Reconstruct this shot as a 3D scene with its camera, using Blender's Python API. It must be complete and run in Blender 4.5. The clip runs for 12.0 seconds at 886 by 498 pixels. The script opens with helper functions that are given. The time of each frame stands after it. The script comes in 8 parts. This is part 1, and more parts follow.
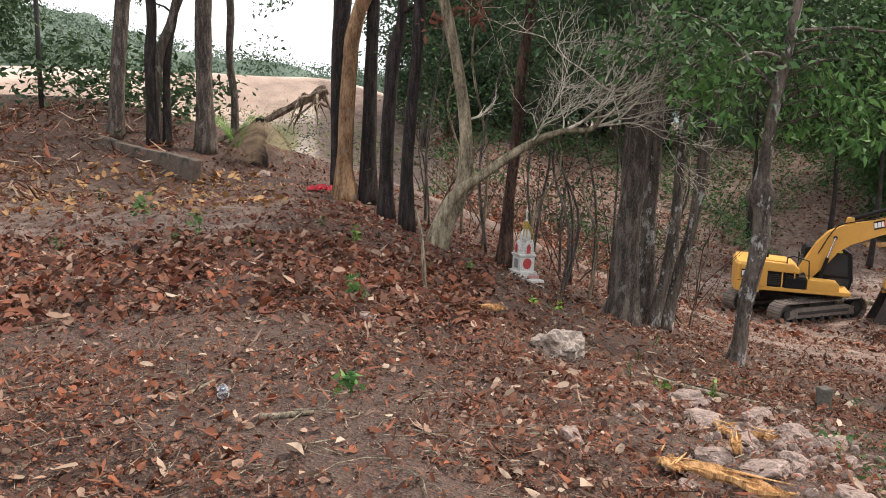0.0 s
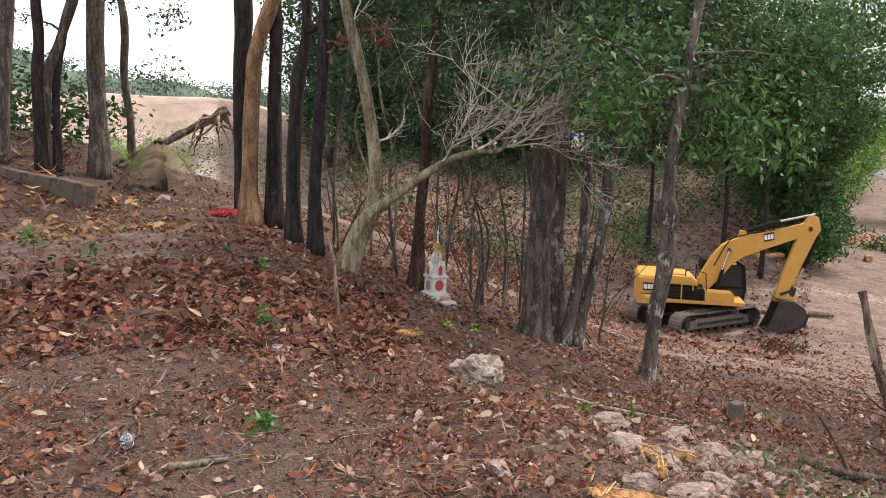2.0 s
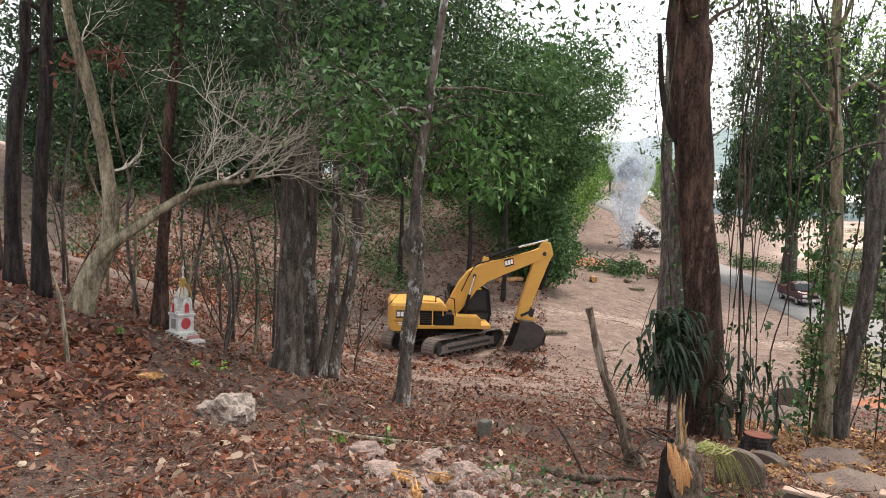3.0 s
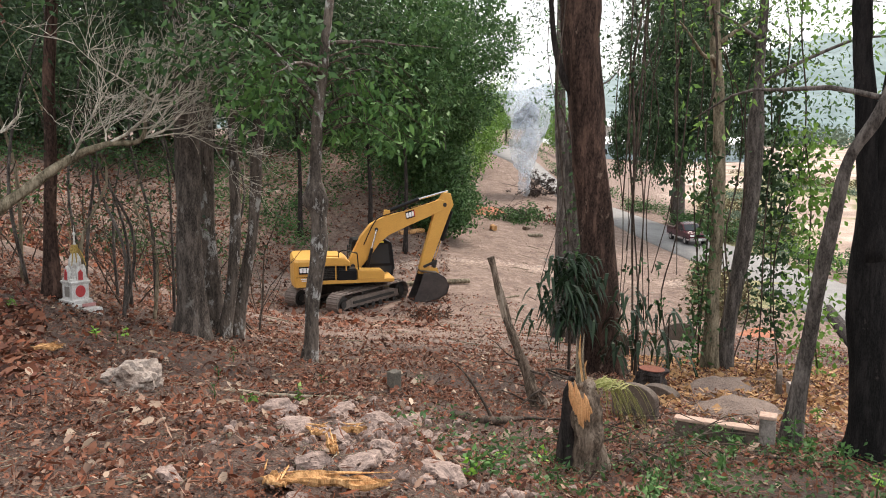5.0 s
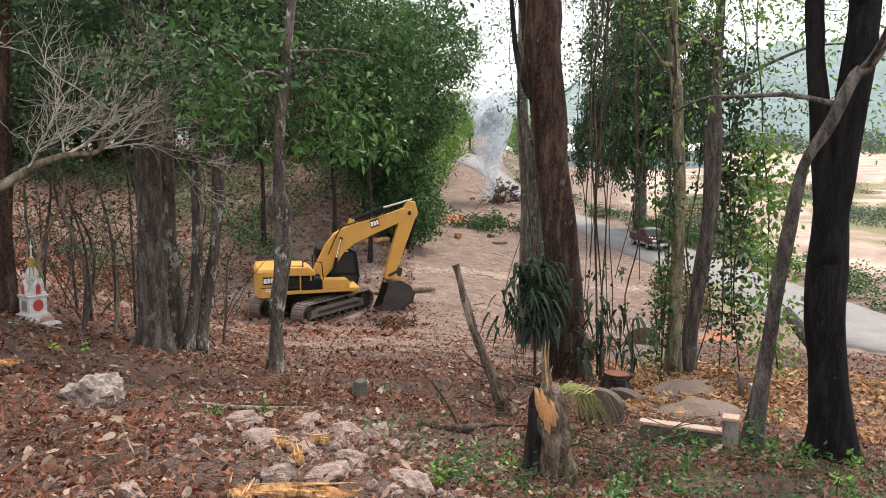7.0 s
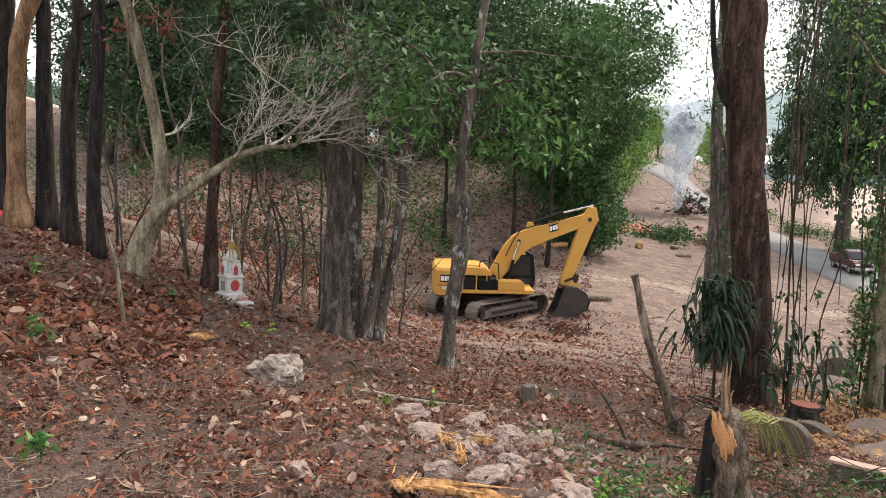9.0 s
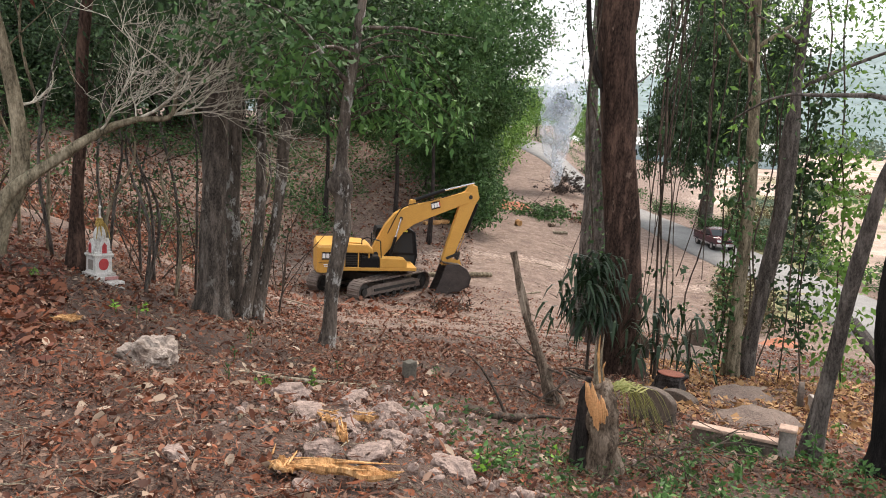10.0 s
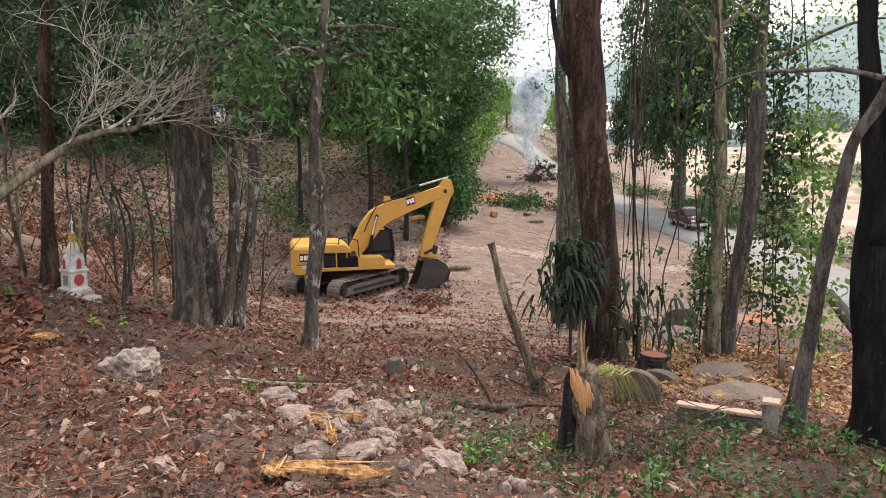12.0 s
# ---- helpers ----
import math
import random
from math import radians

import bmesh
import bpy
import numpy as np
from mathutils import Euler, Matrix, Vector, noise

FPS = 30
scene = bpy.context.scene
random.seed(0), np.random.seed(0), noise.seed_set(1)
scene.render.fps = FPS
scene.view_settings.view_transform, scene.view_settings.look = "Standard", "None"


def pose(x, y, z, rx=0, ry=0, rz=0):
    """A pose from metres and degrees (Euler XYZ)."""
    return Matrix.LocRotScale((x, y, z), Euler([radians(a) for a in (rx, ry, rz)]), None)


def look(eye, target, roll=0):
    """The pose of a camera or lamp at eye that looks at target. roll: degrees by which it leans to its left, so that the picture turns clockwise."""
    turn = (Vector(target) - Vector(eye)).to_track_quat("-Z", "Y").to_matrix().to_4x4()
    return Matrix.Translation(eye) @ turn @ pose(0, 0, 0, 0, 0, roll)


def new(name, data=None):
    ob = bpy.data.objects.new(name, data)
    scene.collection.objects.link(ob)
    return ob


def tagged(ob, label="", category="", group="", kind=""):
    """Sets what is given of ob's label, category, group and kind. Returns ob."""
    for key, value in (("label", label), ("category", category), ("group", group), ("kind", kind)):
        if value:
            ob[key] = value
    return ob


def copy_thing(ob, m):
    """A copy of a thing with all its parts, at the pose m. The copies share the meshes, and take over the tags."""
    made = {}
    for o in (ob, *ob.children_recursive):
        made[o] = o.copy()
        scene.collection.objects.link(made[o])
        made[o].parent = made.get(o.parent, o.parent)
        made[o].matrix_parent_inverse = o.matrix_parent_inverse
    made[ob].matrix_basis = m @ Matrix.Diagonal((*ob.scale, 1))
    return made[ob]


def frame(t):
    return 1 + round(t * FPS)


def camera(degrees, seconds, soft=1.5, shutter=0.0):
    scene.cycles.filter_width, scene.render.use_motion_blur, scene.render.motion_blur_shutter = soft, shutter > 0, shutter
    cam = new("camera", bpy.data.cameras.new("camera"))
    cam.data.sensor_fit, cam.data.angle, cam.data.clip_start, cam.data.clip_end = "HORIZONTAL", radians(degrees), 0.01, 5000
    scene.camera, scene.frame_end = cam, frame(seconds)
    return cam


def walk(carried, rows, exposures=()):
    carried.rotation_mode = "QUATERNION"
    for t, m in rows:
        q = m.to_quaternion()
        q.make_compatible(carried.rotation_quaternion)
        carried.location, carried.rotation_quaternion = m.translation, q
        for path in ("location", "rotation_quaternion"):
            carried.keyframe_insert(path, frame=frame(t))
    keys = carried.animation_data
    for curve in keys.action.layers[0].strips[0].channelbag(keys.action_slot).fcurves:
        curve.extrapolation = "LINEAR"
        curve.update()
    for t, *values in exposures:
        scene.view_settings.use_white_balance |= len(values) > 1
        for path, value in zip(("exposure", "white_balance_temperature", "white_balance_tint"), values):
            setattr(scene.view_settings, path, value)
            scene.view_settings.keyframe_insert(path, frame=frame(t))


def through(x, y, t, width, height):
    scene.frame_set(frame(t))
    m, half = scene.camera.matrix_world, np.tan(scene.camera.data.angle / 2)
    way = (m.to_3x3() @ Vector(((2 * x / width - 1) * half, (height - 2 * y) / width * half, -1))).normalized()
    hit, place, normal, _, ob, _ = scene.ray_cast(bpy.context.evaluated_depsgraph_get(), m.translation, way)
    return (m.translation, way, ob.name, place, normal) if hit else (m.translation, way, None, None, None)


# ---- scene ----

# ---------------------------------------------------------------- camera
cam = camera(56.9, 12.0, soft=1.0)
EYE = 1.6
# seconds, offset of the eye, then yaw, pitch and roll in degrees
ROWS = [
    (0, 0.063, -0.110, 0.006, 1.12, -9.34, 1.69),
    (0.5, 0.025, 0.048, 0.002, 10.65, -8.28, 1.58),
    (1, -0.020, 0.078, 0.021, 12.06, -9.01, 1.25),
    (1.5, -0.017, 0.071, 0.031, 2.08, -9.06, 2.67),
    (2, -0.006, 0.052, 0.041, -5.46, -7.86, 1.31),
    (2.5, 0.019, 0.080, 0.029, -13.06, -6.29, 0.93),
    (3, 0.044, 0.108, 0.019, -22.60, -5.21, 1.44),
    (3.2, 0.045, 0.106, 0.021, -25.01, -4.75, 2.05),
    (4, 0.012, 0.066, 0.037, -28.6, -6.9, 0.9),
    (4.8, -0.014, 0.036, 0.045, -29.05, -8.19, 0.05),
    (5, -0.017, 0.032, 0.045, -29.61, -8.46, -0.01),
    (5.5, -0.014, 0.033, 0.044, -31.36, -8.77, -0.14),
    (6, -0.014, 0.030, 0.045, -33.26, -8.34, -0.72),
    (6.5, -0.013, 0.031, 0.045, -34.91, -8.05, -0.85),
    (7, -0.016, 0.028, 0.045, -32.08, -7.90, -0.41),
    (7.5, -0.040, 0.007, 0.056, -21.61, -7.32, -0.78),
    (7.7, -0.040, 0.010, 0.055, -17.45, -7.20, -0.97),
    (8.3, -0.020, 0.040, 0.045, -12.9, -7.2, -0.3),
    (8.8, 0.012, 0.075, 0.034, -17.0, -7.6, 1.1),
    (9.3, 0.036, 0.099, 0.026, -23.59, -8.17, 2.21),
    (9.5, 0.039, 0.102, 0.024, -26.05, -8.62, 2.79),
    (10, 0.035, 0.096, 0.028, -27.94, -9.06, 2.72),
    (10.5, 0.039, 0.102, 0.026, -28.52, -9.13, 1.21),
    (11, 0.040, 0.103, 0.026, -29.48, -8.98, 0.29),
    (11.5, 0.038, 0.100, 0.027, -30.33, -8.92, 0.29),
    (12, 0.027, 0.087, 0.031, -29.54, -9.40, -0.35),
]


def held(x, y, z, yaw, pitch, roll):
    return pose(x, y, EYE + z, 0, 0, yaw) @ pose(0, 0, 0, 90 + pitch) @ pose(0, 0, 0, 0, 0, roll)


walk(cam, [(t, held(*v)) for t, *v in ROWS])

# ---------------------------------------------------------------- light: bright overcast afternoon
world = bpy.data.worlds.new("world")
scene.world = world
world.use_nodes = True
wn, wl = world.node_tree.nodes, world.node_tree.links
sky = wn.new("ShaderNodeTexSky")
sky.sky_type, sky.sun_disc = "NISHITA", False
sky.sun_elevation, sky.sun_rotation, sky.dust_density = radians(48), radians(60), 4.0
cloud = wn.new("ShaderNodeMix")
cloud.data_type = "RGBA"
cloud.inputs[0].default_value = 0.82
wl.new(sky.outputs[0], cloud.inputs[6])
cloud.inputs[7].default_value = (7.6, 7.75, 7.9, 1)
wl.new(cloud.outputs[2], wn["Background"].inputs["Color"])
wn["Background"].inputs["Strength"].default_value = 0.14
sun = new("sun", bpy.data.lights.new("sun", "SUN"))
sun.data.energy, sun.data.angle, sun.data.color = 3.0, radians(12), (1.0, 0.88, 0.77)
sun.matrix_world = look((0, 0, 60), Vector((0, 0, 60)) - Vector((math.sin(radians(60)) * 0.67, math.cos(radians(60)) * 0.67, 0.74)))
scene.view_settings.exposure = 0.70

# ---------------------------------------------------------------- materials


class Nodes:
    """A node material under construction."""

    def __init__(self, name, rough=0.8, metal=0.0):
        self.m = bpy.data.materials.new(name)
        self.m.use_nodes = True
        self.n, self.l = self.m.node_tree.nodes, self.m.node_tree.links
        self.b = self.n["Principled BSDF"]
        self.b.inputs["Roughness"].default_value, self.b.inputs["Metallic"].default_value = rough, metal

    def add(self, kind, **inputs):
        node = self.n.new("ShaderNode" + kind)
        for key, value in inputs.items():
            socket = node.inputs[int(key[1:]) if key[0] == "i" and key[1:].isdigit() else key.replace("_", " ")]
            if isinstance(value, bpy.types.NodeSocket):
                self.l.new(value, socket)
            else:
                socket.default_value = value
        return node

    def coords(self, sx=1, sy=1, sz=1, world=False):
        src = self.add("NewGeometry").outputs["Position"] if world else self.add("TexCoord").outputs["Object"]
        return self.add("Mapping", Vector=src, Scale=(sx, sy, sz)).outputs[0]

    def noise(self, at, scale, detail=4.0, rough=0.6):
        return self.add("TexNoise", Vector=at, Scale=scale, Detail=detail, Roughness=rough).outputs["Fac"]

    def ramp(self, fac, *stops):
        node = self.add("ValToRGB", Fac=fac)
        els = node.color_ramp.elements
        while len(els) < len(stops):
            els.new(0.5)
        for el, (at, col) in zip(els, stops):
            el.position, el.color = at, (*col, 1)
        return node.outputs[0]

    def mix(self, fac, a, b, how="MIX"):
        node = self.add("Mix")
        node.data_type, node.blend_type = "RGBA", how
        for k, v in ((0, fac), (6, a), (7, b)):
            if isinstance(v, bpy.types.NodeSocket):
                self.l.new(v, node.inputs[k])
            else:
                node.inputs[k].default_value = v if k == 0 else (*v, 1)
        return node.outputs[2]

    def done(self, colour, bump=None, strength=0.4, dist=0.02):
        if isinstance(colour, bpy.types.NodeSocket):
            self.l.new(colour, self.b.inputs["Base Color"])
        else:
            self.b.inputs["Base Color"].default_value = (*colour, 1)
        if bump is not None:
            self.l.new(self.add("Bump", Height=bump, Strength=strength, Distance=dist).outputs[0], self.b.inputs["Normal"])
        return self.m


def mottled(name, dark, light, scale=6.0, fine=60.0, rough=0.85, bump=0.4, dist=0.01, metal=0.0, stain=None):
    """A rough surface that varies in patches and in grain."""
    k = Nodes(name, rough, metal)
    at = k.coords()
    big, small = k.noise(at, scale, 5), k.noise(at, fine, 3)
    col = k.ramp(big, (0.3, dark), (0.7, light))
    col = k.mix(0.35, col, k.ramp(small, (0.35, [c * 0.55 for c in dark]), (0.65, [min(c * 1.25, 1) for c in light])))
    if stain:
        col = k.mix(k.ramp(k.noise(at, scale * 0.6, 6, 0.7), (0.52, (0, 0, 0)), (0.62, (1, 1, 1))), col, stain)
    return k.done(col, small, bump, dist)


def bark(name, dark, light, patch=None, amount=0.55, furrow=14.0, bump=0.8):
    """Bark with furrows along the trunk, and patches of lichen or bare wood."""
    k = Nodes(name, 0.92)
    k.b.inputs["Specular IOR Level"].default_value = 0.2
    along = k.coords(1, 1, 0.2)
    grain, blot = k.noise(along, furrow, 6, 0.65), k.noise(k.coords(1, 1, 0.55), 6.5, 6, 0.72)
    fine = k.noise(k.coords(1, 1, 0.4), furrow * 4.5, 4, 0.7)
    col = k.ramp(grain, (0.39, [c * 0.35 for c in dark]), (0.49, dark), (0.61, light))
    col = k.mix(0.4, col, k.ramp(fine, (0.38, [c * 0.4 for c in dark]), (0.64, [min(1, c * 1.15) for c in light])))
    if patch:
        col = k.mix(k.ramp(blot, (amount, (0, 0, 0)), (amount + 0.06, (1, 1, 1))), col, k.mix(fine, [c * 0.6 for c in patch], patch))
    col = k.mix(0.55, col, k.ramp(k.noise(k.coords(1, 1, 0.35), 1.7, 5, 0.6), (0.36, (0.42, 0.42, 0.42)), (0.6, (1.0, 1.0, 1.0))), "MULTIPLY")
    height = k.mix(0.3, grain, fine)
    return k.done(col, height, bump, 0.03)


def leafy(name, *stops, rough=0.6, through=0.22):
    """Leaves: each island takes its own shade; some light comes through."""
    k = Nodes(name, rough)
    k.b.inputs["Specular IOR Level"].default_value = 0.25
    rnd = k.add("NewGeometry").outputs["Random Per Island"]
    n = len(stops)
    col = k.ramp(rnd, *[(i / max(n - 1, 1), c) for i, c in enumerate(stops)])
    col = k.mix(0.3, col, k.ramp(k.noise(k.coords(), 1.3, 3), (0.3, [c * 0.5 for c in stops[0]]), (0.7, stops[-1])))
    m = k.done(col)
    if through:
        tr = k.add("BsdfTranslucent", Color=col)
        mixed = k.add("MixShader", i0=through, i1=k.b.outputs[0], i2=tr.outputs[0])
        k.l.new(mixed.outputs[0], k.n["Material Output"].inputs["Surface"])
    return m


def ground_material():
    """Soil with leaf mould, bare dirt, sand and dry grass, by what covers the land."""
    k = Nodes("ground", 0.95)
    at = k.coords(world=True)
    cover = k.add("VertexColor")
    cover.layer_name = "cover"
    parts = k.add("SeparateColor", Color=cover.outputs["Color"])
    n1, n2, n3, n4 = k.noise(at, 0.45, 8, 0.65), k.noise(at, 5.0, 6, 0.7), k.noise(at, 34.0, 5, 0.7), k.noise(at, 0.11, 6, 0.65)
    vor = k.add("TexVoronoi", Vector=at, Scale=11.0, Randomness=1.0)
    litter = k.ramp(vor.outputs["Color"], (0.1, (0.045, 0.027, 0.022)), (0.45, (0.10, 0.058, 0.042)), (0.75, (0.17, 0.092, 0.062)), (0.97, (0.27, 0.16, 0.11)))
    soil = k.ramp(n3, (0.36, (0.03, 0.019, 0.015)), (0.52, (0.105, 0.066, 0.05)), (0.66, (0.23, 0.15, 0.115)))
    grit = k.add("TexVoronoi", Vector=at, Scale=52.0, Randomness=1.0)
    n6 = k.noise(at, 130.0, 3, 0.7)
    soil = k.mix(0.35, soil, litter)
    soil = k.mix(0.55, soil, k.ramp(grit.outputs["Color"], (0.15, (0.018, 0.011, 0.009)), (0.5, (0.075, 0.045, 0.034)), (0.8, (0.17, 0.105, 0.078)), (0.97, (0.36, 0.26, 0.20))))
    soil = k.mix(0.3, soil, k.ramp(n6, (0.4, (0.02, 0.012, 0.01)), (0.62, (0.22, 0.15, 0.115))))
    soil = k.mix(k.ramp(n1, (0.4, (0, 0, 0)), (0.65, (0.25, 0.25, 0.25))), k.mix(0.4, soil, (0.034, 0.017, 0.012)), (0.13, 0.083, 0.064))
    dirt = k.ramp(n2, (0.38, (0.10, 0.06, 0.043)), (0.5, (0.21, 0.14, 0.108)), (0.63, (0.34, 0.245, 0.195)))
    dirt = k.mix(0.3, dirt, k.ramp(n3, (0.38, (0.10, 0.062, 0.045)), (0.62, (0.45, 0.32, 0.25))))
    dirt = k.mix(k.ramp(n1, (0.42, (0, 0, 0)), (0.6, (0.6, 0.6, 0.6))), dirt, k.mix(0.5, dirt, (0.13, 0.078, 0.055)))
    n5 = k.noise(at, 1.25, 9, 0.75)
    dirt = k.mix(k.ramp(n5, (0.43, (0.85, 0.85, 0.85)), (0.53, (0, 0, 0))), dirt, k.mix(0.5, (0.085, 0.05, 0.036), litter))
    dirt = k.mix(k.ramp(n5, (0.54, (0, 0, 0)), (0.66, (0.6, 0.6, 0.6))), dirt, (0.40, 0.305, 0.255))
    ruts = k.add("TexWave", Vector=k.add("Mapping", Vector=at, Rotation=(0, 0, radians(28)), Scale=(0.15, 1, 1)).outputs[0], Scale=0.9, Distortion=3.0, Detail=3.0)
    dirt = k.mix(0.35, dirt, (0.165, 0.12, 0.10))
    dirt = k.mix(k.ramp(ruts.outputs["Fac"], (0.05, (0.22, 0.22, 0.22)), (0.3, (0, 0, 0))), dirt, (0.14, 0.085, 0.062))
    sand = k.ramp(n4, (0.38, (0.20, 0.135, 0.105)), (0.5, (0.36, 0.26, 0.205)), (0.62, (0.58, 0.48, 0.41)))
    sand = k.mix(0.25, sand, k.ramp(n2, (0.3, (0.27, 0.19, 0.145)), (0.7, (0.62, 0.50, 0.41))))
    grass = k.ramp(n2, (0.36, (0.06, 0.07, 0.028)), (0.5, (0.17, 0.165, 0.07)), (0.66, (0.36, 0.30, 0.16)))

    def edge(sock):
        wob = k.add("Math", i0=n2, i1=0.5)
        wob.operation = "SUBTRACT"
        s = k.add("Math", i0=wob.outputs[0], i1=1.1, i2=sock)
        s.operation = "MULTIPLY_ADD"
        return k.ramp(s.outputs[0], (0.36, (0, 0, 0)), (0.62, (1, 1, 1)))

    col = k.mix(edge(parts.outputs[0]), soil, dirt)
    col = k.mix(edge(parts.outputs[1]), col, sand)
    col = k.mix(edge(parts.outputs[2]), col, grass)
    return k.done(col, k.mix(0.4, k.mix(0.4, n3, vor.outputs["Distance"]), grit.outputs["Distance"]), 0.9, 0.04)


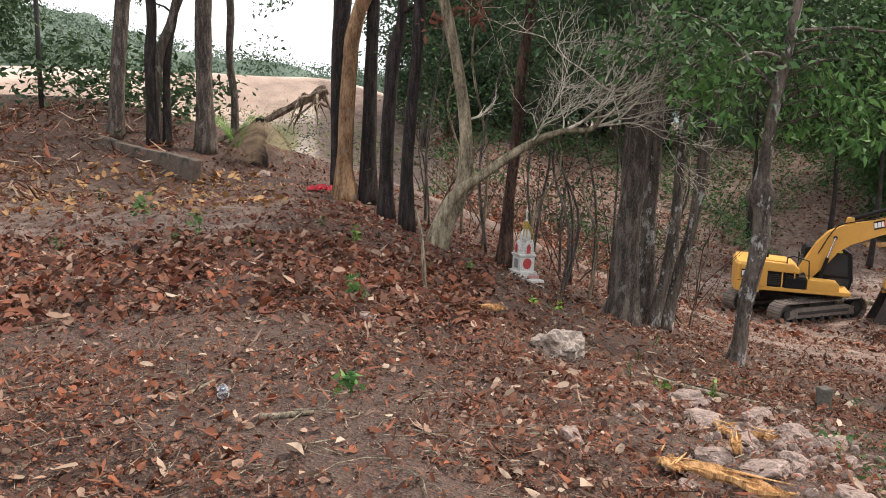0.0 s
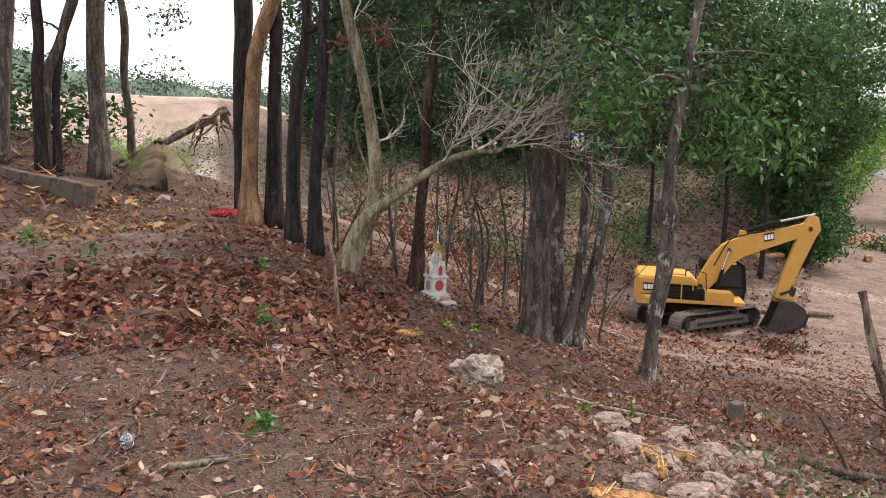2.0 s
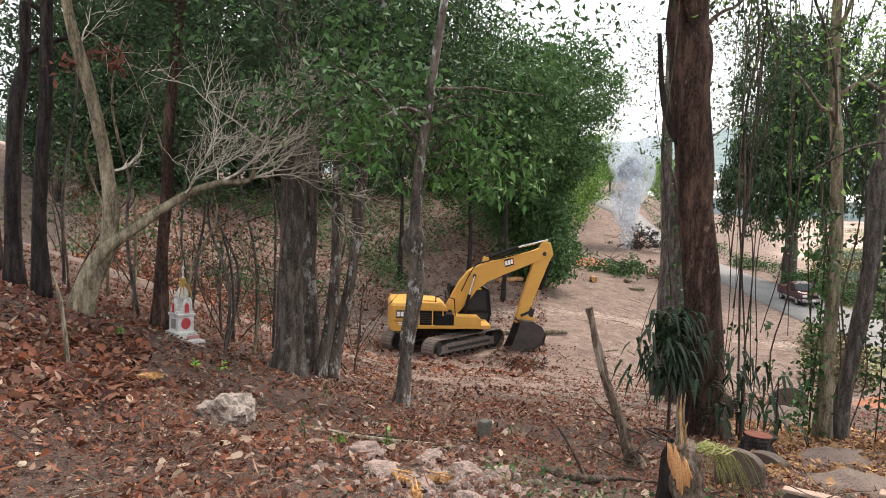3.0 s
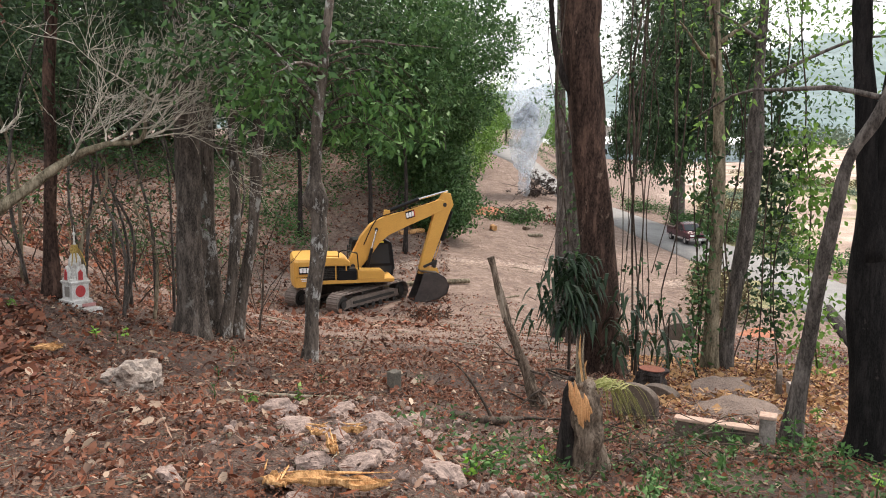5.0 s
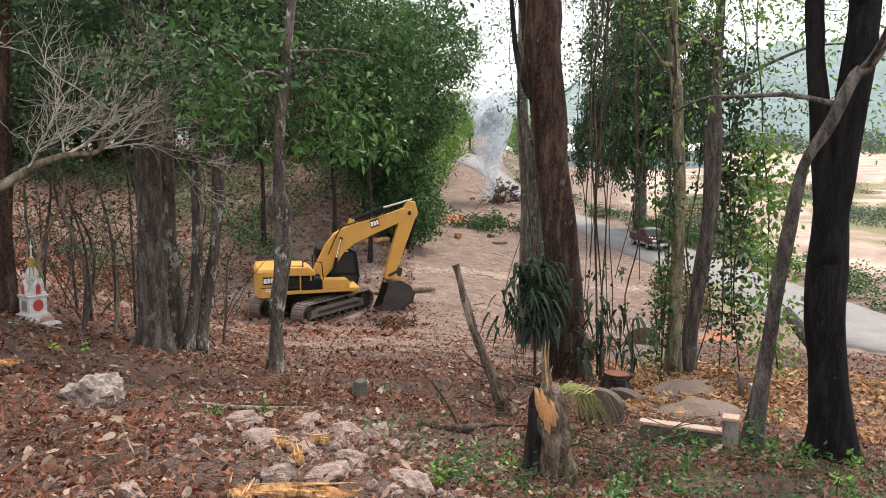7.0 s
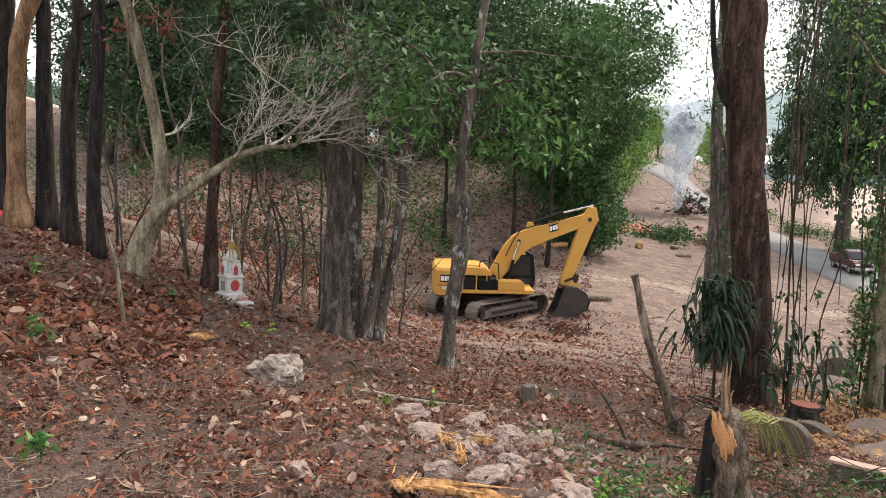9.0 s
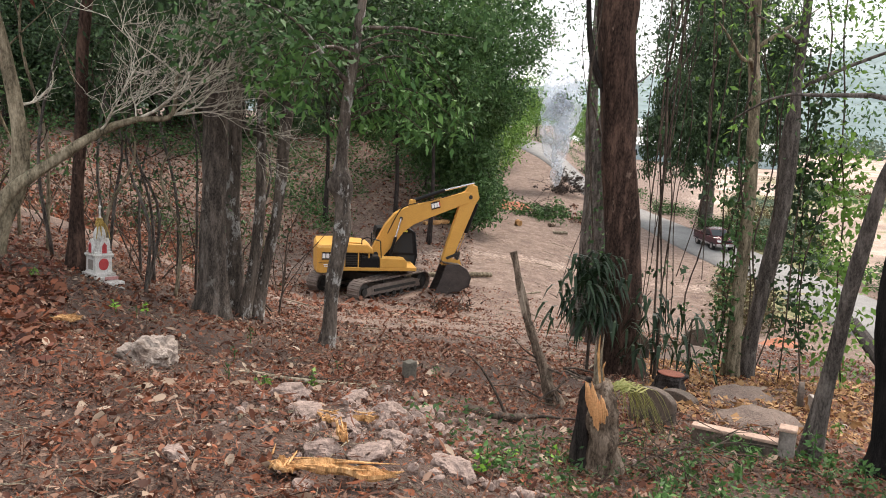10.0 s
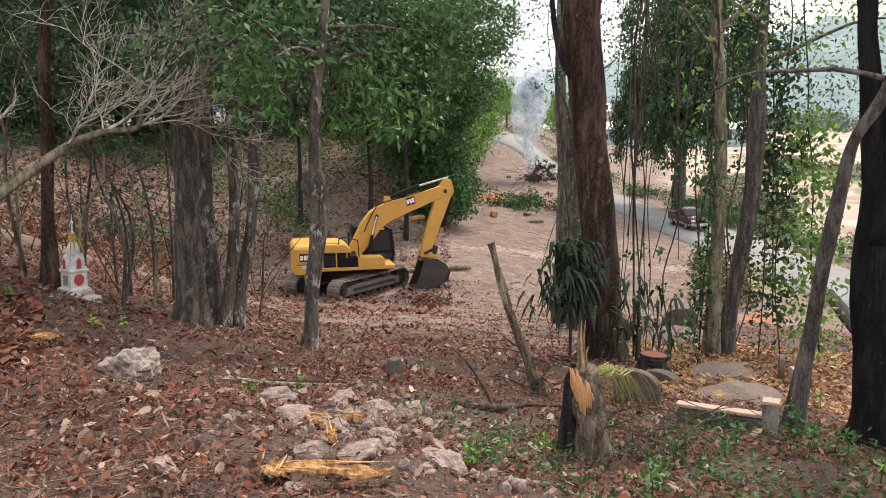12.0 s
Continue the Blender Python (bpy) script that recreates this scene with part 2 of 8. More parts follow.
M = {
    "ground": ground_material(),
    "road": mottled("road", (0.13, 0.126, 0.124), (0.23, 0.222, 0.216), 0.8, 40, 0.85, 0.2),
    "bark_grey": bark("bark_grey", (0.075, 0.062, 0.055), (0.22, 0.19, 0.17), (0.33, 0.31, 0.28), 0.62),
    "bark_dark": bark("bark_dark", (0.022, 0.018, 0.017), (0.075, 0.06, 0.055)),
    "bark_brown": bark("bark_brown", (0.055, 0.044, 0.037), (0.20, 0.162, 0.137), (0.26, 0.235, 0.21), 0.58),
    "bark_black": bark("bark_black", (0.007, 0.006, 0.006), (0.026, 0.022, 0.021), (0.07, 0.055, 0.05), 0.64, 18),
    "bark_red": bark("bark_red", (0.035, 0.02, 0.016), (0.15, 0.09, 0.068), (0.26, 0.18, 0.14), 0.62, 9, 1.0),
    "bark_yellow": bark("bark_yellow", (0.22, 0.12, 0.065), (0.46, 0.29, 0.17), (0.30, 0.24, 0.20), 0.58, 8, 0.5),
    "bark_pale": bark("bark_pale", (0.16, 0.13, 0.085), (0.42, 0.35, 0.25), (0.20, 0.18, 0.12), 0.6, 10, 0.5),
    "bark_lichen": bark("bark_lichen", (0.075, 0.06, 0.05), (0.20, 0.162, 0.135), (0.52, 0.50, 0.47), 0.545, 9),
    "bark_rot": bark("bark_rot", (0.10, 0.07, 0.05), (0.33, 0.25, 0.19), (0.45, 0.36, 0.28), 0.55, 16, 1.0),
    "twig": bark("twig", (0.18, 0.145, 0.10), (0.42, 0.36, 0.27), None, 0.5, 20, 0.4),
    "twig_dark": bark("twig_dark", (0.05, 0.038, 0.03), (0.16, 0.12, 0.095), None, 0.5, 20, 0.4),
    "wood_fresh": bark("wood_fresh", (0.54, 0.27, 0.10), (0.80, 0.49, 0.24), None, 0.5, 26, 0.4),
    "leaf_dark": leafy("leaf_dark", (0.014, 0.03, 0.017), (0.036, 0.07, 0.032), (0.08, 0.135, 0.055)),
    # greyed, lightened greens: the haze over far foliage is part of the colour
    "leaf_haze": leafy("leaf_haze", (0.09, 0.135, 0.105), (0.125, 0.175, 0.13), (0.165, 0.215, 0.155), rough=0.9, through=0.1),
    "leaf_mid": leafy("leaf_mid", (0.02, 0.05, 0.018), (0.055, 0.12, 0.04), (0.12, 0.225, 0.075)),
    "leaf_fresh": leafy("leaf_fresh", (0.03, 0.085, 0.025), (0.085, 0.19, 0.05), (0.17, 0.32, 0.09)),
    "leaf_light": leafy("leaf_light", (0.07, 0.15, 0.03), (0.14, 0.27, 0.05), (0.24, 0.40, 0.09)),
    "leaf_bright": leafy("leaf_bright", (0.13, 0.32, 0.03), (0.24, 0.50, 0.06), (0.36, 0.60, 0.10)),
    "leaf_dry": leafy("leaf_dry", (0.022, 0.010, 0.008), (0.105, 0.038, 0.023), (0.24, 0.09, 0.05), (0.33, 0.15, 0.09), (0.04, 0.017, 0.012), (0.50, 0.33, 0.24), (0.14, 0.052, 0.031), (0.40, 0.13, 0.062), (0.06, 0.025, 0.016), rough=0.75, through=0.1),
    "leaf_tan": leafy("leaf_tan", (0.26, 0.17, 0.115), (0.40, 0.29, 0.21), (0.52, 0.41, 0.31), rough=0.75, through=0.1),
    "leaf_orange": leafy("leaf_orange", (0.22, 0.11, 0.045), (0.42, 0.22, 0.09), (0.5, 0.31, 0.15), rough=0.75, through=0.1),
    "leaf_red": leafy("leaf_red", (0.11, 0.035, 0.025), (0.25, 0.085, 0.058), (0.19, 0.10, 0.075), rough=0.7),
    "leaf_withered": leafy("leaf_withered", (0.05, 0.04, 0.022), (0.11, 0.085, 0.045), (0.09, 0.10, 0.04), (0.17, 0.12, 0.07), rough=0.8),
    "grass_blade": leafy("grass_blade", (0.12, 0.16, 0.035), (0.28, 0.30, 0.08), (0.42, 0.38, 0.16)),
    "stone": mottled("stone", (0.17, 0.118, 0.098), (0.37, 0.275, 0.235), 9, 55, 0.9, 0.6, 0.02),
    "concrete": mottled("concrete", (0.17, 0.145, 0.125), (0.33, 0.29, 0.26), 3, 45, 0.9, 0.5, 0.01, stain=(0.10, 0.085, 0.07)),
    "concrete_pale": mottled("concrete_pale", (0.27, 0.225, 0.195), (0.45, 0.39, 0.345), 4, 45, 0.9, 0.6, 0.015, stain=(0.17, 0.13, 0.10)),
    "whitewash": mottled("whitewash", (0.52, 0.49, 0.46), (0.74, 0.72, 0.69), 6, 40, 0.8, 0.3, 0.005, stain=(0.36, 0.32, 0.29)),
    "red_paint": mottled("red_paint", (0.36, 0.035, 0.04), (0.55, 0.06, 0.06), 12, 60, 0.6, 0.2, 0.004),
    "gold_cloth": mottled("gold_cloth", (0.26, 0.17, 0.04), (0.46, 0.31, 0.08), 20, 90, 0.7, 0.4, 0.01),
    "machine_yellow": mottled("machine_yellow", (0.55, 0.285, 0.055), (0.65, 0.35, 0.07), 1.6, 120, 0.45, 0.08, 0.004),
    "machine_black": mottled("machine_black", (0.006, 0.006, 0.007), (0.014, 0.014, 0.015), 5, 60, 0.45, 0.1, 0.004),
    "machine_dark": mottled("machine_dark", (0.022, 0.02, 0.02), (0.06, 0.055, 0.05), 5, 60, 0.6, 0.2, 0.005),
    "track_steel": mottled("track_steel", (0.085, 0.065, 0.055), (0.26, 0.205, 0.175), 5, 40, 0.75, 0.4, 0.008, 0.25),
    "bucket_steel": mottled("bucket_steel", (0.035, 0.032, 0.033), (0.10, 0.085, 0.08), 3, 40, 0.5, 0.2, 0.005, 0.5),
    "chrome": mottled("chrome", (0.55, 0.55, 0.56), (0.7, 0.7, 0.7), 8, 60, 0.2, 0.02, 0.002, 1.0),
    "decal_white": mottled("decal_white", (0.74, 0.74, 0.73), (0.82, 0.82, 0.8), 9, 60, 0.5, 0.0),
    "decal_red": mottled("decal_red", (0.5, 0.03, 0.03), (0.58, 0.05, 0.04), 9, 60, 0.5, 0.0),
    "car_red": mottled("car_red", (0.055, 0.012, 0.018), (0.095, 0.02, 0.027), 2, 30, 0.25, 0.02, 0.002),
    "car_grey": mottled("car_grey", (0.30, 0.27, 0.27), (0.40, 0.37, 0.36), 3, 40, 0.4, 0.05, 0.002),
    "tyre": mottled("tyre", (0.012, 0.012, 0.012), (0.03, 0.028, 0.026), 9, 60, 0.85, 0.2, 0.004),
    "plastic_red": mottled("plastic_red", (0.62, 0.03, 0.06), (0.72, 0.05, 0.09), 8, 40, 0.35, 0.05, 0.003),
    "roof_sheet": mottled("roof_sheet", (0.6, 0.62, 0.62), (0.78, 0.8, 0.8), 0.4, 8, 0.5, 0.05, 0.01),
    # distance haze is mixed into both hill colours, bluest on the far ridge
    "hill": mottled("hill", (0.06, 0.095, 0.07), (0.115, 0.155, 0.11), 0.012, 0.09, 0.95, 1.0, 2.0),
    "hill_haze": mottled("hill_haze", (0.135, 0.20, 0.205), (0.20, 0.26, 0.265), 0.012, 0.045, 0.95, 0.6, 4.0),
    "clay": mottled("clay", (0.24, 0.08, 0.042), (0.38, 0.15, 0.08), 1.5, 20, 0.95, 0.5, 0.03),
}


def glass(name, tint=(0.03, 0.035, 0.04)):
    k = Nodes(name, 0.06)
    k.b.inputs["Base Color"].default_value = (*tint, 1)
    k.b.inputs["Specular IOR Level"].default_value = 0.3
    return k.m


M["glass"] = glass("glass")
for key in ("machine_black", "machine_dark"):
    M[key].node_tree.nodes["Principled BSDF"].inputs["Specular IOR Level"].default_value = 0.15

# ---------------------------------------------------------------- mesh helpers


def part(name, bm, material, parent=None, label="", smooth=False):
    """One mesh object from a bmesh, under a thing or a part."""
    me = bpy.data.meshes.new(name)
    if smooth:
        for f in bm.faces:
            f.smooth = True
    bm.to_mesh(me)
    bm.free()
    me.materials.append(M[material])
    ob = new(name, me)
    ob.parent = parent
    return tagged(ob, label)


def arrays(name, verts, quads, material, parent=None, label=""):
    """One mesh object from arrays of vertices and four-cornered faces."""
    me = bpy.data.meshes.new(name)
    verts, quads = np.asarray(verts, np.float32).reshape(-1, 3), np.asarray(quads, np.int32).reshape(-1, 4)
    me.vertices.add(len(verts))
    me.vertices.foreach_set("co", verts.ravel())
    me.loops.add(quads.size)
    me.loops.foreach_set("vertex_index", quads.ravel())
    me.polygons.add(len(quads))
    me.polygons.foreach_set("loop_start", np.arange(0, quads.size, 4, dtype=np.int32))
    me.update(calc_edges=True)
    me.materials.append(M[material])
    ob = new(name, me)
    ob.parent = parent
    return tagged(ob, label)


def thing(name, label, category, at=None, group="", kind=""):
    ob = new(name)
    ob.empty_display_size = 0.2
    if at is not None:
        ob.matrix_world = at
    return tagged(ob, label, category, group, kind)


def box(bm, c, s, turn=(0, 0, 0), bevel=0.0):
    """A box by centre, size and turn in degrees, with broken edges."""
    made = bmesh.ops.create_cube(bm, size=1.0)["verts"]
    m = pose(*c, *turn) @ Matrix.Diagonal((*s, 1))
    bmesh.ops.transform(bm, matrix=m, verts=made)
    if bevel:
        edges = list({e for v in made for e in v.link_edges})
        bmesh.ops.bevel(bm, geom=edges, offset=bevel, segments=2, profile=0.6, affect="EDGES")
    return bm


def rod(bm, a, b, r, r2=None, sides=12):
    """A closed round bar from a to b."""
    a, b = Vector(a), Vector(b)
    m = Matrix.Translation((a + b) / 2) @ (b - a).to_track_quat("Z", "Y").to_matrix().to_4x4()
    bmesh.ops.create_cone(bm, cap_ends=True, segments=sides, radius1=r, radius2=r if r2 is None else r2, depth=(b - a).length, matrix=m)
    return bm


def plate(bm, outline, y0, y1, bevel=0.0):
    """A slab whose outline lies in x and z, from y0 to y1."""
    va = [bm.verts.new((x, y0, z)) for x, z in outline]
    vb = [bm.verts.new((x, y1, z)) for x, z in outline]
    n = len(outline)
    faces = [bm.faces.new(va), bm.faces.new(vb[::-1])]
    faces += [bm.faces.new((va[i], vb[i], vb[(i + 1) % n], va[(i + 1) % n])) for i in range(n)]
    bmesh.ops.recalc_face_normals(bm, faces=faces)
    if bevel:
        edges = list({e for v in va + vb for e in v.link_edges})
        bmesh.ops.bevel(bm, geom=edges, offset=bevel, segments=2, profile=0.6, affect="EDGES")
    return bm


def spline(points, count):
    """Catmull-Rom through rows of numbers."""
    p = np.array(points, float)
    p = np.vstack([2 * p[0] - p[1], p, 2 * p[-1] - p[-2]])
    out = []
    for s in np.linspace(0, len(p) - 3 - 1e-6, count):
        i, f = int(s), s - int(s)
        a, b, c, d = p[i : i + 4]
        out.append(0.5 * (2 * b + (c - a) * f + (2 * a - 5 * b + 4 * c - d) * f**2 + (3 * b - a - 3 * c + d) * f**3))
    return np.array(out)


def tube(bm, points, sides=10, rings=None, rough=0.12, flare=0.0, seed=0):
    """A tapered, slightly uneven limb through rows of x, y, z, radius."""
    rows = spline(points, rings or max(4, 3 * len(points)))
    rnd = random.Random(seed)
    phase = rnd.uniform(0, 99)
    last = None
    for k, (x, y, z, r) in enumerate(rows):
        along = Vector(rows[min(k + 1, len(rows) - 1)][:3]) - Vector(rows[max(k - 1, 0)][:3])
        along.normalize()
        if k == 0:
            whole = Vector(rows[-1][:3]) - Vector(rows[0][:3])
            ref = Vector((1, 0, 0)) if abs(whole.x) < 0.6 * whole.length else Vector((0, 1, 0))
        eu = (ref - along * ref.dot(along)).normalized()
        ev = along.cross(eu)
        ring = []
        for j in range(sides):
            a = 2 * math.pi * j / sides
            n = noise.noise((math.cos(a) * 1.3 + phase, math.sin(a) * 1.3, k * 0.35))
            rad = max(r, 0.002) * (1 + rough * 2.2 * n)
            if flare and k < 4:
                rad *= 1 + flare * (1 - k / 4) ** 2 * (0.6 + 0.9 * max(0.0, math.sin(a * 3 + phase)))
            ring.append(bm.verts.new(Vector((x, y, z)) + eu * math.cos(a) * rad + ev * math.sin(a) * rad))
        if last:
            for j in range(sides):
                bm.faces.new((last[j], last[(j + 1) % sides], ring[(j + 1) % sides], ring[j]))
        else:
            bm.faces.new(ring[::-1])
        last = ring
    bm.faces.new(last)
    return bm


def foliage(rng, centres, spread, per, size, droop=0.5, aspect=0.42):
    """Arrays of folded leaves in clumps about the given centres."""
    centres = np.repeat(np.asarray(centres, float).reshape(-1, 3), per, 0)
    n = len(centres)
    pos = centres + rng.normal(size=(n, 3)) * spread * np.array([1, 1, 0.62])
    yaw = rng.uniform(0, 2 * np.pi, n)
    pitch = rng.normal(-droop, 0.5, n)
    d = np.stack([np.cos(yaw) * np.cos(pitch), np.sin(yaw) * np.cos(pitch), np.sin(pitch)], 1)
    side = np.cross(d, rng.normal(size=(n, 3)))
    side /= np.linalg.norm(side, axis=1)[:, None] + 1e-9
    up = np.cross(side, d)
    ln = (size * rng.uniform(0.6, 1.35, n))[:, None]
    w = ln * aspect * 0.5
    v = np.stack([pos, pos + d * ln * 0.45 + side * w + up * w * 0.35, pos + d * ln - up * ln * 0.12, pos + d * ln * 0.45 - side * w + up * w * 0.35], 1)
    return v.reshape(-1, 3), np.arange(4 * n).reshape(-1, 4)


def cloud_of(rng, centre, radii, count, hollow=0.55):
    """Clump centres in the outer part of an uneven ellipsoid."""
    d = rng.normal(size=(count, 3))
    d /= np.linalg.norm(d, axis=1)[:, None]
    return np.asarray(centre) + d * (rng.uniform(hollow**3, 1, count) ** (1 / 3))[:, None] * np.asarray(radii) * rng.uniform(0.75, 1.15, (count, 1))



def step(a, b, v):
    """Smooth ramp from 0 at a to 1 at b."""
    s = min(max((v - a) / (b - a), 0.0), 1.0)
    return s * s * (3 - 2 * s)


def height(x, y):
    """The lie of the land: a knoll whose right flank falls to a bench and a valley floor, with hills behind."""
    r, az = math.hypot(x, y), math.degrees(math.atan2(x, y))
    start = 3.5 - 1.5 * step(22.0, 42.0, az)
    soft = max(r - start, 0.0) if abs(r - start) > 5.0 else 0.7 * math.log1p(math.exp((r - start) / 0.7))
    fall = 0.21 * soft * step(-12.0, 24.0, az) * (1.0 - 0.8 * step(95.0, 170.0, az))
    floor = 5.75 + 2.45 * step(30.0, 46.0, az)
    if fall > floor - 0.6:
        fall = floor - 0.6 * math.exp(-(fall - floor + 0.6) / 0.6)
    z = -fall
    # leaf mound with trees at the left, and the drop behind it
    z += 1.75 * math.exp(-((max(abs(x + 11.5) - 2.0, 0.0) / 5.0) ** 2 + ((y - 20.0) / 4.5) ** 2)) * step(9.0, 17.0, y)
    left = 1.0 - step(-4.0, 3.0, x)
    z -= 3.6 * left * step(23.0, 36.0, y)
    # wooded hillside behind the gully, merging into the earth fill at the left
    hill = step(41.0 - 9.0 * (1.0 - step(8.0, 18.0, az)), 66.0, r) * (1.0 - step(22.0, 32.0, az)) * step(-75.0, -45.0, az)
    z += hill * (4.2 + 2.0 * step(-5.0, 5.0, az))
    z += 4.4 * step(70.0, 88.0, r) * (1.0 - step(-4.0, 6.0, az)) * step(-75.0, -45.0, az)
    # the road climbs a low rise far off
    z += 5.6 * step(80.0, 140.0, r) * (1.0 - step(34.5, 40.0, az)) * step(18.0, 28.0, az)
    return z


def lump(x, y):
    """Small unevenness of the soil."""
    r = math.hypot(x, y)
    near = 1.0 - step(45.0, 90.0, r)
    v = 0.10 * noise.noise((x * 0.45, y * 0.45, 3.1)) + 0.05 * noise.noise((x * 1.5, y * 1.5, 7.7))
    v += 0.028 * noise.noise((x * 5.0, y * 5.0, 1.7)) * (1.0 - step(12.0, 22.0, r))
    # low bank of raked leaves in front of the bare patch
    v += 0.10 * math.exp(-(((y - 7.3 - 0.12 * x) / 0.8) ** 2)) * (1.0 - step(-0.5, 1.5, x))
    return v * near + 0.5 * noise.noise((x * 0.11, y * 0.11, 8.0)) * step(80.0, 92.0, r) * (1.0 - step(0.0, 20.0, x)) + 0.25 * noise.noise((x * 0.06, y * 0.06, 5.0)) * step(30.0, 60.0, r) * (1.0 - step(120.0, 300.0, r))


def land(x, y):
    return height(x, y) + lump(x, y)


def cover(x, y):
    """How much bare dirt, sand and grass covers a spot."""
    r, az = math.hypot(x, y), math.degrees(math.atan2(x, y))
    dirt = step(12.0, 19.0, r) * step(15.0, 23.0, az) * (1.0 - 0.75 * step(38.0, 46.0, az) * (1.0 - step(30.0, 36.0, r)))
    dirt = max(dirt, 0.62 * step(7.6, 8.6, y - 0.12 * x) * (1.0 - step(13.5, 15.5, y)) * (1.0 - step(-3.2, -1.4, x)) * step(-13, -10, x))
    dirt = max(dirt, 0.5 * math.exp(-(((x - 2.3) / 0.8) ** 2 + ((y - 5.0) / 0.8) ** 2)))
    dirt = max(dirt, step(18.0, 26.0, r) * (1.0 - step(18.0, 26.0, az)) * step(-12.0, -10.0, az) * 0.9)
    dirt = max(dirt, step(48.0, 56.0, r) * step(41.0, 46.0, az))
    sand = 0.66 * max(step(58.0, 66.0, r) * step(47.0, 52.0, az), step(80.0, 120.0, r) * step(41.0, 47.0, az))
    sand = max(sand, step(30.0, 38.0, r) * (1.0 - step(-11.0, -9.0, az)), step(83.0, 88.0, r) * (1.0 - step(-5.0, 4.0, az)))
    trail = 36.5 + 0.32 * (x - 11.0) - 0.011 * (x - 11.0) ** 2
    sand = max(sand, 0.47 * math.exp(-(((y - trail) / 2.4) ** 2)) * step(2.0, 6.0, x) * (1.0 - step(38.0, 44.0, x)))
    side = step(44.0, 50.0, az)
    patch = noise.noise(((x * 0.8 + y * 0.6) * 0.022, (y * 0.8 - x * 0.6) * 0.085, 2.0))
    grass = side * step(44.0, 50.0, r) * (1.0 - step(130.0, 260.0, r)) * step(-0.42, 0.12, patch + 0.3 * noise.noise((x * 0.2, y * 0.2, 0)))
    left = (1.0 - step(-12.0, -10.0, az)) * step(28.0, 34.0, r) * (1.0 - step(66.0, 72.0, r))
    grass = max(grass, left * step(-0.2, 0.3, patch + 0.15))
    grass = max(grass, 0.3 * step(45.0, 70.0, r) * (1.0 - step(24.0, 30.0, az)) * step(2.0, 8.0, az))
    return min(dirt, 1.0), min(sand, 1.0), min(grass, 1.0)


def build_ground():
    azs = list(np.arange(-52, 78, 0.42)) + list(np.arange(78, 308, 5.0))
    rings = [0.0] + list(np.geomspace(0.5, 2600.0, 420))
    verts, cols = [(0.0, 0.0, land(0, 0))], [cover(0, 0)]
    for r in rings[1:]:
        for a in azs:
            x, y = r * math.sin(radians(a)), r * math.cos(radians(a))
            verts.append((x, y, land(x, y)))
            cols.append(cover(x, y))
    n = len(azs)
    idx = 1 + np.arange((len(rings) - 1) * n).reshape(-1, n)
    a, b = idx[:-1], idx[1:]
    quads = np.stack([a, b, np.roll(b, -1, 1), np.roll(a, -1, 1)], -1).reshape(-1, 4)[:, ::-1]
    ob = arrays("ground", verts, quads, "ground")
    layer = ob.data.color_attributes.new("cover", "FLOAT_COLOR", "POINT")
    layer.data.foreach_set("color", np.c_[np.array(cols), np.ones(len(cols))].astype(np.float32).ravel())
    ob.data.polygons.foreach_set("use_smooth", np.ones(len(ob.data.polygons), bool))
    # the small disc under the walker
    bm = bmesh.new()
    bm.from_mesh(ob.data)
    bm.verts.ensure_lookup_table()
    for k in range(n):
        bm.faces.new((bm.verts[0], bm.verts[1 + (k + 1) % n], bm.verts[1 + k]))
    bm.to_mesh(ob.data)
    bm.free()
    tagged(ob, "dry leaf-strewn brown soil slope with bare dirt and sand", "ground", kind="structure")


build_ground()

ROAD = [(18, -22), (28, 2), (37.5, 20), (46, 37), (53, 52), (58.5, 66), (63, 80), (66.5, 95), (67, 110), (60, 128), (48, 145)]


def build_road():
    line = spline(ROAD, 120)
    verts, quads = [], []
    for k, (x, y) in enumerate(line):
        d = Vector(line[min(k + 1, 119)] - line[max(k - 1, 0)]).normalized()
        for j, s in enumerate((-3.1, -3.0, -1.0, 1.0, 3.0, 3.1)):
            px, py = x + d.y * s, y - d.x * s
            verts.append((px, py, height(px, py) + (0.16 if j in (1, 2, 3, 4) else -0.3) + 0.02 * noise.noise((px, py, 0))))
    for k in range(119):
        for j in range(5):
            a = k * 6 + j
            quads.append((a, a + 1, a + 7, a + 6))
    tagged(arrays("road", verts, quads, "road"), "narrow grey concrete road with dusty edges", "road", kind="structure")


build_road()


def ridge(name, label, r, a0, a1, crest, material, depth, seed, bumps=0.16):
    """A far hill: a sheet that rises from its foot to an uneven crest and falls behind it."""
    verts, quads = [], []
    cols = 130
    for i in range(cols):
        a = a0 + (a1 - a0) * i / (cols - 1)
        h = np.interp(a, [c[0] for c in crest], [c[1] for c in crest]) * (r + depth) / 100.0
        for j in range(14):
            f = j / 11.0
            rr = r + depth * f
            x, y = rr * math.sin(radians(a)), rr * math.cos(radians(a))
            rise = math.sin(min(f, 1.0) * math.pi / 2) if f <= 1 else 1.0 - (f - 1) * 2
            w = noise.noise((x * 0.02, y * 0.02, seed)) + 0.6 * noise.noise((x * 0.07, y * 0.07, seed))
            verts.append((x, y, -10 + (h + 10) * rise * (1 + bumps * w)))
    for i in range(cols - 1):
        for j in range(13):
            a = i * 14 + j
            quads.append((a, a + 14, a + 15, a + 1))
    ob = arrays(name, verts, quads, material)
    ob.data.polygons.foreach_set("use_smooth", np.ones(len(ob.data.polygons), bool))
    return tagged(ob, label, "hill", kind="structure")


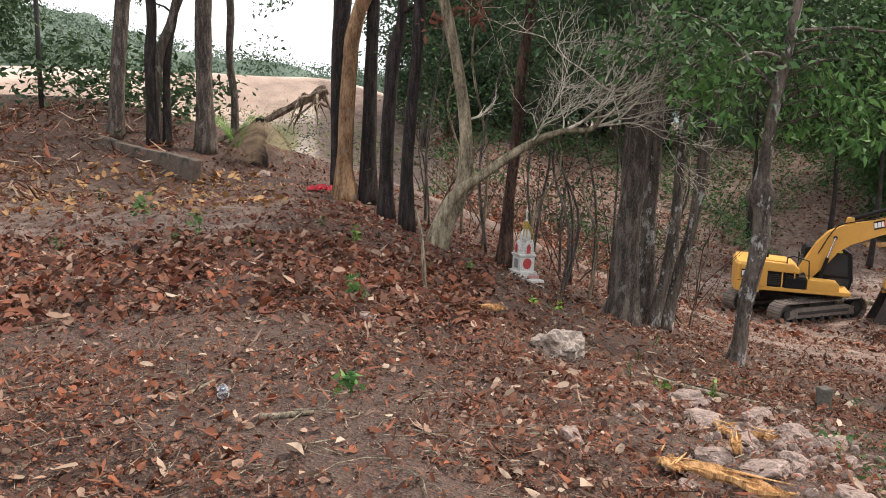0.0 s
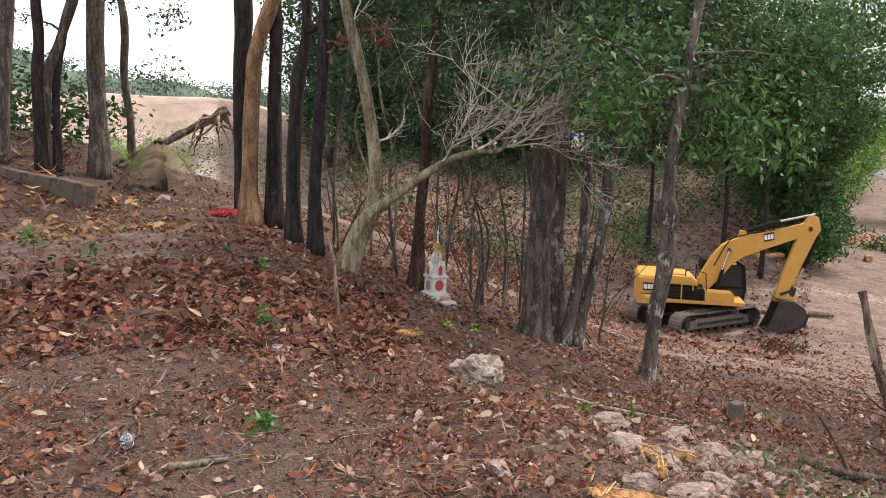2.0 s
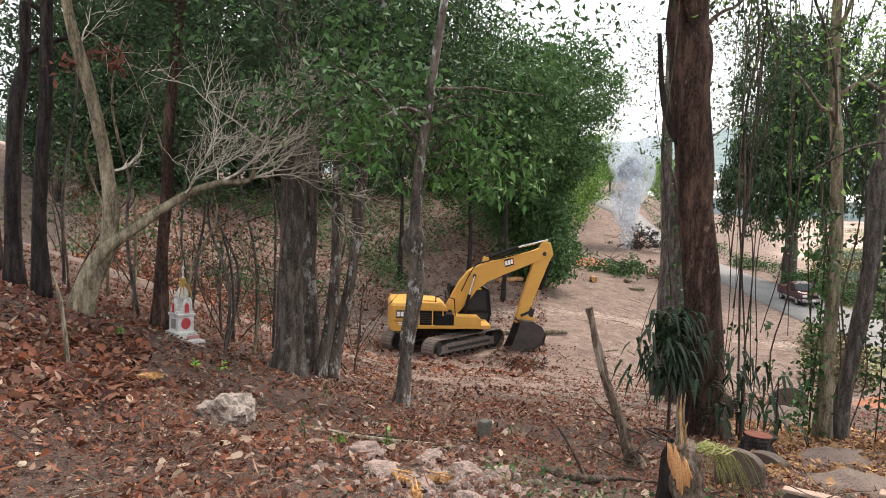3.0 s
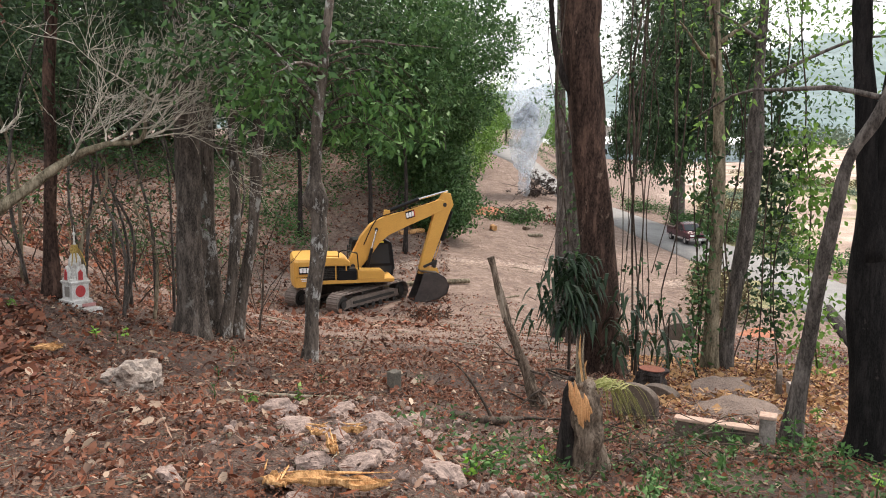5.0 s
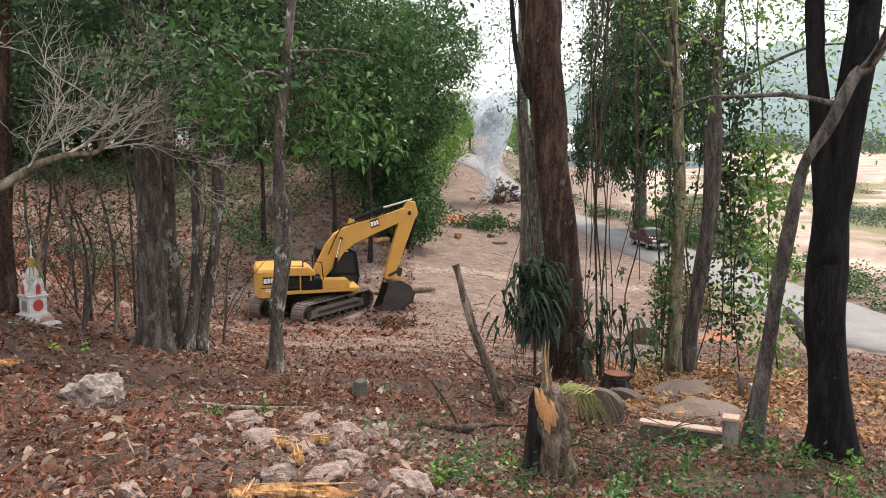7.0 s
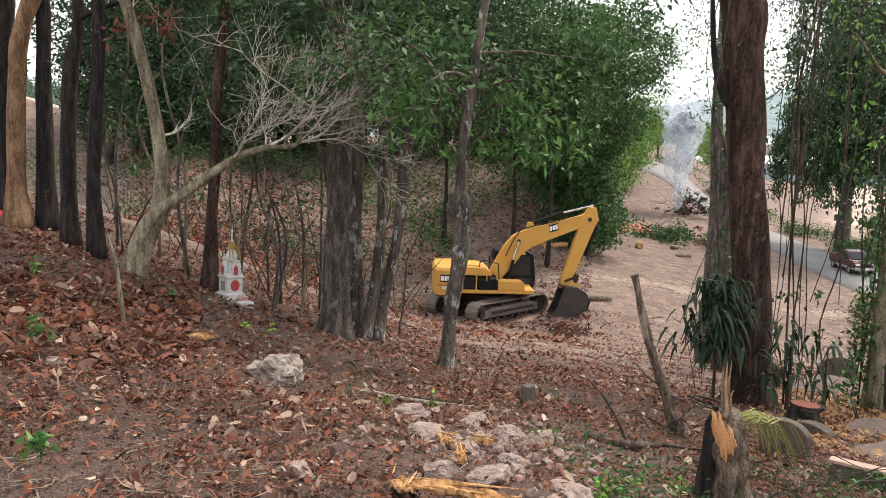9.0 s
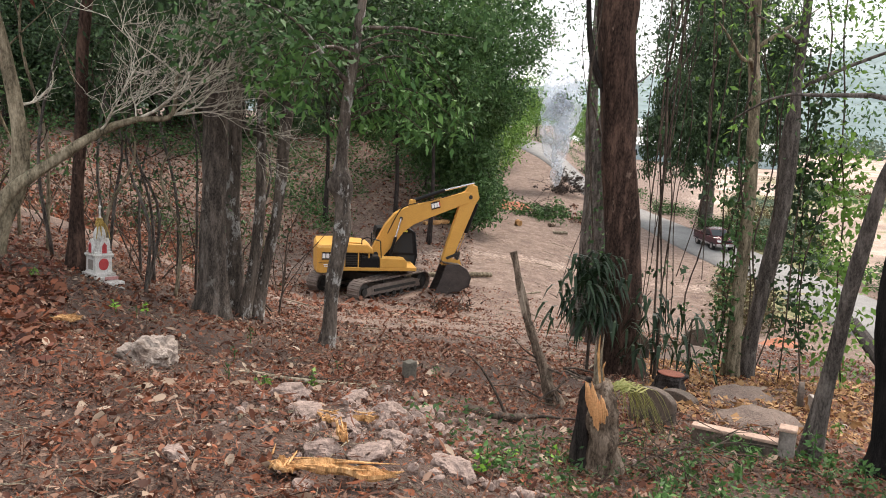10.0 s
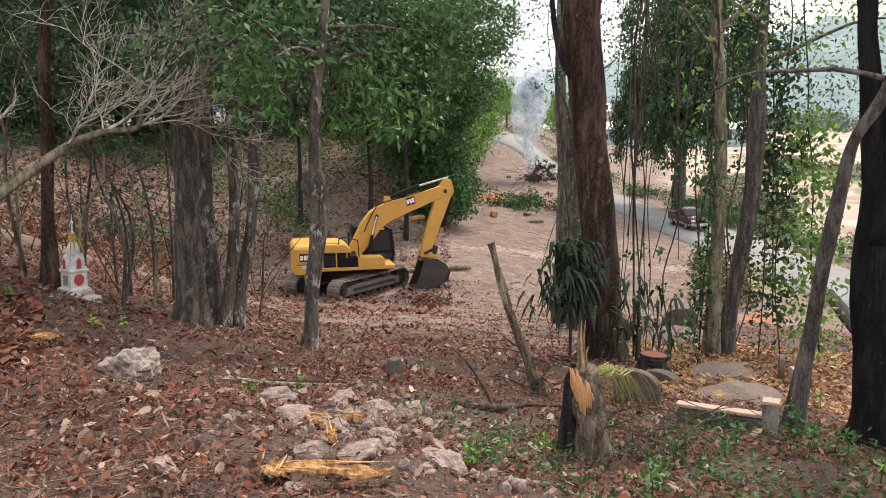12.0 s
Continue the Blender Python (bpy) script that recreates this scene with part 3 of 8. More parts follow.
HILL_L = [(-60, 15), (-45, 13.5), (-36, 12.5), (-30, 11), (-27, 9.6), (-22, 7.8), (-19, 6.4), (-15, 5.4), (-10, 4.6), (-6, 4.2), (0, 4.0), (12, 3.6)]
HILL_R = [(8, 3), (24, 3.0), (33, 4.0), (38, 5.0), (43, 6.0), (49, 8.0), (53, 9.0), (58, 9.5), (64, 10.5), (75, 11), (90, 9)]
ridge("hill_left", "wooded green hill beyond the earth fill", 330, -62, 14, HILL_L, "hill", 140, 1.0)
ridge("hill_right", "far hazy wooded hill beyond the valley", 900, 6, 92, HILL_R, "hill_haze", 500, 4.0)


def hill_woods():
    rng = np.random.default_rng(5)
    pts = []
    for _ in range(1200):
        a, f = rng.uniform(-58, 10), rng.uniform(0, 1.0) ** 1.2
        rr = 322 + 140 * f
        h = np.interp(a, [c[0] for c in HILL_L], [c[1] for c in HILL_L]) * 4.7
        pts.append((rr * math.sin(radians(a)), rr * math.cos(radians(a)), -10 + (h + 10) * math.sin(f * math.pi / 2) + 2.0))
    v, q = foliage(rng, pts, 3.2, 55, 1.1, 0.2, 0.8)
    tagged(arrays("hill_woods", v, q, "leaf_haze"), "dense green woods on the far hill", "woods", kind="stuff")


hill_woods()


def valley_woods():
    """Line of trees at the far edge of the sand flats."""
    rng = np.random.default_rng(6)
    pts = []
    for _ in range(700):
        a, r = math.radians(rng.uniform(37, 80)), rng.uniform(420, 560)
        pts.append((r * math.sin(a), r * math.cos(a), -8 + rng.uniform(0, 11) * rng.uniform(0.3, 1)))
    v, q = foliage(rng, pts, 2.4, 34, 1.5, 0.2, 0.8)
    tagged(arrays("valley_woods", v, q, "leaf_haze"), "distant green tree line beyond the sand flats", "woods", kind="stuff")


valley_woods()


def flat_scrub():
    """Low bushes and dry tufts on the strips beyond the road."""
    rng = np.random.default_rng(14)
    green, dry = [], []
    for _ in range(9000):
        az, r = rng.uniform(47, 72), rng.uniform(42, 190)
        x, y = r * math.sin(radians(az)), r * math.cos(radians(az))
        road = min((x - a) ** 2 + (y - b) ** 2 for a, b in spline(ROAD, 40))
        n = noise.noise(((x * 0.8 + y * 0.6) * 0.022, (y * 0.8 - x * 0.6) * 0.085, 2.0)) + 0.5 * noise.noise((x * 0.12, y * 0.12, 4.0))
        if road < 18 or n < 0.12:
            continue
        (green if noise.noise((x * 0.06, y * 0.06, 11.0)) > 0.0 else dry).append((x, y, land(x, y) + rng.uniform(0.05, 0.5 + 0.7 * max(0.0, n))))
    for name, pts, leaf, label in (("green_scrub", green, "leaf_haze", "low green bushes on the flats beyond the road"), ("dry_scrub", dry, "leaf_withered", "dry brownish tufts on the flats beyond the road")):
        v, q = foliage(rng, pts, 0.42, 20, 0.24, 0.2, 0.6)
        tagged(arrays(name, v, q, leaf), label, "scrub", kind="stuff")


flat_scrub()
# ---------------------------------------------------------------- trees
M["bark_cream"] = bark("bark_cream", (0.16, 0.125, 0.095), (0.46, 0.385, 0.31), (0.09, 0.075, 0.065), 0.56, 7, 1.0)


def grow(points, total):
    """Carry a trunk on upwards, tapering, to its full height above the base."""
    rows = [list(p) for p in points]
    a, b = np.array(rows[-2]), np.array(rows[-1])
    d = (b - a)[:3] / max((b - a)[2], 0.2)
    top = rows[0][2] + total
    z = rows[-1][2]
    steps = max(2, int((top - z) / 2.0))
    for k in range(1, steps + 1):
        f = k / steps
        rows.append([b[0] + d[0] * (top - z) * f * 0.6 + 0.12 * math.sin(k * 2.1 + b[0]), b[1] + d[1] * (top - z) * f * 0.6 + 0.12 * math.cos(k * 1.7 + b[1]), z + (top - z) * f, b[3] * (1 - 0.75 * f)])
    return rows


def branch_rows(rng, start, heading, length, r0, bend=0.35, sag=0.15, n=5):
    """A crooked branch from start; heading is a vector."""
    p, d = np.array(start, float), np.array(heading, float) / np.linalg.norm(heading)
    rows = [(*p, r0)]
    for k in range(1, n + 1):
        d = d + rng.normal(size=3) * bend * 0.5 + np.array([0, 0, -sag * 0.3])
        d /= np.linalg.norm(d)
        p = p + d * length / n
        rows.append((*p, r0 * (1 - 0.85 * k / n)))
    return rows


def tree(label, points, bark_name, total=11.0, limbs=6, crown=(), leaf="leaf_mid", per=70, size=0.105, spread=0.4, limb_from=0.55, limb_len=2.5, sides=12, flare=0.5, seed=0, clumps=40, group="", lifted=False):
    """A tree: trunk, limbs and a crown of single leaves. crown: rows of centre x, y, z and radii rx, rz in the world."""
    rng = np.random.default_rng(seed + 11)
    base = Vector(points[0][:3])
    ground_z = land(base.x, base.y)
    root = thing("tree", label, "tree", Matrix.Translation((base.x, base.y, ground_z)), group)
    rows = [[p[0] - base.x, p[1] - base.y, p[2] - ground_z, p[3]] for p in points]
    if not lifted:
        rows[0][2] = -0.15
    rows = grow(rows, total - (rows[0][2] if lifted else 0))
    part("trunk", tube(bmesh.new(), rows, sides, rings=4 * len(rows), flare=flare, seed=seed), bark_name, root, smooth=True)
    line = spline(rows, 60)
    tips = []
    for k in range(limbs):
        f = limb_from + (1 - limb_from) * (k + rng.uniform(0, 0.9)) / max(limbs, 1)
        x, y, z, r = line[min(int(f * 59), 58)]
        yaw = rng.uniform(0, 2 * math.pi)
        b = branch_rows(rng, (x, y, z), (math.cos(yaw), math.sin(yaw), rng.uniform(0.25, 0.9)), limb_len * rng.uniform(0.6, 1.2), min(max(r * 0.5, 0.02), 0.02 + 0.03 * limb_len / 2.5))
        part("limb", tube(bmesh.new(), b, 6, rings=10, seed=seed + k), bark_name, root, smooth=True)
        tips += [b[-1][:3], b[-2][:3], b[-3][:3]]
    centres = [np.array(tips)] if tips else []
    for cx, cy, cz, rx, rz in crown:
        centres.append(cloud_of(rng, (cx - base.x, cy - base.y, cz - ground_z), (rx, rx, rz), clumps))
    if centres and per:
        v, q = foliage(rng, np.vstack(centres), spread, per, size)
        arrays("crown", v, q, leaf, root)
    return root


TRUNKS = {
    "T2": [(-7.27, 17.04, 0.93, 0.166), (-7.13, 17.1, 2.3, 0.14), (-6.99, 17.16, 4.09, 0.142), (-6.92, 17.19, 5.03, 0.13)],
    "T3": [(-6.4, 16.99, 0.76, 0.125), (-6.42, 16.98, 2.42, 0.113), (-6.37, 17.0, 3.48, 0.101), (-6.42, 16.98, 4.75, 0.089)],
    "T4": [(-6.38, 17.08, 0.76, 0.107), (-6.31, 17.1, 2.43, 0.107), (-6.06, 17.2, 3.27, 0.095), (-5.81, 17.29, 4.1, 0.101), (-5.61, 17.36, 4.8, 0.089)],
    "T5": [(-6.19, 17.22, 0.76, 0.082), (-6.17, 17.23, 2.2, 0.076), (-6.08, 17.26, 3.04, 0.07), (-6.01, 17.29, 3.4, 0.063)],
    "T6": [(-5.41, 17.4, 0.62, 0.201), (-5.43, 17.39, 2.33, 0.17), (-5.42, 17.4, 4.11, 0.171), (-5.43, 17.39, 5.04, 0.153)],
    "T7": [(-5.19, 18.72, 0.77, 0.1), (-5.16, 18.73, 1.75, 0.087), (-5.26, 18.7, 2.78, 0.08), (-5.22, 18.71, 3.92, 0.081), (-5.37, 18.67, 5.03, 0.068)],
    "yellow": [(-2.14, 15.2, -0.03, 0.175), (-2.12, 15.21, 0.94, 0.153), (-2.05, 15.22, 2.48, 0.143), (-1.93, 15.23, 3.28, 0.138), (-1.7, 15.27, 3.93, 0.128), (-1.43, 15.3, 4.65, 0.108)],
    "yellowdark": [(-2.43, 16.54, 0.05, 0.116), (-2.48, 16.53, 1.78, 0.127), (-2.4, 16.54, 3.43, 0.174), (-2.39, 16.54, 4.81, 0.176)],
    "black1": [(-1.72, 15.44, -0.12, 0.151), (-1.7, 15.44, 1.57, 0.139), (-1.66, 15.44, 3.2, 0.118), (-1.67, 15.44, 4.59, 0.109)],
    "black2": [(-1.23, 14.21, -0.21, 0.129), (-1.25, 14.2, 1.01, 0.118), (-1.16, 14.21, 2.52, 0.118), (-1.04, 14.22, 3.17, 0.089), (-1.0, 14.23, 4.34, 0.08)],
    "black3": [(-0.84, 13.49, -0.29, 0.103), (-0.83, 13.49, 1.05, 0.102), (-0.72, 13.5, 2.66, 0.093), (-0.68, 13.5, 4.03, 0.085)],
    "redtrunk": [(0.8, 12.92, -0.79, 0.136), (0.84, 12.92, 0.27, 0.094), (0.91, 12.92, 1.38, 0.085), (0.96, 12.91, 2.46, 0.08), (1.07, 12.91, 3.42, 0.081), (1.12, 12.9, 4.05, 0.073)],
    "big_c1": [(2.56, 12.08, -1.37, 0.267), (2.59, 12.07, -0.83, 0.203), (2.58, 12.07, 0.12, 0.177), (2.62, 12.07, 1.06, 0.168), (2.6, 12.07, 2.19, 0.153), (2.51, 12.09, 3.72, 0.14)],
    "c2": [(3.28, 13.47, -1.74, 0.187), (3.22, 13.48, -0.65, 0.131), (3.22, 13.48, 0.65, 0.115), (3.26, 13.47, 2.26, 0.096), (3.32, 13.46, 4.06, 0.087)],
    "c3": [(3.16, 12.76, -1.64, 0.112), (3.33, 12.72, -1.0, 0.093), (3.44, 12.69, 0.07, 0.082), (3.45, 12.69, 0.95, 0.077), (3.46, 12.69, 2.23, 0.068)],
    "c4": [(3.45, 13.18, -1.77, 0.126), (3.66, 13.12, -0.92, 0.096), (3.85, 13.07, 0.19, 0.085), (3.94, 13.05, 1.37, 0.094), (4.1, 13.01, 2.69, 0.076)],
    "treeA": [(3.56, 9.91, -1.42, 0.136), (3.61, 9.89, -1.12, 0.101), (3.64, 9.88, -0.52, 0.096), (3.74, 9.85, 0.14, 0.11), (3.73, 9.85, 0.57, 0.11), (3.7, 9.86, 0.75, 0.16), (3.71, 9.86, 1.07, 0.08), (3.75, 9.84, 1.77, 0.073), (3.87, 9.8, 2.74, 0.058)],
    "greyB": [(14.71, 18.88, -4.57, 0.205), (14.7, 18.88, -1.34, 0.183), (14.64, 18.93, 1.28, 0.165), (14.58, 18.98, 3.2, 0.149), (14.61, 18.95, 5.98, 0.134)],
    "greyC": [(13.41, 16.63, -4.05, 0.199), (13.41, 16.63, -2.06, 0.18), (13.32, 16.7, -0.72, 0.149), (13.23, 16.78, 1.03, 0.118)],
    "vine1": [(12.07, 10.81, -2.99, 0.14), (12.06, 10.82, -1.41, 0.125), (12.07, 10.81, 0.23, 0.112), (12.02, 10.87, 2.03, 0.112), (11.95, 10.95, 3.06, 0.101), (11.9, 11.0, 4.48, 0.091)],
    "vine2": [(12.43, 10.81, -3.04, 0.154), (12.5, 10.72, -1.66, 0.139), (12.64, 10.57, -0.1, 0.149), (12.66, 10.54, 1.29, 0.171), (12.66, 10.53, 2.24, 0.103), (12.68, 10.52, 3.87, 0.08)],
    "slender": [(6.06, 4.51, -1.17, 0.111), (6.08, 4.48, -0.65, 0.071), (6.03, 4.35, 0.09, 0.063), (5.88, 4.1, 1.04, 0.055), (5.86, 4.01, 1.4, 0.044), (5.9, 3.83, 1.73, 0.053), (5.99, 3.71, 2.08, 0.048), (6.09, 3.57, 2.29, 0.039)],
    "dark_a": [(6.53, 4.04, -1.19, 0.271), (6.51, 4.07, -0.81, 0.187), (6.47, 4.13, -0.01, 0.165), (6.46, 4.15, 0.77, 0.158), (6.5, 4.1, 1.49, 0.14), (6.54, 4.03, 2.17, 0.127), (6.56, 4.01, 2.88, 0.12)],
    "mound_big": [(-11.05, 17.95, 1.43, 0.45), (-10.98, 17.99, 2.29, 0.305), (-10.97, 18.0, 3.47, 0.292), (-11.09, 17.93, 5.0, 0.265)],
    "mound_dark": [(-12.75, 18.02, 1.39, 0.609), (-12.71, 18.05, 2.94, 0.473), (-12.75, 18.02, 4.26, 0.421), (-12.81, 17.98, 5.29, 0.386)],
    "mound_pale": [(-12.58, 16.28, 1.45, 0.156), (-12.44, 16.38, 2.57, 0.156), (-12.29, 16.5, 3.56, 0.142), (-12.36, 16.45, 4.75, 0.129)],
    "redtree": [(8.7, 10.095, -2.37, 0.37), (8.656, 10.13, -1.32, 0.29), (8.593, 10.184, -0.01, 0.28), (8.479, 10.288, 1.26, 0.266), (8.396, 10.364, 2.42, 0.293), (8.332, 10.418, 3.54, 0.314), (8.299, 10.453, 4.22, 0.297)],
}
T = TRUNKS
tree("stout old tree with pale buttressed bark on the leaf mound", T["mound_big"], "bark_cream", 13, 6, [(-10.3, 18.4, 3.6, 0.5, 1.0), (-11.7, 18.4, 4.0, 0.7, 0.9)], "leaf_dark", limb_from=0.45, seed=1, clumps=16, per=34)
tree("large dark tree with dense shade on the mound", T["mound_dark"], "bark_dark", 12, 9, [(-13.6, 19.6, 3.5, 2.2, 1.5), (-11.9, 19.4, 4.2, 1.3, 1.2)], "leaf_dark", limb_from=0.3, seed=2, clumps=70, per=60, size=0.17)
tree("crooked pale-barked tree beside the palm", T["mound_pale"], "bark_grey", 9, 5, leaf="leaf_dark", limb_from=0.5, seed=3, size=0.16)
SLIM = "slim grey-brown tree trunk along the low wall"
for k, (key, h) in enumerate((("T2", 12), ("T3", 11), ("T4", 11), ("T5", 7), ("T6", 13), ("T7", 9))):
    tree(SLIM, T[key], "bark_dark" if key in ("T3", "T5") else "bark_brown", h, 5, {"T7": [(-4.6, 18.7, 2.85, 0.45, 0.35), (-4.3, 18.6, 4.1, 0.5, 0.5)], "T6": [(-5.0, 17.5, 4.4, 0.7, 0.4)]}.get(key, ()), "leaf_dark", clumps=12, per=14, spread=0.17, limb_from=0.6, limb_len=1.8, seed=10 + k, flare=0.35, group="trees along the wall")
tree("tree with smooth peeling orange-yellow bark", T["yellow"], "bark_yellow", 12, 5, leaf="leaf_dark", limb_from=0.55, seed=20, per=30)
# upper crowns from here to the clump, mostly out of view, added to block light
tree("dark trunk behind the yellow-barked tree", T["yellowdark"], "bark_dark", 12, 5, [(-2.2, 17.2, 6.4, 1.8, 1.4)], leaf="leaf_dark", limb_from=0.55, seed=21, per=40)
for k, key in enumerate(("black1", "black2", "black3")):
    tree("straight blackish tree trunk at the slope's edge", T[key], "bark_dark", 13, 8, [(T[key][-1][0] + 0.6, T[key][-1][1] + 0.8, 6.2, 2.0, 1.7)], leaf="leaf_dark", limb_from=0.4, seed=22 + k, per=36, group="dark trunks")
tree("slim reddish-barked tree by the white shrine", T["redtrunk"], "bark_red", 13, 6, [(1.4, 13.8, 5.4, 2.3, 1.9)], leaf="leaf_dark", limb_from=0.6, seed=26, per=40)
tree("thick grey trunk of a clump of trees on the slope", T["big_c1"], "bark_brown", 14, 8, [(2.3, 13.4, 4.2, 2.4, 1.6), (2.6, 13.0, 7.0, 3.0, 2.0)], "leaf_dark", limb_from=0.5, clumps=70, seed=27, flare=0.35)
for k, key in enumerate(("c2", "c3", "c4")):
    tree("lichen-spotted stem of the tree clump", T[key], "bark_lichen", 10, 6, [(3.6 + 0.5 * k, 13.9, 3.4, 1.9, 1.4), (4.0 + 0.7 * k, 14.0, 6.4, 2.4, 1.8)], "leaf_dark", limb_from=0.5, clumps=55, seed=30 + k, group="clump stems")
burl_tree = tree("slim tree with a burl and fresh green leaf sprays", T["treeA"], "bark_lichen", 8.5, 7, [(3.0, 10.6, 2.6, 1.5, 0.5), (5.0, 11.6, 3.6, 2.2, 1.0), (2.6, 11.5, 4.0, 2.0, 0.9)], "leaf_mid", limb_from=0.72, limb_len=1.6, seed=34, per=30, size=0.125, clumps=40)


def fresh_sprays():
    """Young bright leaves on thin drooping twigs of the slim tree."""
    rng = np.random.default_rng(57)
    at = burl_tree.matrix_world.translation
    tips = []
    for k in range(26):
        start = (3.74, 9.85, rng.uniform(1.5, 2.5))
        end = (rng.choice([2.75, 3.1, 4.3, 4.7, 5.2]) + rng.normal() * 0.3, 9.9 + rng.normal() * 0.35, rng.uniform(1.35, 2.1))
        mid = [(a + b) / 2 for a, b in zip(start, end)]
        rows = [(*start, 0.012), (mid[0], mid[1], max(start[2], end[2]) + 0.2, 0.009), (*end, 0.004)]
        rows = [(x - at.x, y - at.y, z - at.z, r) for x, y, z, r in rows]
        part("spray_twig", tube(bmesh.new(), rows, 5, rings=9, rough=0.05, seed=k), "twig_dark", burl_tree)
        line = spline(rows, 12)
        tips += [line[j][:3] for j in (7, 9, 11)]
    v, q = foliage(rng, tips, 0.12, 11, 0.14, 0.7, 0.36)
    arrays("spray_leaves", v, q, "leaf_fresh", burl_tree, "fresh bright green drooping leaves")


fresh_sprays()
big = tree("big tree with shaggy red-brown bark", T["redtree"], "bark_red", 15, 7, [(10.5, 13.5, 7.5, 3.5, 2.0)], "leaf_dark", limb_from=0.5, seed=35, sides=22, flare=0.4)
part("limb", tube(bmesh.new(), [(-0.25, 0.25, 4.3, 0.09), (-0.6, 0.35, 4.75, 0.06), (-0.78, 0.4, 5.3, 0.045), (-0.85, 0.45, 6.2, 0.03)], 8, rings=14), "bark_dark", big, smooth=True)
tree("slim grey tree behind the big red-brown one", T["greyB"], "bark_grey", 14, 8, [(15, 19.5, 7.0, 2.4, 2.4), (16.3, 17.9, 4.6, 1.5, 2.0), (17.3, 16.8, 3.4, 1.2, 1.9)], "leaf_dark", limb_from=0.45, limb_len=3.4, seed=36, per=46, spread=0.34)
tree("short grey trunk wrapped in climbers", T["greyC"], "bark_grey", 8, 3, leaf="leaf_mid", limb_from=0.6, seed=37)
tree("pale slim tree hung with climbing vines", T["vine1"], "bark_pale", 12, 6, [(12.2, 11.6, 4.6, 2.0, 1.8)], "leaf_dark", limb_from=0.5, seed=38, per=34, size=0.1, clumps=26)
tree("leaning tree wrapped in leafy green climbers", T["vine2"], "bark_grey", 11, 6, [(13.4, 11.4, 4.6, 1.8, 1.4), (14.2, 11.0, 2.4, 1.2, 1.0)], "leaf_mid", limb_from=0.55, seed=39, per=22, size=0.1, clumps=34)
tree("thin crooked grey tree growing beside the grave", T["slender"], "bark_grey", 7, 4, [(7.8, 5.8, 2.7, 1.3, 0.5), (7.4, 6.4, 3.6, 1.5, 0.6)], "leaf_light", limb_from=0.5, seed=40, per=15, size=0.075, spread=0.26, clumps=30)
tree("thick charred-looking black tree trunk", T["dark_a"], "bark_black", 11, 4, [(9.2, 6.0, 3.2, 1.8, 0.7), (9.6, 5.2, 1.9, 1.1, 0.4), (8.8, 6.0, 4.6, 2.2, 0.9)], "leaf_light", limb_from=0.6, seed=41, sides=18, per=16, size=0.08, spread=0.28, clumps=32, flare=0.6)
tree("second black stem forking from the charred-looking trunk", [(6.42, 4.1, 0.55, 0.11), (6.37, 4.15, 1.11, 0.095), (6.33, 4.2, 1.72, 0.085), (6.29, 4.26, 2.36, 0.08), (6.27, 4.27, 2.89, 0.075)], "bark_black", 11, 2, leaf="leaf_light", per=16, size=0.08, limb_from=0.7, seed=42, flare=0.0, lifted=True)


def forest_kind(seed, total, crown_r, crown_z0, leaf, bark_name, size, clumps, per):
    rng = np.random.default_rng(seed)
    root = thing("tree", "leafy tree of the dense dark wood on the hillside", "tree", group="hillside wood")
    rows = [(0, 0, -0.3, 0.22), (rng.normal() * 0.3, rng.normal() * 0.3, total * 0.4, 0.17), (rng.normal() * 0.6, rng.normal() * 0.6, total * 0.75, 0.1), (0, 0, total, 0.03)]
    part("trunk", tube(bmesh.new(), rows, 8, rings=12, flare=0.3, seed=seed), bark_name, root, smooth=True)
    for k in range(5):
        z = total * rng.uniform(0.3, 0.8)
        yaw = rng.uniform(0, 6.28)
        part("limb", tube(bmesh.new(), branch_rows(rng, (0, 0, z), (math.cos(yaw), math.sin(yaw), 0.6), crown_r * 0.9, 0.08), 5, rings=7, seed=seed + k), bark_name, root, smooth=True)
    c = cloud_of(rng, (0, 0, (crown_z0 + total) / 2), (crown_r, crown_r, (total - crown_z0) / 2), clumps, 0.35)
    v, q = foliage(rng, c, 0.5, per, size, 0.45, 0.5)
    arrays("crown", v, q, leaf, root)
    return root


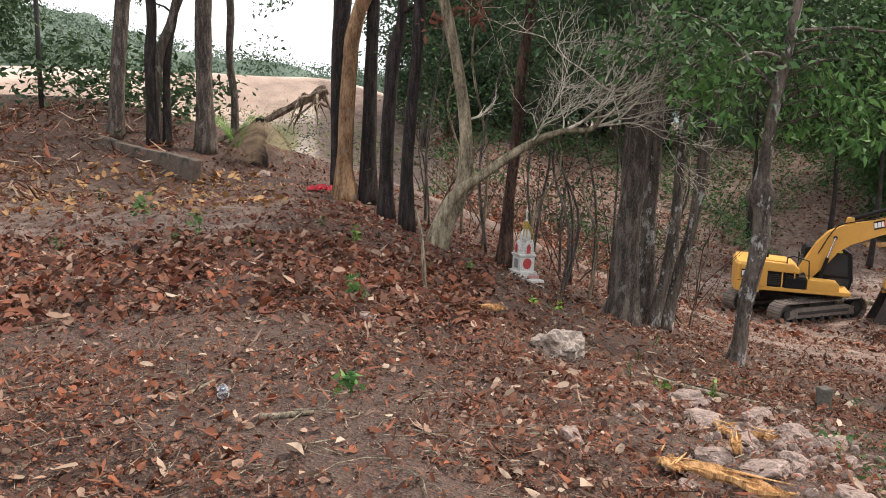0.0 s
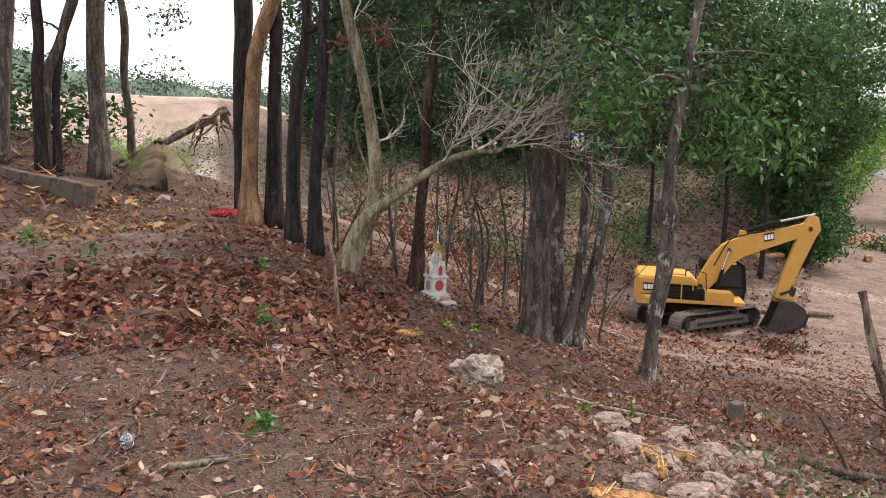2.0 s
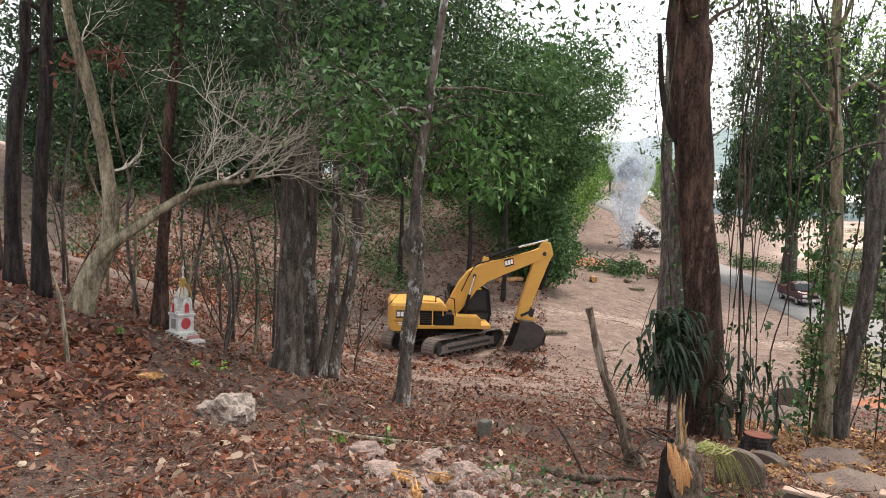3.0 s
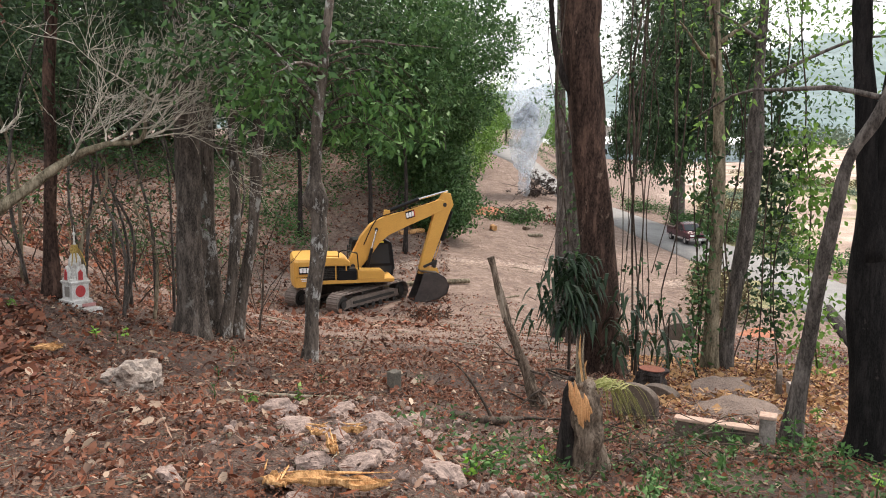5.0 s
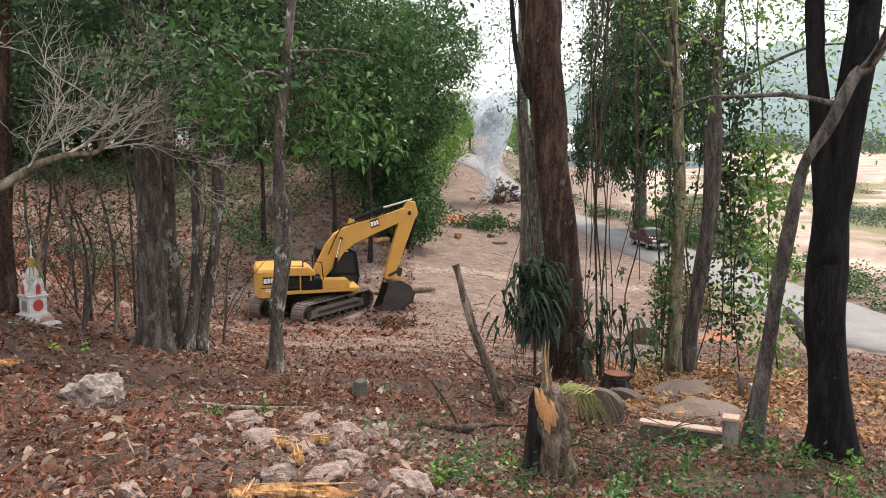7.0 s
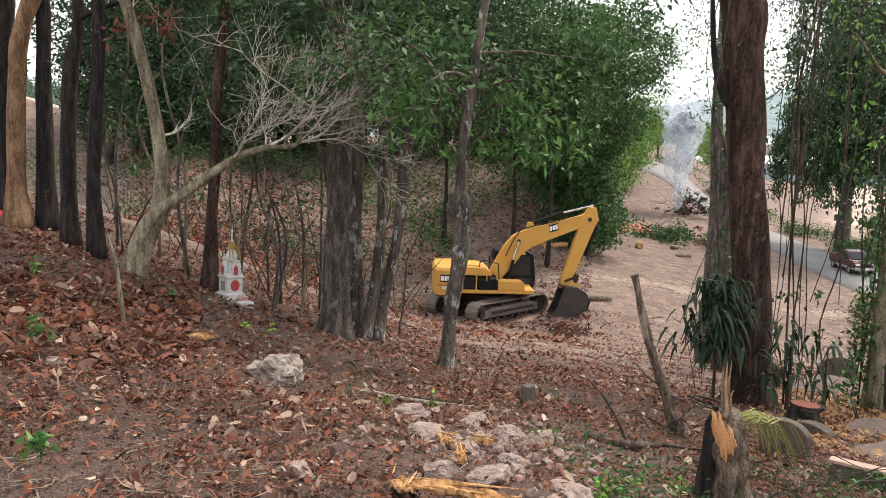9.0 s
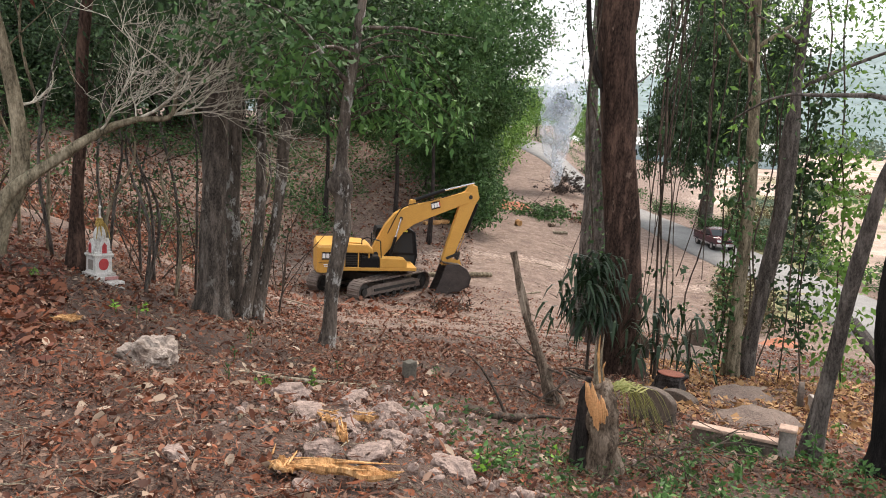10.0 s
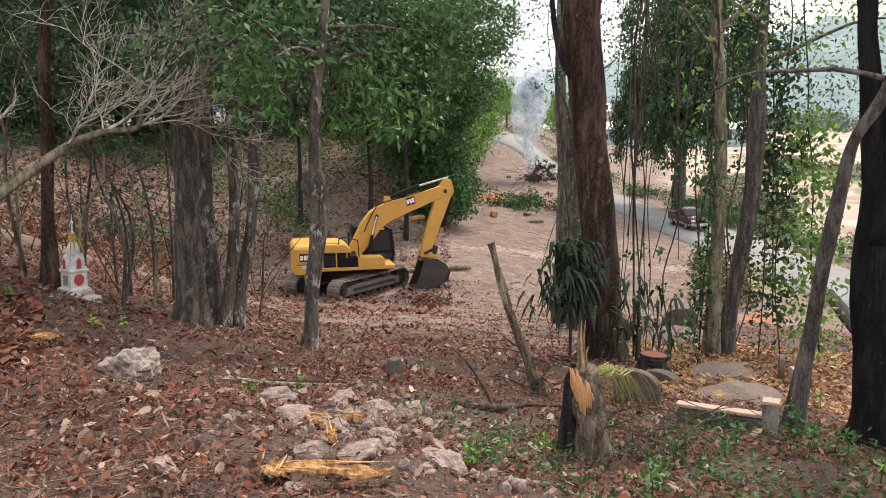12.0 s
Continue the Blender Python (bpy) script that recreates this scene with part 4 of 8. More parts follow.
def build_wood():
    kinds = [forest_kind(50, 11.5, 3.4, 0.9, "leaf_dark", "bark_dark", 0.25, 190, 52), forest_kind(51, 13.5, 3.2, 3.2, "leaf_dark", "bark_brown", 0.24, 170, 50), forest_kind(52, 8.0, 3.2, 0.5, "leaf_dark", "bark_dark", 0.24, 150, 50)]
    light = forest_kind(53, 9.0, 3.2, 0.8, "leaf_light", "bark_grey", 0.32, 150, 34)
    tagged(light, "bright green leafy tree beyond the dirt track")
    rng = random.Random(8)
    spots = []
    for _ in range(4000):
        az, r = rng.uniform(-3.0, 28.0), rng.uniform(53, 86)
        if r < 53 + 0.62 * max(az - 4, 0):
            continue
        x, y = r * math.sin(radians(az)), r * math.cos(radians(az))
        gap = 2.2 + r * 0.03
        if all((x - a) ** 2 + (y - b) ** 2 > gap * gap for a, b, _ in spots):
            spots.append((x, y, rng.random()))
        if len(spots) > 66:
            break
    used = set()
    for k, (x, y, u) in enumerate(spots):
        src = kinds[(0, 2, 1, 2)[k % 4]]
        m = pose(x, y, land(x, y), 0, 0, u * 360) @ Matrix.Scale((1.1 if src is kinds[1] else 0.8) + 0.45 * rng.random(), 4)
        if src in used:
            copy_thing(src, m)
        else:
            used.add(src)
            src.matrix_world = m
    greens = [(28.5, 78), (29.8, 70), (31.2, 92), (33.0, 128), (34.0, 140), (36.0, 150), (30.5, 110), (37.5, 165), (27.5, 66), (32.0, 104)]
    for k, (az, r) in enumerate(greens):
        x, y = r * math.sin(radians(az)), r * math.cos(radians(az))
        m = pose(x, y, land(x, y), 0, 0, k * 77) @ Matrix.Scale(0.9 + 0.12 * (k % 4), 4)
        if k:
            copy_thing(light, m)
        else:
            light.matrix_world = m


build_wood()

# ---------------------------------------------------------------- fallen leaves and chips


def litter(name, label, material, rng, count, az, rr, size, thin=1.0, bare=0.5, power=0.5, aspect=(0.3, 0.7), fine=False):
    """Dry leaves lying about, curled, over a sector of the ground."""
    a = np.radians(rng.uniform(az[0], az[1], count))
    r = np.sqrt(rng.uniform(rr[0] ** 2, rr[1] ** 2, count)) if power == 0.5 else rr[0] + (rr[1] - rr[0]) * rng.uniform(0, 1, count) ** power
    x, y = r * np.sin(a), r * np.cos(a)
    keep, z = [], []
    for i in range(count):
        d, s, g = cover(x[i], y[i])
        heap = noise.noise((x[i] * 0.8, y[i] * 0.8, 9.0)) + 0.6 * noise.noise((x[i] * 2.3, y[i] * 2.3, 4.0))
        if rng.random() < (1 - 0.9 * max(d, s) * bare / 0.5) * min(max(0.66 + 1.1 * heap, 0.3), 1.0):
            keep.append(i)
            z.append(land(x[i], y[i]) + 0.008 + 0.045 * rng.random() ** 2 * thin)
    keep = np.array(keep)
    n = len(keep)
    p = np.stack([x[keep], y[keep], np.array(z)], 1)
    yaw, tilt, roll = rng.uniform(0, 2 * np.pi, n), rng.normal(0, 0.42, n), rng.normal(0, 0.6, n)
    d = np.stack([np.cos(yaw) * np.cos(tilt), np.sin(yaw) * np.cos(tilt), np.sin(tilt)], 1)
    s = np.stack([-np.sin(yaw), np.cos(yaw), np.zeros(n)], 1) * np.cos(roll)[:, None] + np.array([0, 0, 1.0]) * np.sin(roll)[:, None]
    ln = (size * (0.4 + rng.uniform(0, 1, n) ** 3.4 * 2.2))[:, None]
    w = ln * rng.uniform(aspect[0], aspect[1], n)[:, None] * 0.5
    up = np.array([0, 0, 1.0])
    curl = w * rng.uniform(-0.2, 0.9, n)[:, None]
    lift = ln * rng.uniform(-0.05, 0.3, n)[:, None] * up
    if fine:
        a, b = rng.uniform(-0.3, -0.1, n)[:, None], rng.uniform(0.08, 0.25, n)[:, None]
        v = np.stack([p - d * ln * 0.5, p + d * ln * a + s * w + up * curl, p + d * ln * b + s * w * 0.85 + up * curl + lift * 0.4, p + d * ln * 0.5 + lift, p + d * ln * b - s * w * 0.85 + up * curl + lift * 0.4, p + d * ln * a - s * w + up * curl], 1)
        k = 6 * np.arange(n)[:, None]
        quads = np.stack([k + [0, 1, 2, 3], k + [0, 3, 4, 5]], 1).reshape(-1, 4)
    else:
        v = np.stack([p - d * ln * 0.5, p + s * w + up * curl, p + d * ln * 0.5 + lift, p - s * w + up * curl], 1)
        quads = np.arange(4 * n).reshape(-1, 4)
    ob = arrays(name, v.reshape(-1, 3), quads, material)
    return tagged(ob, label, "leaves", kind="stuff")


def build_litter():
    rng = np.random.default_rng(3)
    litter("leaf_litter", "dry brown leaves strewn over the slope", "leaf_dry", rng, 100000, (-48, 74), (1.6, 8.8), 0.03, fine=True)
    litter("leaf_litter", "dry brown leaves strewn farther up the knoll", "leaf_dry", rng, 190000, (-48, 66), (8.0, 21.0), 0.044)
    litter("leaf_chips", "crumbled leaf bits and bark chips on the soil", "leaf_dry", rng, 210000, (-48, 74), (1.5, 8.0), 0.015, 0.5, 0.2)
    litter("leaf_litter", "sparse dry leaves on the dirt below the trees", "leaf_dry", rng, 100000, (6, 66), (12.0, 36.0), 0.058, 1, 0.2)
    litter("orange_leaves", "fresh orange-tan leaves around the old graves", "leaf_orange", rng, 22000, (42.5, 64), (8.8, 20.0), 0.07, 1, 0.2)
    litter("red_leaves", "reddish dry leaves on the raked bank", "leaf_red", rng, 14000, (-40, 3), (6.0, 15.0), 0.064, 1, 0.5, fine=True)
    litter("leaf_shreds", "thin dry leaf strips and stalks in the litter", "leaf_dry", rng, 52000, (-48, 72), (1.6, 11.0), 0.065, 1.6, 0.4, aspect=(0.06, 0.16))
    litter("pale_leaves", "scattered bleached tan leaves", "leaf_tan", rng, 9000, (-48, 72), (1.6, 16.0), 0.05, fine=True)
    litter("dry_fronds", "dead fronds and leaf strips heaped on the mound", "leaf_dry", rng, 4500, (-42, -19), (13.5, 20.5), 0.26, 4, 0.3, aspect=(0.05, 0.14))
    litter("dry_fronds", "bleached dead fronds on the mound", "leaf_tan", rng, 900, (-42, -19), (13.5, 20.5), 0.3, 4, 0.3, aspect=(0.04, 0.1))
    litter("orange_leaves", "orange-brown leaves below the mound", "leaf_orange", rng, 2600, (-36, -12), (12.5, 17.0), 0.09, 1, 0.2, fine=True)
    litter("leaf_litter", "dry brown leaves on the wooded hillside", "leaf_dry", rng, 60000, (-1, 30), (24.0, 64.0), 0.14, 2, 0.1)
    litter("leaf_litter", "curled dry leaves raked into a low bank", "leaf_dry", rng, 24000, (-42, 3), (6.2, 10.5), 0.062, 2, 0.3, fine=True)
    litter("large_leaf", "large curled pale-brown dry leaves", "leaf_tan", rng, 170, (-46, 72), (2.0, 12.0), 0.10, 1, 0.3, aspect=(0.35, 0.5), fine=True)


build_litter()


def build_twigs():
    """Fine dead twigs among the leaves."""
    rng = np.random.default_rng(12)
    bm = bmesh.new()
    for k in range(1500):
        a, r = math.radians(rng.uniform(-46, 72)), 1.7 + 13 * rng.uniform() ** 1.5
        x, y = r * math.sin(a), r * math.cos(a)
        ln, yaw = rng.uniform(0.08, 0.5), rng.uniform(0, 6.28)
        bend = rng.normal() * 0.06
        rows = [(x, y), (x + math.cos(yaw) * ln / 2 - math.sin(yaw) * bend, y + math.sin(yaw) * ln / 2 + math.cos(yaw) * bend), (x + math.cos(yaw) * ln, y + math.sin(yaw) * ln)]
        rad = rng.uniform(0.002, 0.006)
        tube(bm, [(px, py, land(px, py) + 0.012 + 0.02 * j * rng.uniform(), rad * (1 - 0.3 * j)) for j, (px, py) in enumerate(rows)], 4, rings=4, rough=0, seed=k)
    tagged(part("dead_twigs", bm, "twig"), "thin dead twigs scattered among the leaves", "twigs", kind="stuff")


build_twigs()


def lie(points, radius, up=0.5, rise=0.0):
    """Rows for a stick that lies along points on the ground."""
    n = len(points)
    return [(x, y, land(x, y) + radius * up + rise * k / max(n - 1, 1), radius * (1 - 0.5 * k / n)) for k, (x, y) in enumerate(points)]


def stick(label, points, radius, material="twig", rise=0.0, seed=0, forks=0):
    x, y = points[0]
    root = thing("branch", label, "branch", Matrix.Translation((x, y, land(x, y))))
    rows = [(a - x, b - y, c - land(x, y), r) for a, b, c, r in lie(points, radius, 0.6, rise)]
    part("stem", tube(bmesh.new(), rows, 7, rings=12, rough=0.2, seed=seed), material, root, smooth=True)
    rng = np.random.default_rng(seed)
    for k in range(forks):
        p = rows[1 + k % (len(rows) - 1)]
        part("twig", tube(bmesh.new(), branch_rows(rng, p[:3], (rng.normal(), rng.normal(), 0.35), radius * 16, radius * 0.4, 0.5, 0.4), 5, rings=7, seed=seed + k), material, root, smooth=True)
    return root


stick("pale dry stick lying on the leaves", [(-1.48, 4.13), (-1.42, 4.3), (-1.34, 4.45)], 0.012, seed=1, forks=1)
stick("pale broken stick on the soil", [(-3.6, 4.02), (-3.3, 4.15), (-3.05, 4.28)], 0.018, seed=2, forks=1)
stick("thin pale stick on the leaf litter", [(-0.95, 3.95), (-0.8, 3.97), (-0.68, 4.02)], 0.02, seed=3)
stick("long crooked pale branch lying by the rocks", [(1.17, 4.72), (1.3, 5.0), (1.5, 5.0), (1.69, 4.81)], 0.018, seed=4, forks=2)
stick("long fallen branch lying across the slope", [(1.71, 7.02), (2.0, 6.7), (2.35, 6.35), (2.63, 6.05)], 0.03, seed=5, forks=3)
stick("long thin dead branch across the slope", [(1.95, 7.1), (2.5, 6.6), (3.0, 6.35)], 0.02, "twig_dark", seed=6, forks=3)
stick("dark crooked root lying on the slope", [(3.18, 5.49), (3.6, 5.55), (3.9, 5.75), (4.16, 5.93)], 0.045, "twig_dark", seed=7, forks=3)
stick("fallen dark branch at the tree's foot", [(5.6, 3.75), (5.35, 4.0), (5.15, 4.3)], 0.03, "twig_dark", seed=8, forks=3)
stick("dead branch in front of the graves", [(4.6, 4.7), (4.9, 4.75), (5.3, 4.6)], 0.022, "twig_dark", seed=9, forks=4)
stick("thin dead stick on the dirt slope", [(3.84, 8.43), (3.9, 7.6), (3.82, 7.03)], 0.022, seed=10, forks=2)


def standing_stick():
    x, y = -0.26, 8.02
    root = thing("stake", "bare pale stick standing upright in the soil", "stick", Matrix.Translation((x, y, land(x, y))))
    part("stem", tube(bmesh.new(), [(0, 0, -0.1, 0.022), (-0.03, 0, 0.3, 0.02), (-0.06, 0, 0.6, 0.015), (-0.13, 0.0, 0.86, 0.008)], 7, rings=10, rough=0.2), "twig", root, smooth=True)


standing_stick()

# ---------------------------------------------------------------- stones and timber


def stone(label, x, y, size, seed, material="stone", squash=0.65, name="rock", group="", jag=1.0):
    rng = random.Random(seed)
    bm = bmesh.new()
    bmesh.ops.create_icosphere(bm, subdivisions=4, radius=1.0)
    off = Vector((rng.uniform(0, 50), rng.uniform(0, 50), 0))
    sx, sy = rng.uniform(0.85, 1.25), rng.uniform(0.75, 1.1)
    planes = [(Vector((rng.gauss(0, 1), rng.gauss(0, 1), rng.gauss(0.2, 0.8))).normalized(), rng.uniform(0.5, 0.85)) for _ in range(9)]
    for v in bm.verts:
        p = v.co.copy()
        for nrm, d in planes:
            k = p.dot(nrm) - d
            if k > 0:
                p -= nrm * k * 0.92
        p += p.normalized() * jag * (0.16 * noise.noise(p * 1.8 + off) + 0.08 * noise.noise(p * 5 + off) + 0.04 * noise.noise(p * 11 + off))
        v.co = Vector((p.x * sx, p.y * sy, p.z * squash)) * size
    ob = part(name, bm, material)
    ob.matrix_world = pose(x, y, land(x, y) + size * squash * 0.3, rng.uniform(-12, 12), rng.uniform(-12, 12), rng.uniform(0, 360))
    return tagged(ob, label, "rock", group)


M["stone_pale"] = mottled("stone_pale", (0.23, 0.175, 0.145), (0.46, 0.385, 0.33), 5, 40, 0.9, 0.8, 0.03, stain=(0.13, 0.09, 0.07))
STONES = [(1.73, 5.43, 0.15), (1.66, 4.95, 0.13), (2.13, 5.32, 0.10), (2.28, 5.0, 0.11), (1.47, 4.1, 0.10), (1.72, 3.98, 0.12), (1.5, 3.77, 0.09), (2.17, 3.89, 0.14), (2.45, 4.95, 0.07), (2.69, 5.23, 0.08), (2.5, 4.7, 0.07), (2.04, 4.4, 0.11), (1.85, 4.63, 0.09), (0.68, 3.99, 0.09), (2.24, 5.5, 0.09), (1.95, 4.15, 0.07), (2.6, 4.4, 0.06), (1.35, 4.5, 0.05), (2.35, 4.2, 0.05), (2.9, 4.9, 0.06), (1.2, 3.6, 0.06)]
for k, (x, y, s) in enumerate(STONES):
    stone("broken greyish-pink rock in the rubble heap", x, y, s, 100 + k, group="rubble rocks")
stone("weathered jagged boulder on the leafy slope", 0.99, 6.97, 0.26, 140, "stone_pale", 0.75, jag=1.7)
stone("flat pale stone on the bare ground", -4.28, 8.13, 0.10, 141, "stone", 0.35)
stone("pale stone half in the leaves", -0.67, 6.2, 0.10, 142, "stone", 0.5)
stone("pale stone beside the palm bed", -3.9, 16.3, 0.16, 143, "stone", 0.6)


def rubble():
    """Clods and small stones in the heap."""
    rng = np.random.default_rng(77)
    bm = bmesh.new()
    for k in range(800):
        x, y = rng.normal(2.25, 0.5), rng.normal(4.85, 0.65)
        s = 0.008 + 0.04 * rng.uniform() ** 2
        bmesh.ops.create_icosphere(bm, subdivisions=1, radius=s, matrix=pose(x, y, land(x, y) + s * 0.3, rng.uniform(0, 360), rng.uniform(0, 360), 0) @ Matrix.Diagonal((1.2, rng.uniform(0.6, 1), rng.uniform(0.5, 0.9), 1)))
    tagged(part("rubble", bm, "stone"), "small stones and clods of dry earth", "rubble", kind="stuff")


rubble()


def clods():
    """Lumps of earth and wood scraps over the bench where the machine works."""
    rng = np.random.default_rng(78)
    bm = bmesh.new()
    for k in range(1500):
        a, r = math.radians(rng.uniform(16, 46)), 12 + 50 * rng.uniform() ** 0.8
        x, y = r * math.sin(a), r * math.cos(a)
        s = 0.012 + 0.06 * rng.uniform() ** 4
        m = pose(x, y, land(x, y) + s * 0.2, rng.uniform(0, 360), rng.uniform(0, 360), 0) @ Matrix.Diagonal((rng.uniform(0.8, 1.8), rng.uniform(0.5, 1), rng.uniform(0.4, 0.8), 1))
        bmesh.ops.create_icosphere(bm, subdivisions=1, radius=s, matrix=m)
    tagged(part("clods", bm, "clod"), "clods of dry earth scattered over the worked ground", "clods", kind="stuff")
    bm = bmesh.new()
    for k in range(150):
        a, r = math.radians(rng.uniform(16, 48)), 13 + 45 * rng.uniform()
        x, y = r * math.sin(a), r * math.cos(a)
        ln, yaw, rad = rng.uniform(0.3, 1.3), rng.uniform(0, 6.28), rng.uniform(0.008, 0.02)
        rows = [(x, y), (x + math.cos(yaw) * ln / 2 + 0.05 * rng.normal(), y + math.sin(yaw) * ln / 2), (x + math.cos(yaw) * ln, y + math.sin(yaw) * ln)]
        tube(bm, [(px, py, land(px, py) + 0.03, rad) for px, py in rows], 4, rings=4, rough=0, seed=k)
    tagged(part("dead_sticks", bm, "twig"), "broken sticks scattered over the worked ground", "sticks", kind="stuff")


M["clod"] = mottled("clod", (0.11, 0.07, 0.052), (0.30, 0.21, 0.165), 1.2, 30, 0.95, 0.5, 0.02)
clods()


def splinter(label, x, y, length, width, yaw, seed, lift=0.03):
    """A torn slab of fresh wood: a warped board with ragged ends, and slivers along it."""
    rng = random.Random(seed)
    root = thing("wood_chunk", label, "wood", pose(x, y, land(x, y) + lift, rng.uniform(-10, 10), rng.uniform(-5, 5), yaw))
    bm = bmesh.new()
    nx, ny = 22, 7
    rows = []
    ends = [(rng.uniform(0.0, 0.22), rng.uniform(0.74, 1.0)) for _ in range(ny + 1)]
    for k, thick in ((0, 0.0), (1, -1.0)):
        grid = []
        for i in range(nx + 1):
            line = []
            for j in range(ny + 1):
                a, b = ends[j]
                u, v = a + (b - a) * i / nx, j / ny - 0.5
                wid = width * (0.75 + 0.5 * noise.noise((u * 3 + seed, 0, 0)))
                h = 0.035 * noise.noise((u * 5, v * 3, seed)) + 0.018 * noise.noise((u * 4, v * 22, seed + 5.0)) + 0.02 * math.sin(u * 3 + seed)
                line.append(bm.verts.new((u * length, v * wid + 0.02 * noise.noise((u * 6, v * 2, seed + 9.0)), 0.03 + h + thick * 0.022 * (1 - abs(2 * u - 1) ** 3))))
            grid.append(line)
        rows.append(grid)
    top, low = rows
    for i in range(nx):
        for j in range(ny):
            bm.faces.new((top[i][j], top[i + 1][j], top[i + 1][j + 1], top[i][j + 1]))
            bm.faces.new((low[i][j], low[i][j + 1], low[i + 1][j + 1], low[i + 1][j]))
        for j in (0, ny):
            bm.faces.new((top[i][j], low[i][j], low[i + 1][j], top[i + 1][j]))
    for j in range(ny):
        for i in (0, nx):
            bm.faces.new((top[i][j], top[i][j + 1], low[i][j + 1], low[i][j]))
    bmesh.ops.recalc_face_normals(bm, faces=bm.faces)
    part("slab", bm, "wood_fresh", root)
    for k in range(max(3, int(width / 0.03))):
        off = rng.uniform(-0.55, 0.55) * width
        a, b = rng.uniform(0, 0.6) * length, length * rng.uniform(0.7, 1.08)
        h = 0.04 + 0.02 * rng.random()
        line = [(a, off, h, 0.002), (a + (b - a) * 0.3, off * 1.02, h + 0.012 * rng.uniform(-1, 1), 0.006), (b, off * 1.15, h + 0.02 * rng.random(), 0.002)]
        part("sliver", tube(bmesh.new(), line, 5, rings=8, rough=0.15, seed=seed * 31 + k), "wood_fresh", root)
    return root


splinter("torn slab of fresh orange-yellow wood", 1.12, 3.72, 0.62, 0.13, -22, 1)
splinter("split piece of fresh yellow wood", 1.1, 3.66, 0.22, 0.16, 60, 2)
splinter("short splinter of fresh yellow wood", 1.72, 4.85, 0.16, 0.09, -60, 3)
splinter("upright sliver of fresh orange wood", 1.58, 4.05, 0.18, 0.06, 75, 4, 0.08)
splinter("thin strip of fresh wood on the rubble", 1.9, 4.75, 0.2, 0.03, -50, 5)
splinter("pale torn piece of bark on the leaf litter", 0.28, 7.95, 0.28, 0.15, -25, 7)


def post():
    x, y = 3.17, 6.55
    root = thing("post", "short weathered square concrete post in the ground", "post", pose(x, y, land(x, y), 3, -2, 20))
    part("shaft", box(bmesh.new(), (0, 0, 0.06), (0.105, 0.09, 0.3), bevel=0.012), "concrete_moss", root)


M["concrete_moss"] = mottled("concrete_moss", (0.07, 0.065, 0.05), (0.17, 0.15, 0.125), 8, 60, 0.95, 0.6, 0.01)
post()


def bottle():
    x, y = -1.21, 4.18
    root = thing("bottle", "clear plastic bottle with orange cap lying in the leaves", "bottle", pose(x, y, land(x, y) + 0.05, 55, 0, 15))
    bm = bmesh.new()
    prof = [(0.0, -0.09), (0.03, -0.088), (0.033, -0.07), (0.031, -0.02), (0.033, 0.03), (0.028, 0.06), (0.013, 0.085), (0.013, 0.1)]
    rings = [[bm.verts.new((r * math.cos(a), r * math.sin(a), z)) for a in np.linspace(0, 2 * math.pi, 14, endpoint=False)] for r, z in prof[1:]]
    bm.faces.new(rings[0])
    for a, b in zip(rings, rings[1:]):
        for j in range(14):
            bm.faces.new((a[j], a[(j + 1) % 14], b[(j + 1) % 14], b[j]))
    part("body", bm, "clear_plastic", root, smooth=True)
    part("cap", rod(bmesh.new(), (0, 0, -0.1), (0, 0, -0.085), 0.024), "cap_orange", root, "orange cap")
    part("label_band", rod(bmesh.new(), (0, 0, -0.05), (0, 0, -0.02), 0.0335), "label_blue", root, "faded blue-white label")


def clear_plastic():
    k = Nodes("clear_plastic", 0.12)
    k.b.inputs["Transmission Weight"].default_value, k.b.inputs["IOR"].default_value = 0.75, 1.2
    return k.done((0.8, 0.82, 0.84))


M["clear_plastic"] = clear_plastic()
M["cap_orange"] = mottled("cap_orange", (0.6, 0.16, 0.05), (0.72, 0.22, 0.08), 20, 90, 0.5, 0.05)
M["label_blue"] = mottled("label_blue", (0.42, 0.5, 0.62), (0.66, 0.7, 0.76), 30, 90, 0.6, 0.05)
bottle()

# ---------------------------------------------------------------- the excavator


def track_outline(length, h, n=44):
    """Points and tangents round a crawler track seen from its side."""
    r, flat = h / 2, length - h
    per = 2 * flat + 2 * math.pi * r
    out = []
    for k in range(n):
        s = per * k / n
        if s < flat:
            out.append((-flat / 2 + s, 0.0, 0.0))
        elif s < flat + math.pi * r:
            a = (s - flat) / r
            out.append((flat / 2 + r * math.sin(a), r - r * math.cos(a), -math.degrees(a)))
        elif s < 2 * flat + math.pi * r:
            out.append((flat / 2 - (s - flat - math.pi * r), h, 180.0))
        else:
            a = (s - 2 * flat - math.pi * r) / r
            out.append((-flat / 2 - r * math.sin(a), r + r * math.cos(a), -180 - math.degrees(a)))
    return out


